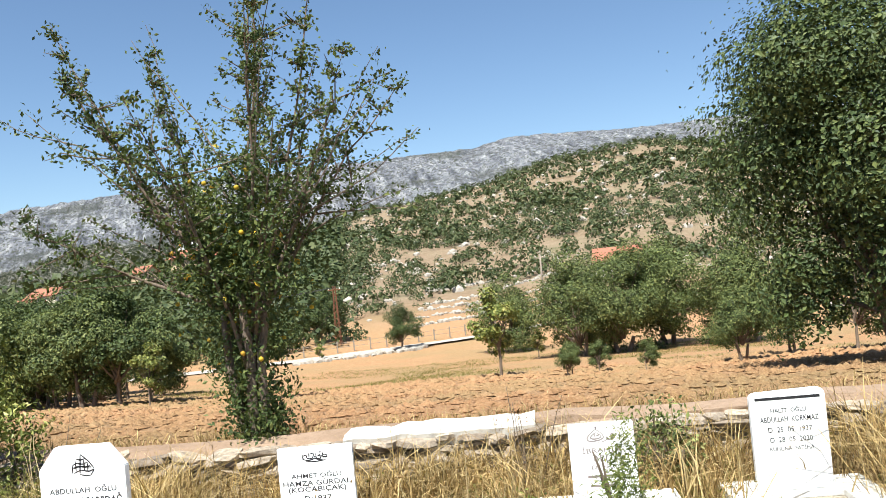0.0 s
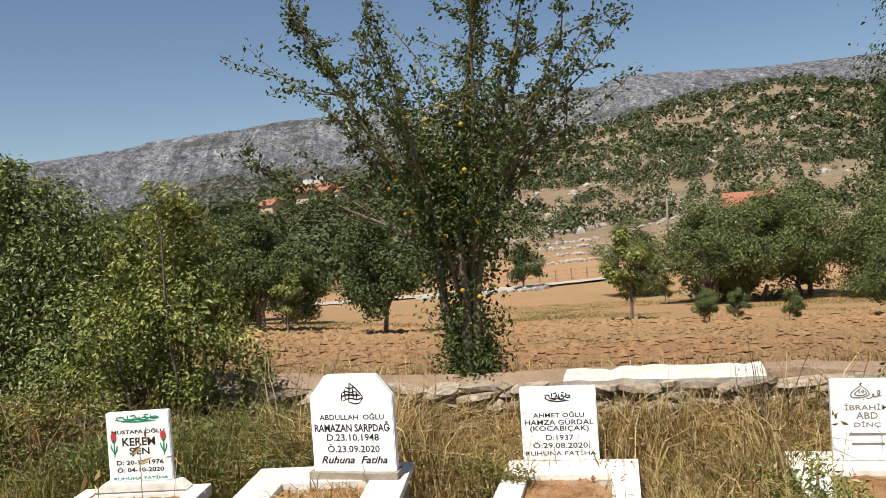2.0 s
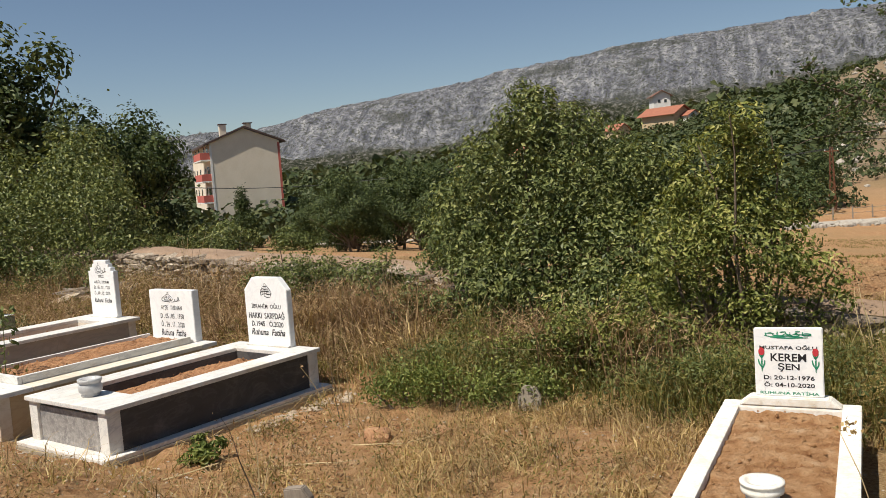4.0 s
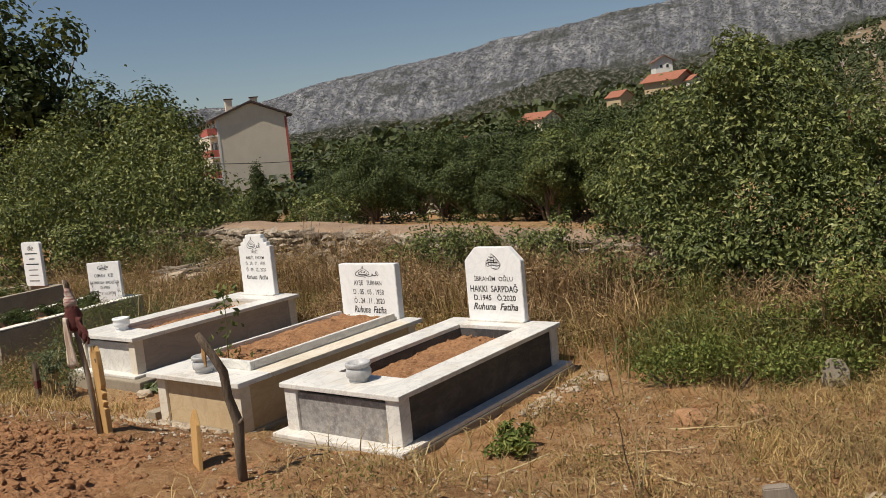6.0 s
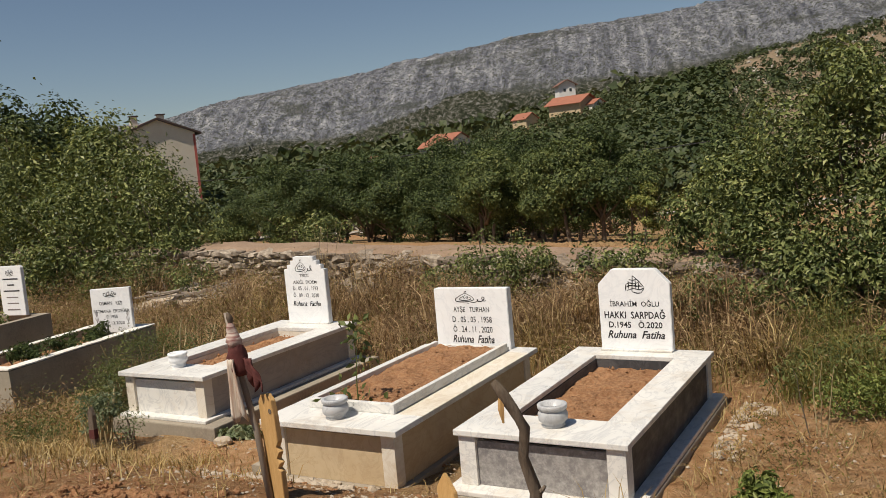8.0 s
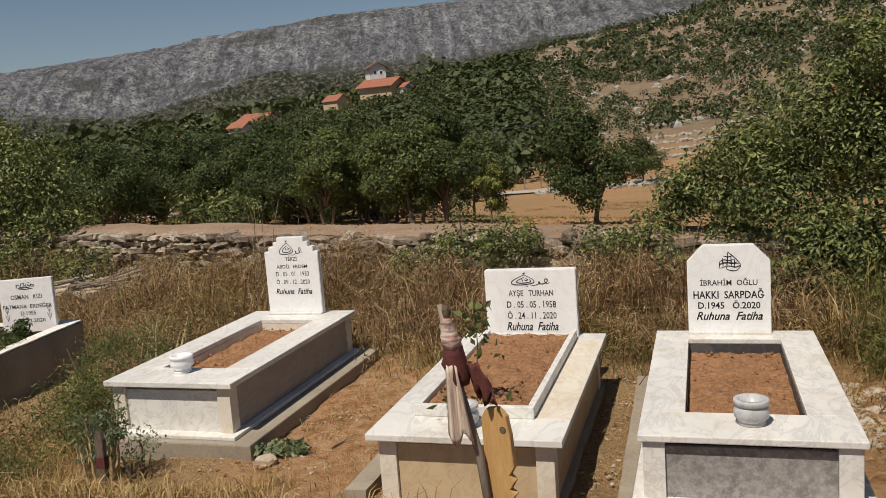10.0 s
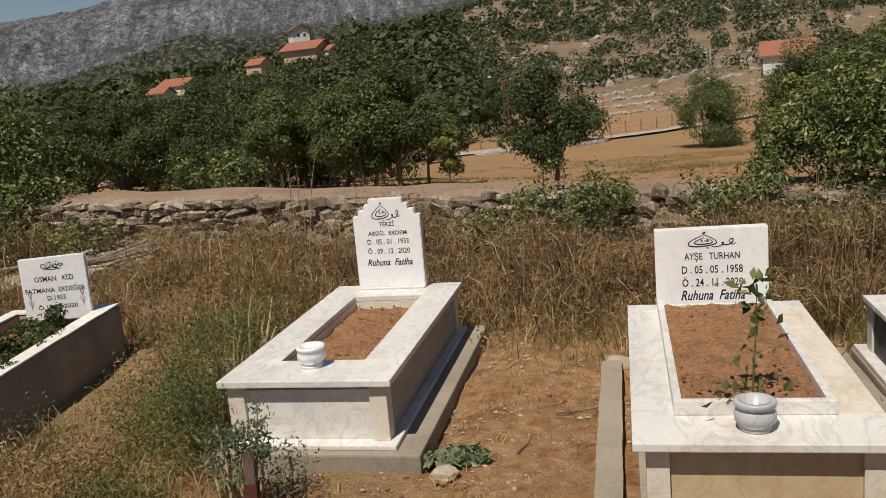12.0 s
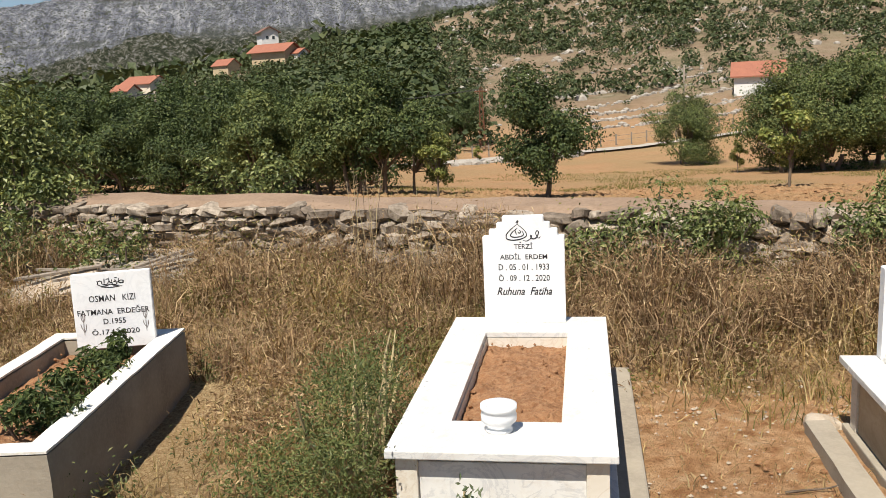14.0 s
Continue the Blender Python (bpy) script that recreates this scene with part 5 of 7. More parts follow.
def shrubs():
    shrub("large_shrub", 51, 4.75, 3.75, [(0, .1, 1.5, 1.15, .8, .85), (-.95, .35, 1.0, .8, .7, .75), (.9, .1, 1.05, .95, .7, .8), (-.15, 0, 2.05, .5, .45, .42), (-1.5, .6, .75, .55, .5, .55), (.3, -.5, .6, 1.2, .45, .55), (.9, -.7, .4, .8, .4, .45), (-.6, -.5, .4, .7, .4, .42)], LEAF_BUSH, .05, "large dense green shrub growing over the stone wall", 3.2, 40)
    shrub("tall_shrub", 52, 6.85, 2.85, [(0, .05, 1.0, .6, .5, .65), (.05, 0, 1.75, .26, .24, .5), (.35, -.1, .6, .5, .45, .45), (-.45, -.1, .7, .6, .5, .5), (-.3, .1, 1.35, .4, .35, .4)], LEAF_LIGHT, .042, "tall yellow-green shrub with an upright shoot", 2.6, 24)
    shrub("low_shrub", 53, 5.85, 2.1, [(0, 0, .3, .75, .4, .38), (.7, .1, .3, .6, .4, .32), (-.6, -.1, .25, .5, .4, .28)], LEAF_LIGHT, .037, "low tangled green shrub in front of the taller ones", 2.2, 14)
    shrub("low_shrub", 54, 5.05, 1.25, [(0, 0, .18, .3, .2, .2), (.4, .1, .16, .26, .2, .18), (-.35, -.1, .13, .22, .18, .14), (.75, .3, .15, .25, .2, .17)], LEAF_FRESH, .03, "low bright green creeping plant on bare soil", 6.0, 8, "plant")
    shrub("wall_shrub", 55, 1.0, 3.75, [(0, 0, .5, .55, .4, .5), (-.5, .1, .4, .4, .35, .4), (.45, .1, .6, .35, .3, .45)], LEAF_BUSH, .042, "green shrub with thin twigs in front of the wall", 1.5, 16)
    shrub("wall_shrub", 56, 2.35, 3.5, [(0, 0, .4, .5, .35, .45), (.4, .1, .5, .3, .3, .5)], LEAF_BUSH, .042, "green shrub with thin twigs in front of the wall", 1.5, 12)
    shrub("left_shrub", 57, -6.6, 6.3, [(0, 0, 1.2, 1.2, 1.0, 1.05), (-1.6, -.5, 1.3, 1.3, 1.0, 1.2), (-3.2, -1.2, 1.5, 1.4, 1.0, 1.3), (.7, -.2, .7, .7, .6, .6), (-1.0, .6, 2.0, .8, .7, .6)], LEAF_BUSH, .075, "big green shrub thicket at the end of the wall", .9, 34)
    shrub("left_shrub", 58, -9.5, 7.5, [(0, 0, 1.6, 1.8, 1.2, 1.5), (-2.5, -.5, 1.6, 1.6, 1.2, 1.5)], LEAF_BUSH, .1, "dark green shrub thicket beyond the last graves", .7, 20)
    shrub("left_shrub", 73, -7.2, 4.4, [(0, 0, .7, .9, .7, .7), (-1.4, -.3, .9, 1.1, .8, .9), (-3.0, -.8, 1.1, 1.2, .8, 1.1), (.9, .2, .45, .6, .5, .45)], LEAF_BUSH, .075, "rank green shrubs behind the far graves", 1.0, 20)
    shrub("left_shrub", 74, -12.5, 4.5, [(0, 0, 1.7, 1.8, 1.4, 1.7), (-2, -1, 1.9, 1.8, 1.4, 1.8)], LEAF_BUSH, .09, "tall green thicket at the cemetery's end", .6, 16)
    shrub("wall_shrub", 59, -3.2, 6.6, [(0, 0, .5, .5, .4, .5), (-.8, .1, .5, .6, .4, .5)], LEAF_BUSH, .06, "green shrub leaning over the end of the wall", 1.0, 12)
    shrub("herb_clump", 60, -.85, .75, [(.08, 0, .4, .36, .32, .42), (.05, .5, .3, .3, .3, .32), (.14, -.4, .4, .3, .28, .42), (.22, -.75, .34, .22, .2, .34)], LEAF_WEED, .021, "feathery green herb clump growing between the graves", 6.0, 26, "plant", .4, stem_mat=STEM)
    shrub("grey_herb", 61, -.2, -.45, [(0, 0, .26, .13, .12, .26), (.12, .02, .34, .1, .1, .2)], LEAF_GREY, .034, "silvery grey-green herb standing before the grave", 1.8, 14, "plant", .35, stem_mat=STEM)
    shrub("dark_plant", 62, .04, -.36, [(0, 0, .16, .16, .1, .14)], LEAF_GREY, .022, "withered grey-leaved plant beside the plinth", .2, 8, "plant", .5)
    shrub("young_conifer", 63, 11.33, .55, [(0, 0, .25, .17, .17, .25), (0, 0, .48, .12, .12, .28), (0, 0, .68, .06, .06, .2)], LEAF_FRESH, .024, "feathery young green conifer in front of a headstone", 9, 16, "plant", .25)
    shrub("corner_shrub", 64, 13.5, 1.9, [(0, 0, .4, .45, .35, .4), (.5, .1, .5, .4, .4, .45)], LEAF_BUSH, .042, "leafy green shrub beside the rounded headstone", 1.5, 10)
    shrub("wall_shrub", 65, 11.75, 2.45, [(0, 0, .3, .3, .2, .26)], LEAF_BUSH, .035, "small dark green shrub at the foot of the wall", 2.2, 8)
    shrub("green_tuft", 66, 4.42, -.33, [(0, 0, .09, .17, .15, .1)], LEAF_FRESH, .042, "bright green weed tuft on bare soil", 5, 6, "plant", .45)
    shrub("grave_plants", 68, -2.35, .75, [(0, -.3, .42, .22, .28, .13), (-.02, .25, .42, .2, .3, .12), (-.12, .68, .45, .17, .14, .15)], LEAF_DARK, .042, "green leafy rosettes planted in the concrete trough", 5.5, 12, "plant", .35)
    shrub("grave_plants", 69, -4.5, 1.1, [(0, -.3, .52, .25, .4, .14), (0, .4, .5, .25, .4, .12)], LEAF_BUSH, .05, "green plants filling the far concrete trough", 3.5, 8, "plant", .4)
    shrub("edge_shrub", 70, 9.6, -1.2, [(0, 0, .12, .3, .2, .14)], LEAF_WEED, .035, "low green weeds under the dry grass", 2, 6, "plant", .4)
    for k, (x, y, r) in enumerate(((9.25, .3, .16), (10.55, .35, .2), (10.9, 1.2, .2), (9.35, 1.5, .18), (11.95, 1.0, .16), (8.2, 1.7, .25), (7.0, 1.75, .25), (12.0, -.3, .2), (10.3, -.9, .16))):
        shrub("pale_weed", 110 + k, x, y, [(0, 0, r, r * 1.1, r, r * 1.1), (r, 0, r * .7, r * .7, r * .7, r * .7)], STRAW_GREEN if k % 2 else LEAF_LIGHT, .035, "yellow-green weed standing among dry straw", 3.2, 10, "weed", .3, "pale weeds", STEM)
    shrub("wall_shrub", 71, 3.3, 3.2, [(0, 0, .35, .5, .35, .35)], LEAF_BUSH, .045, "low green shrub at the foot of the wall", 1.5, 10)
    shrub("left_shrub", 72, -4.3, 4.6, [(0, 0, .35, .5, .4, .35), (-1.2, .2, .45, .8, .5, .45)], LEAF_BUSH, .05, "rank green weeds near the end of the wall", 1.4, 14)


def hillside():
    """Scrub, rocks and woods that nobody could count."""
    rng = np.random.default_rng(81)
    pts, rocks = [], []
    sizes = []
    tries = 0
    while len(pts) < 7600 and tries < 40000:
        tries += 1
        a, r = rng.uniform(-60, 36), 92 + 245 * rng.uniform() ** .75
        x, y = 5 + r * math.sin(radians(a)), -3 + r * math.cos(radians(a))
        n = noise.fractal(Vector((x * .034, y * .034, 3)), 1, 2, 3)
        wooded = a < -11
        terraces = -7 < a < 16 and r < 128
        village = -30 < a < -16 and r > 215
        if a < -40 and rng.uniform() < .6:
            continue
        if not wooded and ((n < -.22 and rng.uniform() < .7) or (terraces and rng.uniform() < .9)):
            if r > 140 and rng.uniform() < .3 and noise.noise(Vector((x * .05, y * .05, 9))) > .1:
                rocks.append((x, y))
            continue
        pts.append((x, y))
        sizes.append(rng.uniform(1.6, 3.0) if village else rng.uniform(.6, 1.6) if terraces else rng.uniform(3.2, 5.8) if wooded and r < 300 else .9 + 2.6 * rng.uniform() ** 1.6)
        if rng.uniform() < .12:
            rocks.append((x + rng.normal() * 3, y + rng.normal() * 3))
    for _ in range(1500):
        a, r = rng.uniform(-12, 32), 128 + 205 * rng.uniform()
        x, y = 5 + r * math.sin(radians(a)), -3 + r * math.cos(radians(a))
        if noise.noise(Vector((x * .04, y * .04, 9))) > -.05:
            rocks.append((x, y))
    for _ in range(1500):
        a, r = rng.uniform(-66, -12), 345 + 1100 * rng.uniform()
        pts.append((5 + r * math.sin(radians(a)), -3 + r * math.cos(radians(a))))
        sizes.append(rng.uniform(6, 13))
    p = np.array(pts)
    s = np.array(sizes)
    z = terrain(p[:, 0], p[:, 1])
    far = np.hypot(p[:, 0] - 5, p[:, 1] + 3)
    groups = []
    for keep, per, share in ((far < 215, 60, .2), (far >= 215, 26, .36)):
        q, w = np.stack([p[:, 0], p[:, 1], z + s * .3], 1)[keep], s[keep]
        d = rng.normal(size=(len(q), per, 3))
        d[:, :, 2] = np.abs(d[:, :, 2]) - .35
        d /= np.linalg.norm(d, axis=2)[:, :, None]
        lobes = 1 + .3 * np.sin(d[:, :, 0] * 5 + q[:, :1]) * np.cos(d[:, :, 2] * 6 + q[:, 1:2])
        e = d * rng.uniform(.75, 1.05, (len(q), per, 1)) * lobes[:, :, None]
        c = q[:, None] + e * w[:, None, None] * [.6, .6, .58]
        groups.append(facing_leaves(rng, c.reshape(-1, 3), (d + [0, 0, .25]).reshape(-1, 3), np.repeat(w, per) * share, .8, .35))
    v, f = joined(groups)
    ob = arrays("hillside_scrub", v, f, LEAF_SCRUB)
    tagged(ob, "dark green oak scrub and woods over the stony hillside", "scrub", kind="stuff")
    bm_r = []
    ico = bmesh.new()
    bmesh.ops.create_icosphere(ico, subdivisions=1, radius=1)
    iv = np.array([q.co for q in ico.verts])
    fi = [tuple(q.index for q in g.verts) for g in ico.faces]
    ico.free()
    for x, y in rocks:
        k = .25 + .75 * rng.uniform() ** 2.5
        q = iv * rng.uniform(.7, 1.3, iv.shape) * [k * 1.3, k, k * .8]
        bm_r.append((q + [x, y, float(terrain(x, y)) + k * .2], fi))
    for off in (14, 21, 28, 36, 46):
        for x in np.arange(-4, 22, .55):
            y = float(road_at(x)) + off + rng.normal() * .5 + 2 * math.sin(x * .2 + off)
            k = rng.uniform(.15, .4)
            q = iv * rng.uniform(.7, 1.3, iv.shape) * [k * 1.5, k, k]
            bm_r.append((q + [x, y, float(terrain(x, y)) + k * .3], fi))
    for _ in range(130):
        x = rng.uniform(-12, 0)
        y = float(road_at(x)) - 2.6 + rng.normal() * .5
        k = rng.uniform(.15, .35)
        q = iv * rng.uniform(.7, 1.3, iv.shape) * [k * 1.5, k, k]
        bm_r.append((q + [x, y, float(terrain(x, y)) + k * .3], fi))
    v, f = joined(bm_r)
    tagged(arrays("hillside_rocks", v, f, ROCK), "pale limestone rocks and terrace walls scattered on the hill", "rocks", kind="stuff")
    # clods of the tilled field and of the fresh earth heap
    cl = []
    oct_v = np.array([(1, 0, 0), (-1, 0, 0), (0, 1, 0), (0, -1, 0), (0, 0, 1), (0, 0, -1)])
    oct_f = [(0, 2, 4), (2, 1, 4), (1, 3, 4), (3, 0, 4), (2, 0, 5), (1, 2, 5), (3, 1, 5), (0, 3, 5)]
    for _ in range(19000):
        x, sy = rng.uniform(-16, 26), .62 + 36 * rng.uniform() ** 1.8
        y = float(wall_y(x)) + sy
        k = (.02 + .085 * rng.uniform() ** 2) * (1 + sy * .02)
        a = rng.uniform(0, 3.14)
        q = oct_v * rng.uniform(.6, 1.4, (6, 3)) * [k * 1.5, k, k * .7]
        q = np.stack([q[:, 0] * math.cos(a) - q[:, 1] * math.sin(a), q[:, 0] * math.sin(a) + q[:, 1] * math.cos(a), q[:, 2]], 1)
        cl.append((q + [x, y, float(terrain(x, y)) + k * .25], oct_f))
    v, f = joined(cl)
    ob = arrays("field_clods", v, f, EARTH)
    ob.data.color_attributes.new("zone", 'FLOAT_COLOR', 'POINT').data.foreach_set("color", np.tile([1, 0, 0, 0], len(v)).astype(np.float32))
    tagged(ob, "loose orange clods lying over the tilled field", "clods", kind="stuff")
    cl = []
    for _ in range(1500):
        x, y = rng.normal(2.2, 1.0), rng.normal(-2.2, .45)
        k = .004 + .022 * rng.uniform() ** 3
        q = iv * rng.uniform(.6, 1.4, iv.shape) * [k * 1.2, k, k * .8]
        cl.append((q + [x, y, heap_z(x, y) + k * .3], fi))
    for _ in range(2600):
        x, y = rng.uniform(-.4, 8.5), rng.uniform(-2.2, 1.6)
        k = .003 + .015 * rng.uniform() ** 3
        q = iv * rng.uniform(.6, 1.4, iv.shape) * [k * 1.2, k, k * .7]
        cl.append((q + [x, y, float(terrain(x, y)) + k * .2], fi))
    v, f = joined(cl)
    grit = []
    for k in range(9000):
        x, y = (rng.uniform(-.4, 3.2), rng.uniform(-2, 2.2)) if k % 2 else (rng.uniform(2.6, 9), rng.uniform(-2.6, 1.6))
        r = .003 + .011 * rng.uniform() ** 3
        grit.append((oct_v * rng.uniform(.6, 1.4, (6, 3)) * [r * 1.2, r, r * .7] + [x, y, float(terrain(x, y)) + r * .2], oct_f))
    tagged(arrays("grit", *joined(grit), PEBBLE), "pale grit and small pebbles strewn over trodden soil", "gravel", kind="stuff")
    tagged(arrays("soil_clods", v, f, SOIL), "crumbled red soil clods over the bare ground", "clods", kind="stuff")


def heap_z(x, y):
    return float(terrain(x, y)) + .16 * math.exp(-((x - 2.1) / .95) ** 2 - ((y + 2.3) / .42) ** 2)


def earth_heap():
    nx, ny = 190, 90
    xs, ys = np.linspace(-.2, 4.4, nx), np.linspace(-3.3, -1.35, ny)
    v = []
    for y in ys:
        for x in xs:
            edge = min(1, (x + .2) / .5, (4.4 - x) / .5, (y + 3.3) / .4, (-1.35 - y) / .3)
            n = noise.ridged_multi_fractal(Vector((x * 4.5, y * 4.5, 0)), .8, 2.2, 6, 1, 2) - 1.1
            m = noise.fractal(Vector((x * 14, y * 14, 3)), .6, 2.1, 5)
            v.append((x, y, heap_z(x, y) - .02 + (.015 * n + .022 * m) * max(0, edge)))
    f = [(j * nx + i, j * nx + i + 1, (j + 1) * nx + i + 1, (j + 1) * nx + i) for j in range(ny - 1) for i in range(nx - 1)]
    tagged(arrays("earth_heap", v, f, SOIL), "low heap of freshly dug red soil before the graves", "soil heap", kind="stuff")


# ---------------- grass ----------------
GRAVE_BOXES = [(-.52, .6, -.1, 2.14), (1.55, 2.66, -.72, 1.4), (2.86, 4.0, -.75, 1.42), (7.1, 8.35, -.5, 1.3), (8.25, 9.5, -.7, 1.35), (9.5, 10.26, -.1, 1.9), (10.92, 11.73, -.12, 2.0), (12.0, 12.84, .22, 2.36), (-3.1, -1.9, -.05, 2.1), (-5.2, -3.95, 0, 2.25), (-5.0, -3.7, 3.8, 4.9)]


def grass():
    rng = np.random.default_rng(91)

    def scatter(n, x0, x1, y0, y1, keep):
        x, y = rng.uniform(x0, x1, n), rng.uniform(y0, y1, n)
        ok = rng.uniform(0, 1, n) < keep(x, y)
        for a, b, c, d in GRAVE_BOXES:
            ok &= ~((x > a) & (x < b) & (y > c) & (y < d))
        ok &= y < wall_y(x) + .05
        return x[ok], y[ok]

    def patch(x, y, f=1.3, seed=0.0):
        return np.array([.5 + noise.noise(Vector((a * f, b * f, seed))) for a, b in zip(x, y)])

    def make(name, x, y, per, h, w, lean, spread, mat, label, category="grass"):
        base = np.stack([x, y, terrain(x, y) - .01], 1)
        b = np.repeat(base, per, 0)
        b[:, :2] += rng.normal(size=(len(b), 2)) * spread
        hh = np.repeat(h, per) if np.ndim(h) else h
        v, f = blades(rng, b, hh, w, lean)
        tagged(arrays(name, v, f, mat), label, category, kind="stuff")

    # tall dry growth below the wall
    x, y = scatter(2400, -7, 7.2, 1.5, 6.3, lambda x, y: np.clip((y - 1.5) / .8, 0, 1) * np.clip(patch(x, y) + .15, 0, 1))
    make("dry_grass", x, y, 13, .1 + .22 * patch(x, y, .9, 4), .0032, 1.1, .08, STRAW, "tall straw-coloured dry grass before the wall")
    x, y = scatter(6800, -7, 7.2, 1.9, 6.3, lambda x, y: np.clip((y - 1.9) / .8, 0, 1) * np.clip(patch(x, y, 1.0, 9) * 1.3 - .1, 0, 1))
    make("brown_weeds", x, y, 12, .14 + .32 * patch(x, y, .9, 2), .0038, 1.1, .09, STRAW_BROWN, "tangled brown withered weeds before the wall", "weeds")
    def near_wall(x, y):
        g = wall_y(x) - y
        return np.clip(1.25 - np.abs(g - .75) / .8, 0, 1)
    x, y = scatter(9000, -6, 6.8, 1.8, 6.3, lambda x, y: near_wall(x, y) * np.clip(patch(x, y, .8, 83) * 1.9 - .45, 0, 1))
    make("tall_brown_weeds", x, y, 8, .34 + .5 * patch(x, y, .9, 84), .004, .85, .07, STRAW_BROWN, "tall brown withered stalks along the wall's foot", "weeds")
    c = np.stack([x, y, terrain(x, y)], 1)
    k = .25 + .55 * patch(x, y, .9, 84)
    d = rng.normal(size=(len(c), 26, 3)) * [.09, .09, 0]
    d[:, :, 2] = rng.uniform(.25, 1, (len(c), 26)) * k[:, None]
    tagged(arrays("withered_weeds", *leaves(rng, (c[:, None] + d).reshape(-1, 3), .05, .3, .16), STRAW_BROWN), "withered leaves and seed heads on tall weeds", "weeds", kind="stuff")
    x, y = scatter(2600, -7, 7.2, 1.4, 6, lambda x, y: np.clip(patch(x, y, .8, 21) * 1.4 - .3, 0, 1))
    make("half_green_grass", x, y, 12, .12 + .26 * patch(x, y, .9, 3), .0028, 1.0, .08, STRAW_GREEN, "half-green grass among the dry weeds")
    for n, (bx, by, br, bh) in enumerate(((-1.7, 3.3, .5, .5), (-.9, 2.7, .4, .4), (1.3, 2.6, .45, .5), (2.2, 2.5, .5, .55), (3.0, 2.1, .4, .45), (-2.6, 3.8, .5, .5), (4.2, 2.2, .4, .5), (.9, 3.3, .4, .45), (-3.0, 2.9, .45, .4))):
        m = 240
        q = rng.normal(size=(m, 2)) * br * .45
        base = np.stack([bx + q[:, 0], by + q[:, 1], terrain(bx + q[:, 0], by + q[:, 1]) - .02], 1)
        v, f = blades(rng, base, bh * np.exp(-(q ** 2).sum(1) / br ** 2) + .12, .0042, 1.25)
        tagged(arrays("dry_brush", v, f, STRAW_BROWN if n % 3 else STRAW), "tangled clump of dead brush before the wall", "brush", kind="stuff")
    # withered branching weeds: bits of leaf and seed on tangled stalks
    x, y = scatter(6200, -7, 7.2, 1.75, 6.3, lambda x, y: np.clip((y - 1.7) / .7, 0, 1) * np.clip(patch(x, y, .9, 31) * 1.5 - .1, 0, 1))
    c = np.stack([x, y, terrain(x, y)], 1)
    k = rng.uniform(.12, .62, len(c)) * np.clip(.6 + (y - 2) * .3, .6, 1.25)
    d = rng.normal(size=(len(c), 44, 3)) * [.09, .09, .0] * (.6 + k[:, None, None])
    d[:, :, 2] = rng.uniform(.08, 1, (len(c), 44)) * k[:, None]
    pts = (c[:, None] + d).reshape(-1, 3)
    half = rng.uniform(0, 1, len(c)).repeat(44) < .72
    tagged(arrays("withered_weeds", *leaves(rng, pts[half], .05, .3, .16), STRAW_BROWN), "withered brown branching weeds before the wall", "weeds", kind="stuff")
    tagged(arrays("green_weeds", *leaves(rng, pts[~half], .03, .3, .45), STRAW_GREEN), "half-dry green weeds before the wall", "weeds", kind="stuff")
    x, y = scatter(4600, -6, -.5, -1.9, 2.2, lambda x, y: np.clip(patch(x, y, 1.3, 52) * 1.7 - .25, 0, 1))
    c = np.stack([x, y, terrain(x, y)], 1)
    k = rng.uniform(.05, .34, len(c))
    d = rng.normal(size=(len(c), 34, 3)) * [.07, .07, 0] * (.6 + k[:, None, None])
    d[:, :, 2] = rng.uniform(.05, 1, (len(c), 34)) * k[:, None]
    pts = (c[:, None] + d).reshape(-1, 3)
    half = np.repeat(patch(x, y, 1.0, 57) < .5, 34)
    tagged(arrays("withered_weeds", *leaves(rng, pts[half], .042, .3, .18), STRAW_BROWN), "withered brown weeds between the concrete graves", "weeds", kind="stuff")
    tagged(arrays("green_weeds", *leaves(rng, pts[~half], .024, .3, .4), LEAF_WEED), "small green weeds between the concrete graves", "weeds", kind="stuff")
    x, y = scatter(1300, 7.8, 14.2, -1.6, 2.8, lambda x, y: np.clip(patch(x, y, 1.1, 33) * 1.3, 0, 1))
    c = np.stack([x, y, terrain(x, y)], 1)
    k = rng.uniform(.1, .38, len(c))
    d = rng.normal(size=(len(c), 30, 3)) * [.08, .08, 0] * (.6 + k[:, None, None])
    d[:, :, 2] = rng.uniform(.05, 1, (len(c), 30)) * k[:, None]
    pts = (c[:, None] + d).reshape(-1, 3)
    half = rng.uniform(0, 1, len(c)).repeat(30) < .6
    tagged(arrays("withered_weeds", *leaves(rng, pts[half], .045, .3, .17), STRAW), "pale withered weeds round the older graves", "weeds", kind="stuff")
    tagged(arrays("green_weeds", *leaves(rng, pts[~half], .026, .3, .4), STRAW_GREEN), "half-dry green weeds round the older graves", "weeds", kind="stuff")
    # straw round the older graves
    x, y = scatter(5200, 6.2, 14.5, -2.2, 2.8, lambda x, y: np.clip(patch(x, y, 1.1, 5) + .2, 0, 1) * (1 - .75 * (x < 9.4) * (y < 1.2)))
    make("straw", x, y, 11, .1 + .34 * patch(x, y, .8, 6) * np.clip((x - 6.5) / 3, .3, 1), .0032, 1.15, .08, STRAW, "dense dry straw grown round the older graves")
    x, y = scatter(2000, 7.6, 13.8, 1.6, 2.75, lambda x, y: np.clip(patch(x, y, .9, 61) * 1.6 - .1, 0, 1))
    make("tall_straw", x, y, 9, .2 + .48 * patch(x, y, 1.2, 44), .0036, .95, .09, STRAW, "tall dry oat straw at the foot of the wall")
    x, y = scatter(1100, 8.3, 13, -1.2, 2.6, lambda x, y: patch(x, y, 1.2, 8))
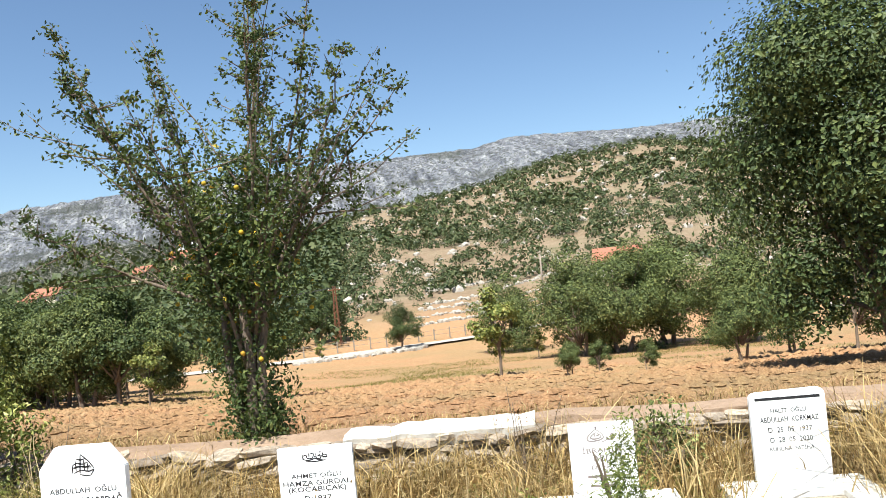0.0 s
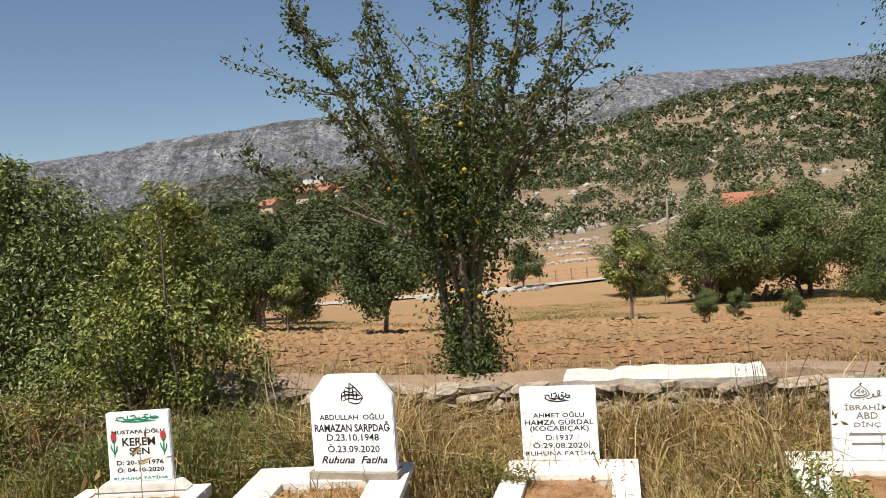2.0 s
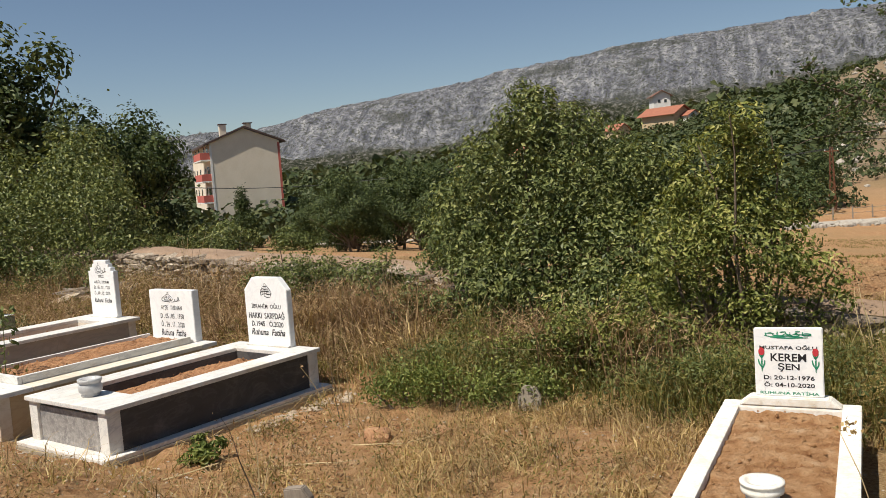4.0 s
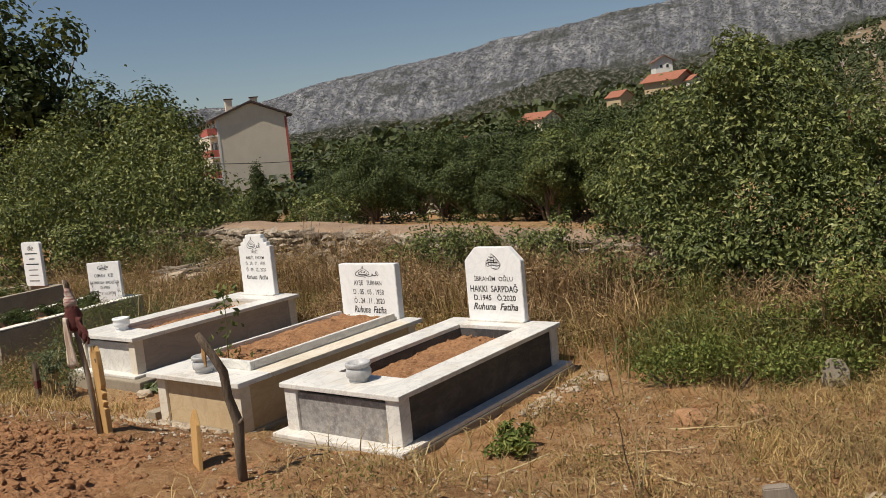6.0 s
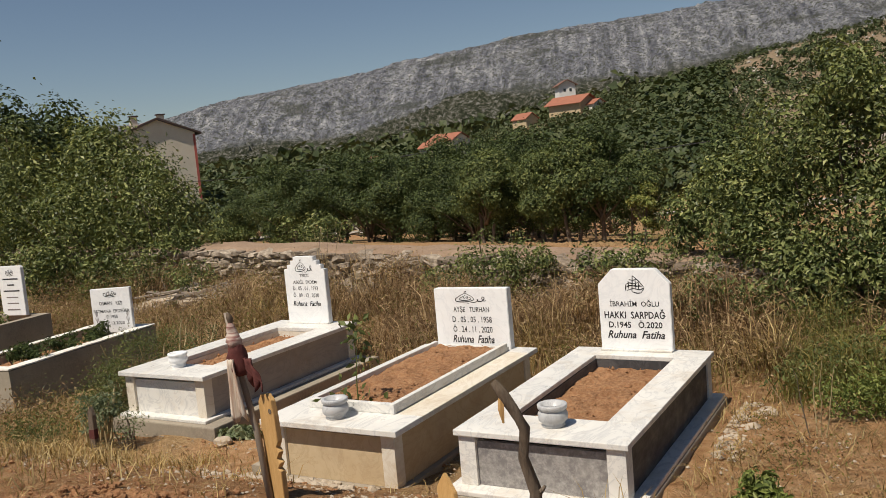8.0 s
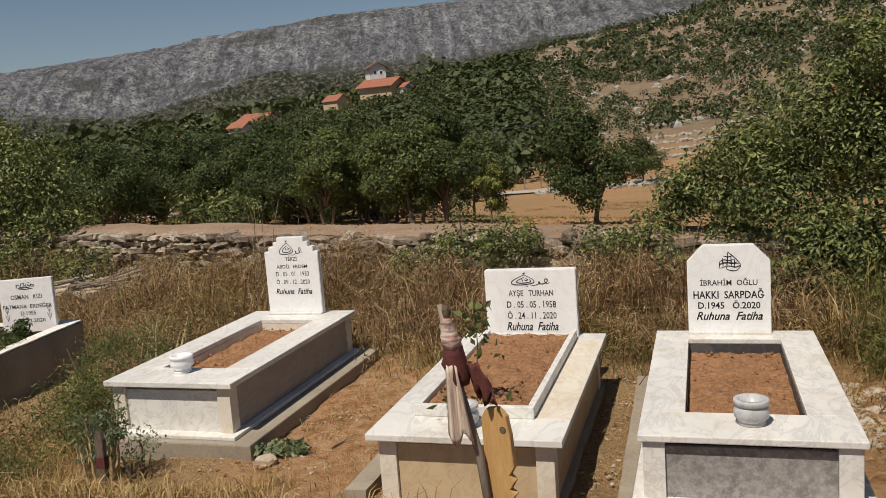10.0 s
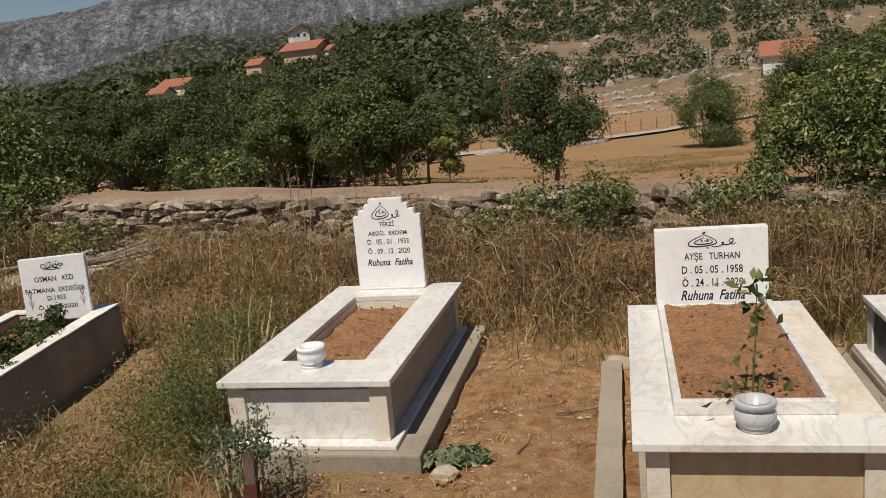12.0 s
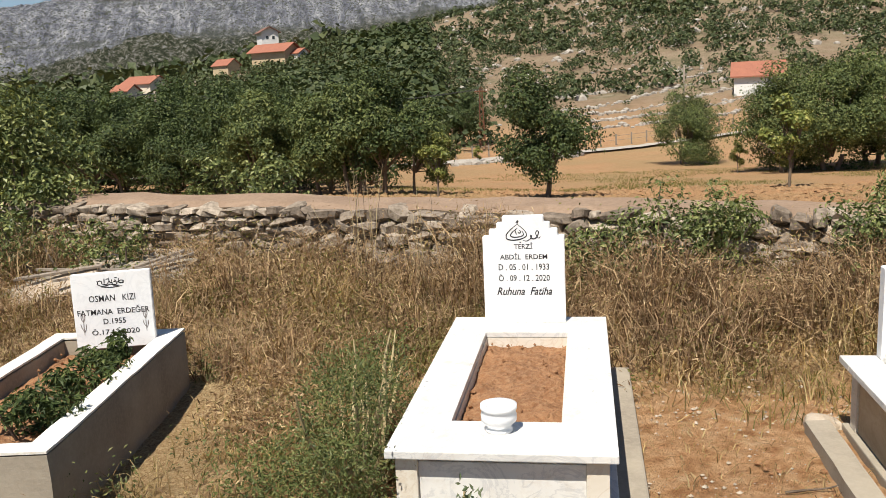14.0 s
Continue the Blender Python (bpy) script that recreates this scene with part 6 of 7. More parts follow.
    make("half_green_grass", x, y, 9, .24, .0028, .5, .05, STRAW_GREEN, "greenish grass among the straw")
    # flattened straw and sparse tufts on the bare soil
    x, y = scatter(9500, 3.9, 9.4, -2.4, 1.8, lambda x, y: np.clip(patch(x, y, 1.6, 12) * 1.3 - .2, 0, 1) * (.3 + .7 * (x > 5.5)))
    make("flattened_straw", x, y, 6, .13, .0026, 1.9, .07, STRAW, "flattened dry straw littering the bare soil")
    x, y = scatter(1400, -6, -.55, -1.6, 2.0, lambda x, y: np.clip(patch(x, y, 1.2, 15) + .2, 0, 1))
    make("dry_grass", x, y, 13, .05 + .12 * patch(x, y, 1, 1), .003, 1.5, .07, STRAW, "dry grass between the concrete graves")
    x, y = scatter(800, -6, -.5, -1.6, 2.0, lambda x, y: np.clip(patch(x, y, 1.2, 17) * 1.3, 0, 1))
    make("half_green_grass", x, y, 12, .1, .0024, 1.3, .07, STRAW_GREEN, "half-green grass between the concrete graves")
    x, y = scatter(1400, -4, 2.2, -2.4, -.35, lambda x, y: np.clip(patch(x, y, 1.4, 19), 0, 1) * (x < 1.0) + .12)
    make("dry_grass", x, y, 10, .06 + .12 * patch(x, y, 1, 1), .003, 1.3, .06, STRAW, "dry grass on the bank before the graves")
    x, y = scatter(900, .6, 3.2, -.8, 2.0, lambda x, y: np.full(len(x), .5))
    make("flattened_straw", x, y, 4, .07, .0024, 1.9, .06, STRAW, "thin straw scattered over the trodden soil")
    x, y = rng.uniform(-.2, .2, 130), rng.uniform(.24, 1.62, 130)
    a = radians(9)
    v, f = blades(rng, np.stack([8.93 + x * math.cos(a) - y * math.sin(a), -.62 + x * math.sin(a) + y * math.cos(a), np.full(130, .51)], 1).repeat(5, 0) + rng.normal(size=(650, 3)) * [.02, .02, 0], .11, .0028, 1.6)
    tagged(arrays("bed_straw", v, f, STRAW), "dry straw overgrowing the bed of a kerbed grave", "grass", kind="stuff")
    x, y = scatter(900, 4.1, 8, -2.0, 1.5, lambda x, y: np.clip(patch(x, y, 1.5, 71) * 1.7 - .45, 0, 1))
    c = np.stack([x, y, terrain(x, y)], 1)
    d = rng.normal(size=(len(c), 26, 3)) * [.06, .06, 0]
    d[:, :, 2] = rng.uniform(.0, .13, (len(c), 26))
    pts = (c[:, None] + d).reshape(-1, 3)
    half = np.repeat(rng.uniform(0, 1, len(c)) < .6, 26)
    tagged(arrays("withered_weeds", *leaves(rng, pts[half], .024, .3, .35), STRAW_BROWN), "low withered weeds on the trodden soil", "weeds", kind="stuff")
    tagged(arrays("green_weeds", *leaves(rng, pts[~half], .022, .3, .4), STRAW_GREEN), "low half-green weeds on the trodden soil", "weeds", kind="stuff")
    x, y = scatter(1500, 4.3, 8.4, 1.35, 2.75, lambda x, y: np.clip(patch(x, y, 1.1, 93) * 1.5 - .1, 0, 1) * np.clip((y - 1.2) / .6, .25, 1))
    make("weed_thicket", x, y, 9, .16 + .5 * patch(x, y, 1.0, 94) * np.clip((y - .9), .3, 1.2), .0036, .8, .07, STRAW_GREEN, "rank half-green weeds before the tall shrubs", "weeds")
    c = np.stack([x, y, terrain(x, y)], 1)
    k = .12 + .42 * patch(x, y, 1.0, 94)
    d = rng.normal(size=(len(c), 24, 3)) * [.08, .08, 0]
    d[:, :, 2] = rng.uniform(.1, 1, (len(c), 24)) * k[:, None]
    tagged(arrays("weed_leaves", *leaves(rng, (c[:, None] + d).reshape(-1, 3), .034, .3, .4), LEAF_WEED), "small leaves of the rank weeds", "weeds", kind="stuff")
    # field margin
    x = rng.uniform(5.5, 20, 2600)
    y = wall_y(x) + .45 + 1.5 * rng.uniform(0, 1, 2600) ** 1.6
    base = np.stack([x, y, np.maximum(terrain(x, y), np.where(y - wall_y(x) < .6, .62, -9))], 1).repeat(6, 0)
    base[:, :2] += rng.normal(size=(len(base), 2)) * .06
    v, f = blades(rng, base, .16, .003, 1.1)
    tagged(arrays("margin_straw", v, f, STRAW), "dry straw on the field margin behind the wall", "grass", kind="stuff")
    x = rng.uniform(-16, 26, 2600)
    y = wall_y(x) + rng.uniform(.9, 2.2, 2600) ** 2 * .75 + .4
    make("field_stubble", x, y, 4, .09, .003, .9, .06, STRAW, "short dry stubble along the field margin")
    x, y = rng.uniform(-12, 26, 5200), rng.uniform(36, 66, 5200)
    ok = patch(x, y, .12, 77) + .35 * patch(x, y, .5, 78) > .72
    x, y = x[ok], y[ok]
    make("field_grass", x, y, 8, .13, .012, .9, .35, STRAW_GREEN, "rough greenish grass at the far edge of the field")


def wild_oats(x, y, h, n, seed, label):
    rng = np.random.default_rng(seed)
    root = thing("wild_oats", pose(x, y, float(terrain(x, y))), label, "grass")
    for _ in range(n):
        e = np.array([rng.normal() * .18, rng.normal() * .14, h * rng.uniform(.7, 1.1)])
        p = bent(rng, (e[0] * .4, e[1] * .4, -.02), e, 8, .05)
        st = arrays("stalk", *tube_arrays(p, np.linspace(.0022, .0008, 8), 4), STEM, root)
        k = p[4:].repeat(3, 0) + rng.normal(size=(12, 3)) * [.03, .03, .02]
        tagged(arrays("ear", *leaves(rng, k, .03, -.5, .3), STRAW, st), kind="stuff")


def dry_umbel(x, y, top, heads, seed, label, r=.003):
    rng = np.random.default_rng(seed)
    z = float(terrain(x, y))
    root = thing("dry_weed", pose(x, y, z), label, "weed", "dry tall weeds")
    p = bent(rng, (0, 0, -.02), (heads[0][0] * .3, heads[0][1] * .3, top * .7), 8, .02)
    arrays("stem", *tube_arrays(p, np.linspace(r, r * .7, 8), 6), STEM, root, smooth=True)
    for hx, hy, hz in heads:
        k = 4 + int(rng.integers(3))
        b = bent(rng, p[k], (hx, hy, hz), 6, .04)
        br = arrays("branch", *tube_arrays(b, np.linspace(r * .7, r * .35, 6), 5), STEM, root, smooth=True)
        c = np.array([hx, hy, hz]) + rng.normal(size=(26, 3)) * [.014, .014, .007]
        tagged(arrays("seed_head", *leaves(rng, c, .012, .3, .8), STRAW, br), kind="stuff")


def tall_thistle():
    """Pale dry branched stalk close to the path."""
    x, y = 9.752, -2.673
    z = float(terrain(x, y))
    root = thing("dry_thistle", pose(x, y, z), "pale dry branched weed stalk standing beside the path", "weed")
    rng = np.random.default_rng(5)
    up = 1.85 - z
    st = [(.0, 0, 0), (.0, 0, .7), (.004, 0, up - .12), (.003, 0, up), (-.008, 0, up + .05), (-.014, 0, up + .12), (-.02, 0, up + .2)]
    arrays("stem", *tube_arrays(st, [.0024, .0021, .0017, .0014, .0011, .0009, .0005], 6), STEM, root, smooth=True)
    br = [((.002, 0, up - .03), (-.03, .01, up + .05), (-.066, .02, up + .1)), ((-.005, 0, up + .07), (-.04, 0, up + .095), (-.075, 0, up + .135)), ((.004, 0, up - .03), (.012, -.01, up + .05), (.025, -.01, up + .14)),
          ((.004, 0, up - .07), (.025, .01, up - .02), (.04, .01, up + .045)), ((0, 0, up + .03), (.012, .02, up + .04), (.035, .03, up + .085)), ((.004, 0, up - .1), (-.03, .0, up - .06), (-.06, .0, up - .0))]
    for b in br:
        o = arrays("branch", *tube_arrays(b, [.0009, .0008, .0005], 5), STEM, root, smooth=True)
        b = np.array(b)
        for k in (.45, .8):
            arrays("bud", *leaves(rng, np.array([b[0] + (b[2] - b[0]) * k + [0, 0, .004]] * 5) + rng.normal(size=(5, 3)) * .0015, .008, .8, .35), LEAF_WEED, o)
        arrays("bud", *leaves(rng, np.array([b[-1]] * 7) + rng.normal(size=(7, 3)) * .0015, .006, .3, .4), STRAW, o)


earth_heap()
orchard()
right_oak()
wild_pear()
shrubs()
hillside()
grass()
wild_oats(10.75, -.35, .85, 9, 3, "pale ripe wild oats standing over the dry grass")
wild_oats(11.3, -.9, .8, 7, 4, "pale ripe wild oats standing over the dry grass")
wild_oats(10.2, .6, .6, 7, 6, "pale ripe wild oats standing over the dry grass")
wild_oats(9.2, -1.5, .95, 9, 21, "pale ripe wild oats standing beside the path")
wild_oats(9.0, -1.2, .8, 7, 22, "pale ripe wild oats standing beside the path")
tall_thistle()
dry_umbel(8.85, -1.95, 1.2, [(.0, 0, 1.18), (-.1, .05, 1.14), (.1, -.05, 1.1), (-.2, .0, 1.2)], 12, "dry weed with pale flat seed heads near the path")
dry_umbel(8.55, -1.7, 1.0, [(.0, 0, .95), (-.12, .05, .9), (.1, .05, .86)], 13, "dry weed with pale flat seed heads near the path")
dry_umbel(9.1, -1.75, .8, [(.0, 0, .72), (-.1, .05, .7), (.12, .05, .66)], 14, "dry weed with pale flat seed heads near the path")


# ---------------- stakes, branches, small things ----------------
def stakes():
    # rag-wrapped pole
    z = float(terrain(2.42, -1.62))
    t = thing("rag_pole", pose(2.4, -1.62, z), "slanting stick wrapped in maroon and cream rags", "pole")
    rng = np.random.default_rng(3)
    arrays("stick", *tube_arrays([(.1, .0, -.1), (.05, 0, .35), (-.02, 0, .66), (-.06, 0, .9)], [.016, .016, .014, .01], 7), WOOD_OLD, t, smooth=True)
    for name, prof, mat, lab in (("wrapped_rag", [(.012, .6), (.036, .61), (.047, .64), (.04, .665), (.047, .69), (.04, .72), (.034, .745), (.02, .755)], CLOTH_RED, "maroon rag wound round the stick"),
                                 ("cream_binding", [(.02, .735), (.036, .742), (.032, .755), (.035, .768), (.029, .78), (.031, .795), (.024, .81), (.025, .825), (.018, .84), (.012, .86)], CLOTH_BAND, "cream and maroon banded rag near the top"),
                                 ("top_knot", [(.008, .85), (.014, .862), (.015, .88), (.008, .9)], BARK, "dark knotted tip")):
        bm = lathe(prof, 16)
        for v in bm.verts:
            v.co += noise.noise_vector(v.co * 18) * .013 + noise.noise_vector(v.co * 60) * .004
            v.co.x += .07 - v.co.z * .13
        part(name, bm, mat, t, lab, True)
    v, f = [], []
    for j in range(12):
        for i in range(9):
            k = j / 11
            w = .04 + .03 * k
            a = (i / 8 - .5) * 2
            v.append((a * w * .6 - .02 + .02 * k, -.042 + .016 * math.sin(a * 5 + k * 2) - .006 * k, .69 - .27 * k + .03 * math.sin(a * 4) * k))
    f = [(j * 9 + i, j * 9 + i + 1, (j + 1) * 9 + i + 1, (j + 1) * 9 + i) for j in range(11) for i in range(8)]
    ob = arrays("hanging_cloth", v, f, CLOTH_STRIPE, t, "cream striped cloth hanging down", True)
    ob.modifiers.new("thickness", 'SOLIDIFY').thickness = .004
    v = [((i / 6 - .5) * (.05 + .02 * j / 7) + .05 + .05 * j / 7, -.01 + .014 * math.sin(i * 1.7 + j), .69 - .14 * j / 7 + .02 * math.sin(i * 2) * j / 7) for j in range(8) for i in range(7)]
    f = [(j * 7 + i, j * 7 + i + 1, (j + 1) * 7 + i + 1, (j + 1) * 7 + i) for j in range(7) for i in range(6)]
    ob = arrays("hanging_rag", v, f, CLOTH_RED, t, "maroon rag end hanging down", True)
    ob.modifiers.new("thickness", 'SOLIDIFY').thickness = .004
    # carved wooden grave board
    t = thing("grave_board", pose(2.53, -1.6, z, 0, -2, -14), "fresh wooden grave board with a notched edge", "board")
    o = [(-.055, -.15), (.055, -.15), (.055, .16), (.035, .17), (.06, .2), (.036, .215), (.06, .25), (.04, .27), (.06, .3), (.055, .42), (.045, .49), (.015, .52), (-.03, .515), (-.055, .48)]
    part("board", prism(o, -.014, .014, .002), WOOD_NEW, t)
    bm = bmesh.new()
    bmesh.ops.create_circle(bm, cap_ends=True, segments=12, radius=.013)
    for v in bm.verts:
        v.co = Vector((.03 + v.co.x, -.0155, .44 + v.co.y))
    part("knot", bm, BARK, t, "dark wood knot")
    # small leaning plank
    z = float(terrain(3.6, -1.8))
    t = thing("grave_board", pose(3.56, -1.78, z, -8, -16, -20), "short split wooden board leaning in the soil", "board")
    part("board", prism([(-.055, -.12), (.045, -.12), (.05, .2), (.0, .28), (-.055, .23)], -.01, .01, .002), WOOD_NEW, t)
    # crooked branch
    z = float(terrain(3.9, -1.8))
    t = thing("crooked_branch", pose(3.9, -1.8, z), "bent dead branch stuck upright in the soil", "branch")
    p = [(0, 0, -.15), (.005, .0, .12), (.035, -.03, .27), (.0, -.06, .4), (.03, -.14, .52), (.0, -.2, .6), (-.03, -.24, .66), (-.055, -.26, .7)]
    p = [(a, b * .4, c) for a, b, c in p]
    arrays("limb", *tube_arrays(p, [.024, .022, .025, .02, .021, .02, .021, .014], 8), BARK, t, smooth=True)
    arrays("stub", *tube_arrays([(.03, -.012, .27), (.06, -.02, .28), (.075, -.02, .3)], [.012, .01, .006], 6), BARK, t, smooth=True)
    arrays("split_end", *tube_arrays([(-.03, -.095, .66), (-.035, -.1, .6), (-.03, -.1, .55)], [.012, .012, .004], 5), WOOD_NEW, t)
    # red-topped stake
    z = float(terrain(-.05, -.62))
    t = thing("wooden_stake", pose(-.03, -.62, z, 0, 2, 0), "short weathered stake with a smear of red paint", "stake")
    part("stake", prism([(-.028, -.12), (.028, -.12), (.026, .3), (.0, .36), (-.026, .33)], -.016, .016, .003), BARK, t)
    part("paint_smear", prism([(-.0285, .13), (.0285, .13), (.0285, .2), (-.0285, .19)], -.0175, .0175, 0), CLOTH_RED, t, "dull red paint")
    # worn markers in front of the shrubs
    z = float(terrain(5.78, 1.41))
    t = thing("marker_slab", pose(5.78, 1.41, z, -5, 0, 15), "small rounded grey stone marker in the weeds", "marker")
    part("slab", prism([(-.075, -.1), (.075, -.1), (.085, .1), (.05, .17), (-.04, .18), (-.085, .1)], -.02, .02, .008), CONCRETE, t)
    z = float(terrain(6.11, -1.12))
    t = thing("wooden_marker", pose(6.11, -1.12, z, 0, 0, 20), "old split wooden marker post in dry soil", "marker")
    part("post", prism([(-.06, -.12), (.05, -.12), (.055, .25), (.02, .3), (-.07, .29)], -.025, .025, .005), WOOD_OLD, t)
    # sapling on the grave
    t = thing("sapling", pose(2.1, -.33, .52), "thin green sapling planted in the grave soil", "plant")
    rng = np.random.default_rng(8)
    p = bent(rng, (0, 0, -.03), (.03, .01, .5), 8, .03)
    arrays("stem", *tube_arrays(p, np.linspace(.005, .002, 8), 5), LEAF_WEED, t, smooth=True)
    pts = np.concatenate([p[k] + rng.normal(size=(7, 3)) * [.05, .05, .025] for k in (3, 4, 5, 6, 6, 7, 7, 7)] + [np.array([0, 0, .05]) + rng.normal(size=(16, 3)) * [.08, .06, .02]])
    arrays("leaves", *leaves(rng, pts, .055, .6, .55), LEAF_OAK, t)


def rubble():
    rng = np.random.default_rng(17)
    spots = [(1.55, 1.35, .09, "pale rough stone lying on the trodden soil"), (5.15, .5, .1, "reddish flat stone lying on bare soil"), (5.5, .75, .07, "reddish flat stone lying on bare soil"), (.72, -.12, .07, "small stone beside the plinth corner"), (6.6, -.7, .07, "whitish stone in the dry grass"), (4.25, 1.2, .06, "broken rubble stone by the grave foot"), (4.2, .9, .05, "broken rubble stone by the grave foot"), (6.3, -.3, .06, "whitish stone in the dry grass")]
    for x, y, r, lab in spots:
        bm = bmesh.new()
        bmesh.ops.create_icosphere(bm, subdivisions=2, radius=r)
        o = Vector(rng.uniform(-20, 20, 3))
        for v in bm.verts:
            v.co += noise.noise_vector(v.co * (1.6 / r) * .6 + o) * r * .45
            v.co.z *= .55
        ob = part("stone", bm, CLOD if "reddish" in lab else PEBBLE, None, lab)
        ob.location = (x, y, float(terrain(x, y)) + r * .18)
        tagged(ob, lab, "stone", "loose stones")
    # broken slabs behind the concrete grave
    for k in range(9):
        x, y = -4.4 + rng.uniform(-.5, .8), 4.4 + rng.uniform(-.35, .6)
        t = thing("broken_slab", pose(x, y, float(terrain(x, y)) + .1 + .06 * (k % 3), 14 + rng.normal() * 9, rng.normal() * 9, 20 + rng.normal() * 25), "broken grey roof slab tossed on a rubble pile", "slab", "rubble slabs")
        part("slab", box(-.42, .42, -.2, .2, -.03, .03, 0, .02), PEBBLE if k % 2 else CONCRETE, t)
    for k in range(5):
        x, y = -4.2 + rng.uniform(-.4, .6), 4.2 + rng.uniform(-.2, .4)
        t = thing("broken_lath", pose(x, y, float(terrain(x, y)) + .3, rng.normal() * 5, rng.normal() * 8 - 8, 20 + rng.normal() * 12), "weathered wooden lath lying on the rubble", "lath", "rubble laths")
        part("lath", box(-.45, .45, -.025, .025, -.012, .012, .003), WOOD_OLD, t)
    # gravel strip along the dark grave
    ico = bmesh.new()
    bmesh.ops.create_icosphere(ico, subdivisions=1, radius=1)
    iv = np.array([q.co for q in ico.verts])
    fi = [tuple(q.index for q in g.verts) for g in ico.faces]
    ico.free()
    cl = []
    for _ in range(300):
        x, y = 4.06 + abs(rng.normal()) * .08, rng.uniform(.3, 1.4)
        k = .005 + .02 * rng.uniform() ** 2
        cl.append((iv * rng.uniform(.6, 1.4, iv.shape) * [k, k, k * .7] + [x, y, float(terrain(x, y)) + k * .3], fi))
    for _ in range(160):
        x, y = 1.9 + rng.normal() * .25, -.8 + rng.normal() * .06
        k = rng.uniform(.008, .03)
        cl.append((iv * rng.uniform(.6, 1.4, iv.shape) * [k * 1.3, k, k * .7] + [x, y, float(terrain(x, y)) + k * .3], fi))
    tagged(arrays("mortar_rubble", *joined(cl), PEBBLE), "pale mortar crumbs spilled along the grave foot", "rubble", kind="stuff")
    # crumpled dark weeds and sticks on the soil
    for x, y, r, ln in ((4.9, -.2, 25, .5), (5.3, -.35, -20, .4), (4.6, -.75, 60, .35), (3.95, -1.5, 35, .16), (1.2, .6, 10, .25), (1.05, .1, 70, .15), (5.1, .3, 15, .6)):
        z = float(terrain(x, y)) + .012
        a = radians(r)
        t = thing("fallen_twig", pose(x, y, z), "thin dead twig lying on the soil", "twig", "fallen twigs")
        arrays("twig", *tube_arrays(bent(rng, (0, 0, 0), (ln * math.cos(a), ln * math.sin(a), .02), 6, .06), np.linspace(.007, .003, 6), 5), STEM if ln > .3 else BARK, t)
    shrub("fallen_leaves", 88, .74, .03, [(0, 0, .02, .17, .1, .03), (.1, .03, .02, .12, .08, .03)], LEAF_GREY, .07, "withered grey-green leaf clump lying on soil", 3, 3, "plant", .7)


def bare_bush(x, y, h, n, seed, label):
    rng = np.random.default_rng(seed)
    t = thing("bare_weed", pose(x, y, float(terrain(x, y))), label, "weed", "bare dry weeds")
    for _ in range(n):
        e = np.array([rng.normal() * .16, rng.normal() * .1, h * rng.uniform(.6, 1.1)])
        p = bent(rng, (e[0] * .3, 0, -.03), e, 7, .05)
        br = arrays("stem", *tube_arrays(p, np.linspace(.005, .0015, 7), 4), STEM if rng.uniform() < .65 else BARK, t)
        k = p[3:].repeat(4, 0) + rng.normal(size=(16, 3)) * .03
        tagged(arrays("seed_head", *leaves(rng, k, .02, .3, .4), STRAW_BROWN, br), kind="stuff")


stakes()
rubble()
bare_bush(-1.6, 4.3, 1.05, 14, 1, "bare dry weed stalks before the stone wall")
bare_bush(-1.1, 4.35, .9, 10, 2, "bare dry weed stalks before the stone wall")
bare_bush(3.0, 3.2, .8, 9, 3, "bare dry weed stalks before the stone wall")
bare_bush(-5.2, 4.6, .9, 10, 4, "bare dry weed stalks before the stone wall")
bare_bush(7.9, 2.3, .8, 9, 5, "dry weed stalks behind the small grave")
bare_bush(10.9, 2.4, .75, 10, 6, "dry weed stalks against the plastered wall cap")
bare_bush(5.35, -.7, .5, 3, 7, "dry weed stalks on bare soil")
bare_bush(4.6, .8, .5, 5, 8, "dry weed stalks on bare soil")


# ---------------- village ----------------
def gable_house(name, x, y, turn, w, d, h, rise, wall, roof, label, z=None, over=.5, windows=()):
    z = float(terrain(x, y)) - .4 if z is None else z
    t = thing(name, pose(x, y, z, 0, 0, turn), label, "house")
    part("wall", prism([(-w / 2, -1.5), (w / 2, -1.5), (w / 2, h), (0, h + rise), (-w / 2, h)], -d / 2, d / 2, 0), wall, t)
    k = rise / (w / 2)
    for s in (-1, 1):
        o = [(0, h + rise + .06), (s * (w / 2 + over), h - over * k + .06), (s * (w / 2 + over), h - over * k + .24), (0, h + rise + .28)]
        part("roof", prism(o, -d / 2 - over, d / 2 + over, 0), roof, t)
    for wx, wz in windows:
        f = part("window", box(wx - .55, wx + .55, -d / 2 - .05, -d / 2 + .1, wz, wz + 1.3, .02), PLASTER_W, t)
        part("pane", box(wx - .45, wx + .45, -d / 2 - .07, -d / 2 - .052, wz + .1, wz + 1.2, 0), GLASS, f)
    return t


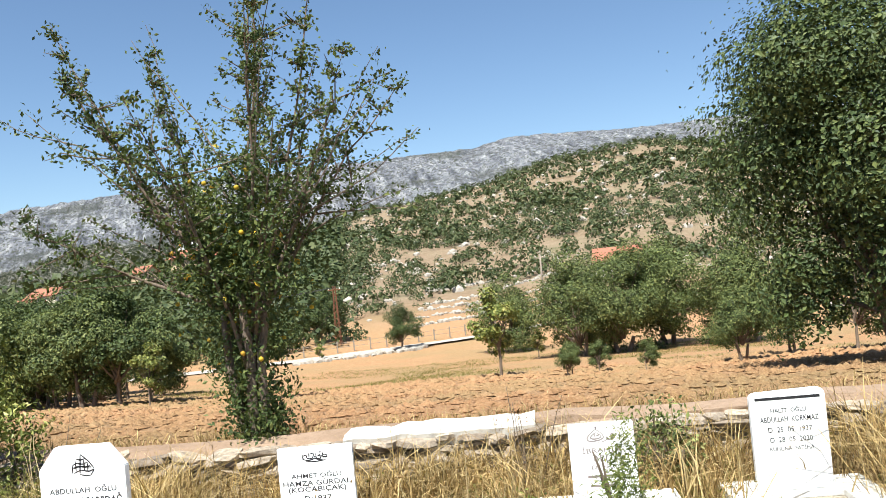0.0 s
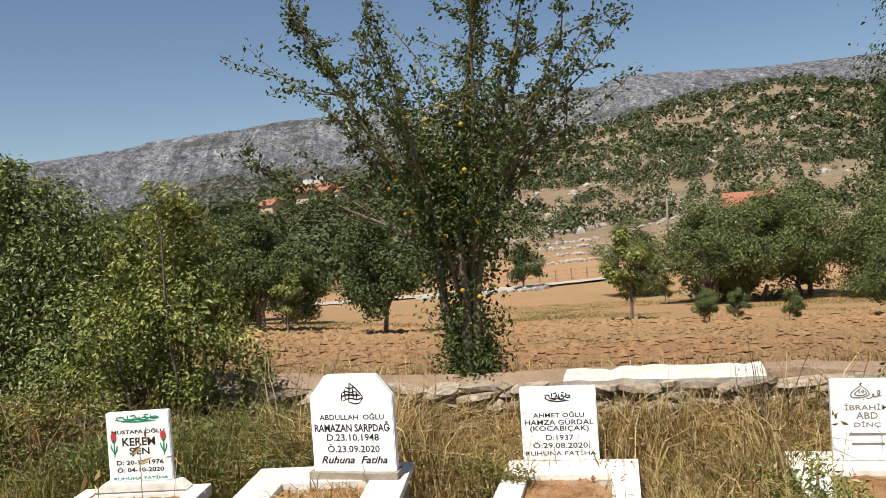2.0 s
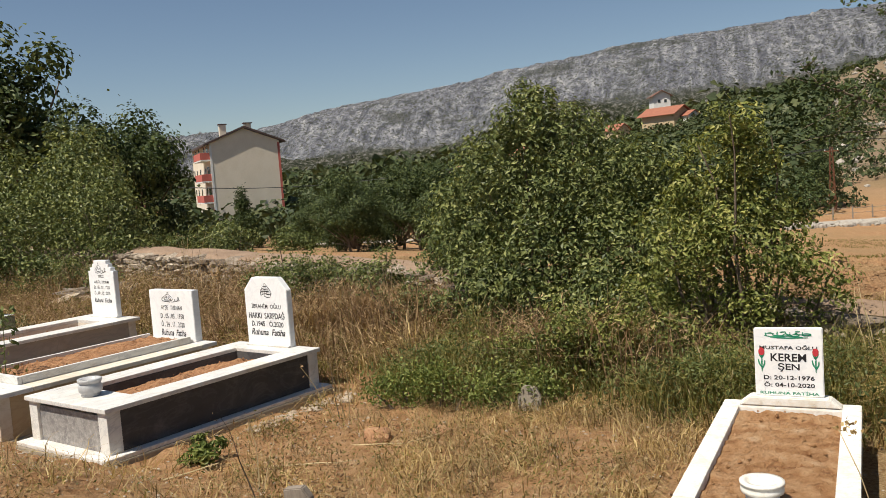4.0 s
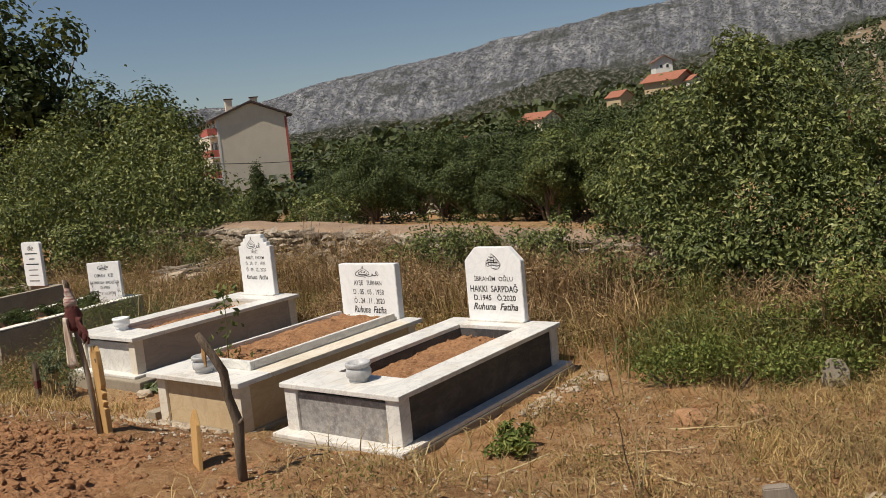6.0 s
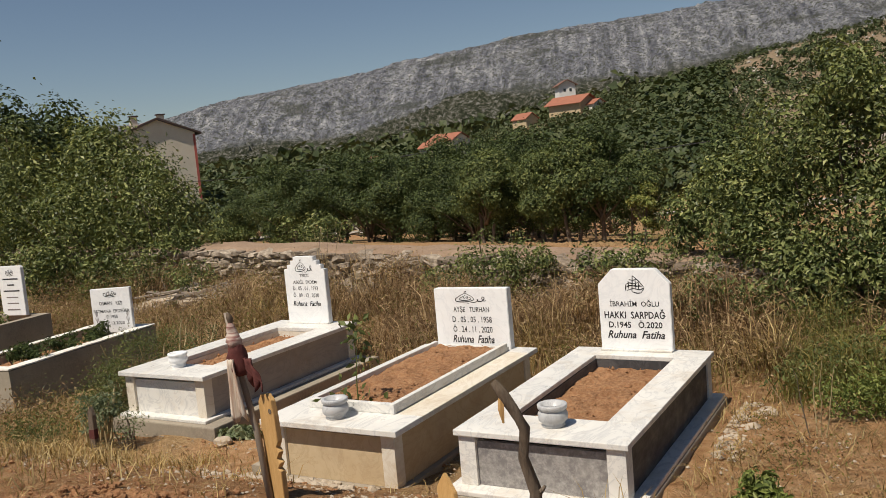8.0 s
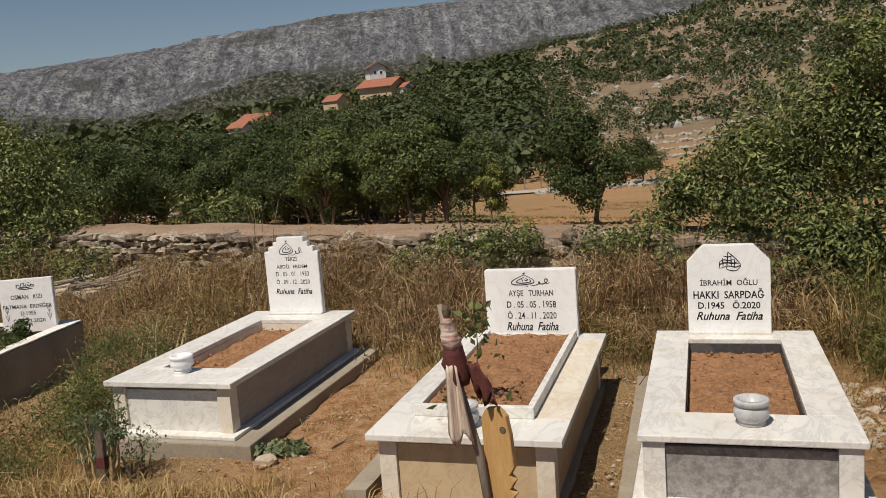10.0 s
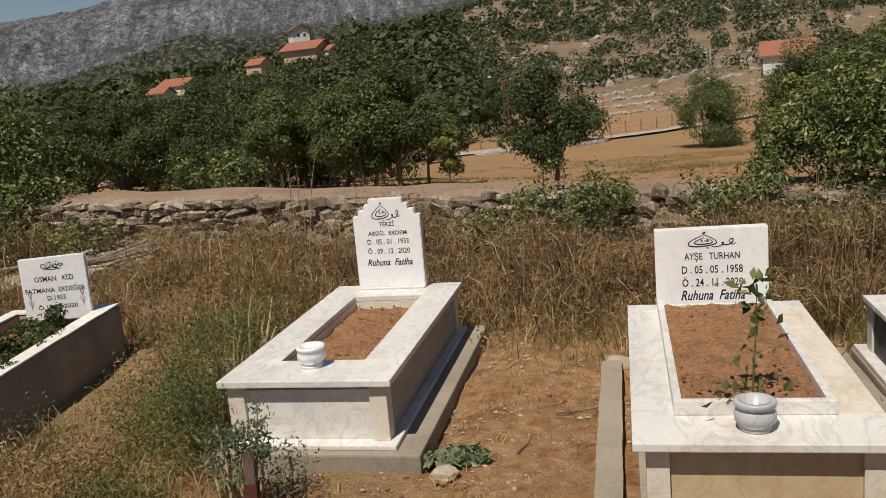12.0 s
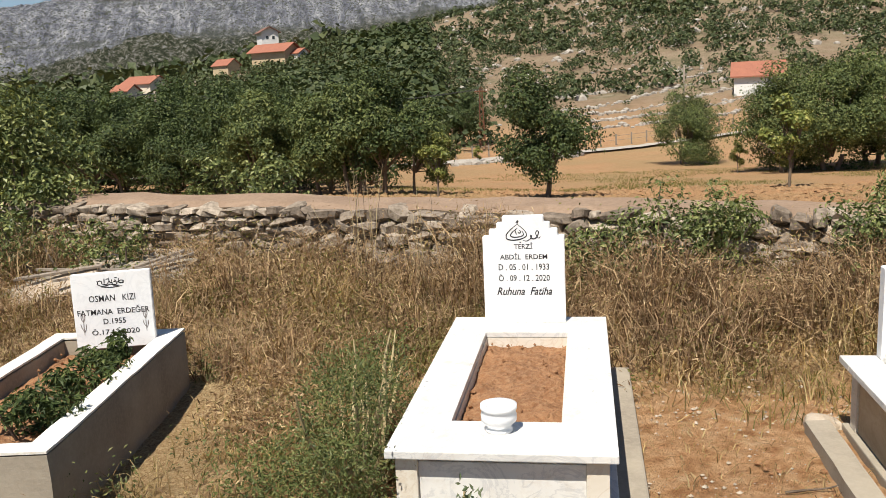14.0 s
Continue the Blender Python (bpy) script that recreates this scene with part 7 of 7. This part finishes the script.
def apartment_block():
    w, d, h, rise = 10.2, 23.0, 13.4, 2.0
    ux, uy = math.cos(radians(58)), math.sin(radians(58))
    x, y = -86.8 - ux * w / 2, 88.0 - uy * w / 2
    z = 8.785 - h
    # local x runs along the gable, local -y faces the cemetery
    t = thing("apartment_block", pose(x, y, z, 0, 0, 58), "four-storey beige apartment block with red balconies", "building")
    part("wall", prism([(-w / 2, -1), (w / 2, -1), (w / 2, h), (0, h + rise), (-w / 2, h)], 0, d, 0), PLASTER, t)
    k = rise / (w / 2)
    for s in (-1, 1):
        o = [(0, h + rise + .05), (s * (w / 2 + .9), h - .9 * k + .05), (s * (w / 2 + .9), h - .9 * k + .3), (0, h + rise + .35)]
        part("roof", prism(o, -.42, d + .8, 0), ROOF_SHEET, t)
    for cx, cy in ((-2.4, 4.0), (1.2, 3.0)):
        c = part("chimney", box(cx - .5, cx + .5, cy, cy + .8, h + rise * .3, h + rise + .9, .03), PLASTER, t)
        part("chimney_cap", box(cx - .65, cx + .65, cy - .15, cy + .95, h + rise + .9, h + rise + 1.05, .02), ROOF_SHEET, c)
    part("edge_trim", box(w / 2 - .3, w / 2 + .04, -.04, .2, 0, h - .3, 0), BALCONY, t, "red painted corner strip")
    part("edge_trim", box(-w / 2 - .05, -w / 2 + .25, -.05, .15, 0, h - .3, 0), PLASTER_W, t)
    for fl in range(4):
        zb = 1.6 + fl * 3.1
        b = part("balcony", box(-w / 2 - 1.4, -w / 2 - .02, .15, 8.6, zb, zb + .2, .02), PLASTER_W, t)
        part("parapet", box(-w / 2 - 1.42, -w / 2 - 1.3, .15, 8.6, zb + .2, zb + 1.2, .02), BALCONY, b, "red balcony parapet")
        part("parapet", box(-w / 2 - 1.3, -w / 2 - .02, .15, .27, zb + .2, zb + 1.2, .02), BALCONY, b, "red balcony parapet")
        part("door_glass", box(-w / 2 - .06, -w / 2 - .02, 2.0, 4.2, zb + .2, zb + 2.3, 0), GLASS, b, "dark balcony door")
        for yy in (5.6, 12.0, 16.4, 20.0):
            f = part("window", box(-w / 2 - .07, -w / 2 + .05, yy, yy + 1.3, zb + .9, zb + 2.3, .02), PLASTER_W, t)
            part("pane", box(-w / 2 - .09, -w / 2 - .072, yy + .1, yy + 1.2, zb + 1.0, zb + 2.2, 0), GLASS, f)


def village():
    apartment_block()

    def at(az, r, el=None):
        x, y = 3 + r * math.sin(radians(az)), -4 + r * math.cos(radians(az))
        return x, y
    x, y = at(-20.1, 300)
    gable_house("village_house", x, y, 70, 8, 14, 3.6, 2.2, TAN, ROOF, "long village house with a red tiled roof on the hillside", z=13.2, over=1.2)
    x, y = at(-20.5, 322)
    gable_house("white_house", x, y, 35, 6, 7, 7.0, 1.6, PLASTER_W, ROOF_DARK, "tall white house above the red roofs", z=17.4, over=.9, windows=((-1.0, 4.4), (1.2, 4.4)))
    x, y = at(-18.7, 296)
    gable_house("village_house", x, y, 60, 5, 6, 2.4, 1.4, PLASTER_W, ROOF, "small red-roofed annexe below the long house", z=13.2)
    x, y = at(-23.2, 300)
    gable_house("village_house", x, y, 60, 5, 8, 3.0, 1.8, TAN, ROOF, "red-roofed village house among trees", z=9.8)
    x, y = at(-28.2, 235)
    gable_house("village_house", x, y, 75, 7, 9, 3.2, 1.7, PLASTER, ROOF, "village house with faded red tiles among trees", z=3.4)
    x, y = at(-29.4, 228)
    gable_house("village_house", x, y, 75, 4, 5, 2.2, 1.2, PLASTER, ROOF, "low annexe with red tiles among trees", z=2.8)
    x, y = at(-33.2, 215)
    gable_house("village_house", x, y, 50, 5, 6, 3.2, 1.6, PLASTER, ROOF, "red-roofed house low in the valley", z=-1.2)
    x, y = at(-36.3, 205)
    gable_house("village_house", x, y, 40, 4, 6, 5.0, 1.2, PLASTER, ROOF, "orange-plastered village house in the valley", z=-4.5)
    x, y = at(-54.0, 140)
    gable_house("village_house", x, y, 40, 9, 10, 4.0, 2.2, PLASTER_W, ROOF, "low red-roofed house beside the apartment block", z=-5.6)
    gable_house("field_house", 23.6, 121, 80, 5.5, 6.0, 2.4, 1.6, PLASTER_W, ROOF, "small white cottage with a red tiled roof", z=-.6, windows=((-1.4, .8), (.6, .8)))


def pole(x, y, h, lean, mat, label, lattice=False):
    z = float(terrain(x, y))
    t = thing("utility_pole", pose(x, y, z, 0, lean, 0), label, "pole", "utility poles")
    if lattice:
        for a, b in ((-1, -1), (1, -1), (1, 1), (-1, 1)):
            arrays("leg", *tube_arrays([(a * .3, b * .3, -.3), (a * .12, b * .12, h)], [.05, .04], 4), mat, t)
        for k in range(10):
            s0, s1 = .3 - .018 * k, .3 - .018 * (k + 1)
            q = 1 if k % 2 else -1
            arrays("brace", *tube_arrays([(-q * s0, -s0, h * k / 10), (q * s1, -s1, h * (k + 1) / 10)], [.03, .03], 4), mat, t)
            arrays("brace", *tube_arrays([(-q * s0, s0, h * k / 10), (q * s1, s1, h * (k + 1) / 10)], [.03, .03], 4), mat, t)
    else:
        arrays("shaft", *tube_arrays([(0, 0, -.4), (0, 0, h * .5), (0, 0, h)], [.15, .13, .1], 8), mat, t, smooth=True)
    arm = part("crossarm", box(-.7, .7, -.06, .06, h - .5, h - .38, .01), mat, t)
    for k in (-.6, 0, .6):
        bm = lathe([(.03, h - .38), (.05, h - .34), (.035, h - .28), (.05, h - .25), (.02, h - .2)], 8)
        for v in bm.verts:
            v.co.x += k
        part("insulator", bm, PLASTER_W, arm, "white insulator")
    return (x, y, z + h)


def cables(a, b, label):
    t = thing("power_line", pose(0, 0, 0), label, "cable", "power lines")
    for o in (-.6, 0, .6):
        k = np.linspace(0, 1, 14)[:, None]
        p = np.array(a) + (np.array(b) - np.array(a)) * k
        p[:, 2] += -.18 - 1.2 * np.sin(k[:, 0] * np.pi)
        p[:, 0] += o
        arrays("cable", *tube_arrays(p, [.02] * 14, 4), WIRE, t)


village()
P1 = pole(-35.6, 67.2, 7.9, -2, WOOD_OLD, "brown wooden utility pole at the wood's edge")
P2 = pole(-10.6, 91, 6.5, 0, METAL, "rusty lattice utility pole beside the road", True)
P3 = pole(-84, 62, 8, 0, WOOD_OLD, "wooden utility pole near the apartment block")
P4 = pole(12.5, 108, 6, 0, WOOD_OLD, "thin utility pole on the terraced slope")
cables(P1, P3, "dark power cables sagging between poles")
cables(P1, P2, "dark power cables sagging between poles")

# climbing plant on a dead trunk by the apartment block
shrub("ivy_trunk", 97, -54.9, 52, [(0, 0, 3.6, .6, .6, 3.0), (.9, 0, 2.2, .8, .7, 1.6), (-.9, 0, 2.0, .7, .7, 1.4)], LEAF_DARK, .22, "dark ivy-covered dead trunk before the apartment block", .5, 12, "tree")
for px, py, pr in ((-62, 55, 2.2), (-66, 60, 2.6), (-50.5, 53.5, 2.0), (-58, 47, 1.8), (-70, 54, 2.4)):
    shrub("valley_shrub", int(abs(px * 10)), px, py, [(0, 0, pr * .5, pr, pr, pr * .7), (pr, .5, pr * .4, pr * .7, pr * .7, pr * .5)], LEAF_OAK, .25, "green shrub in front of the village houses", .16, 8, group="valley shrubs")
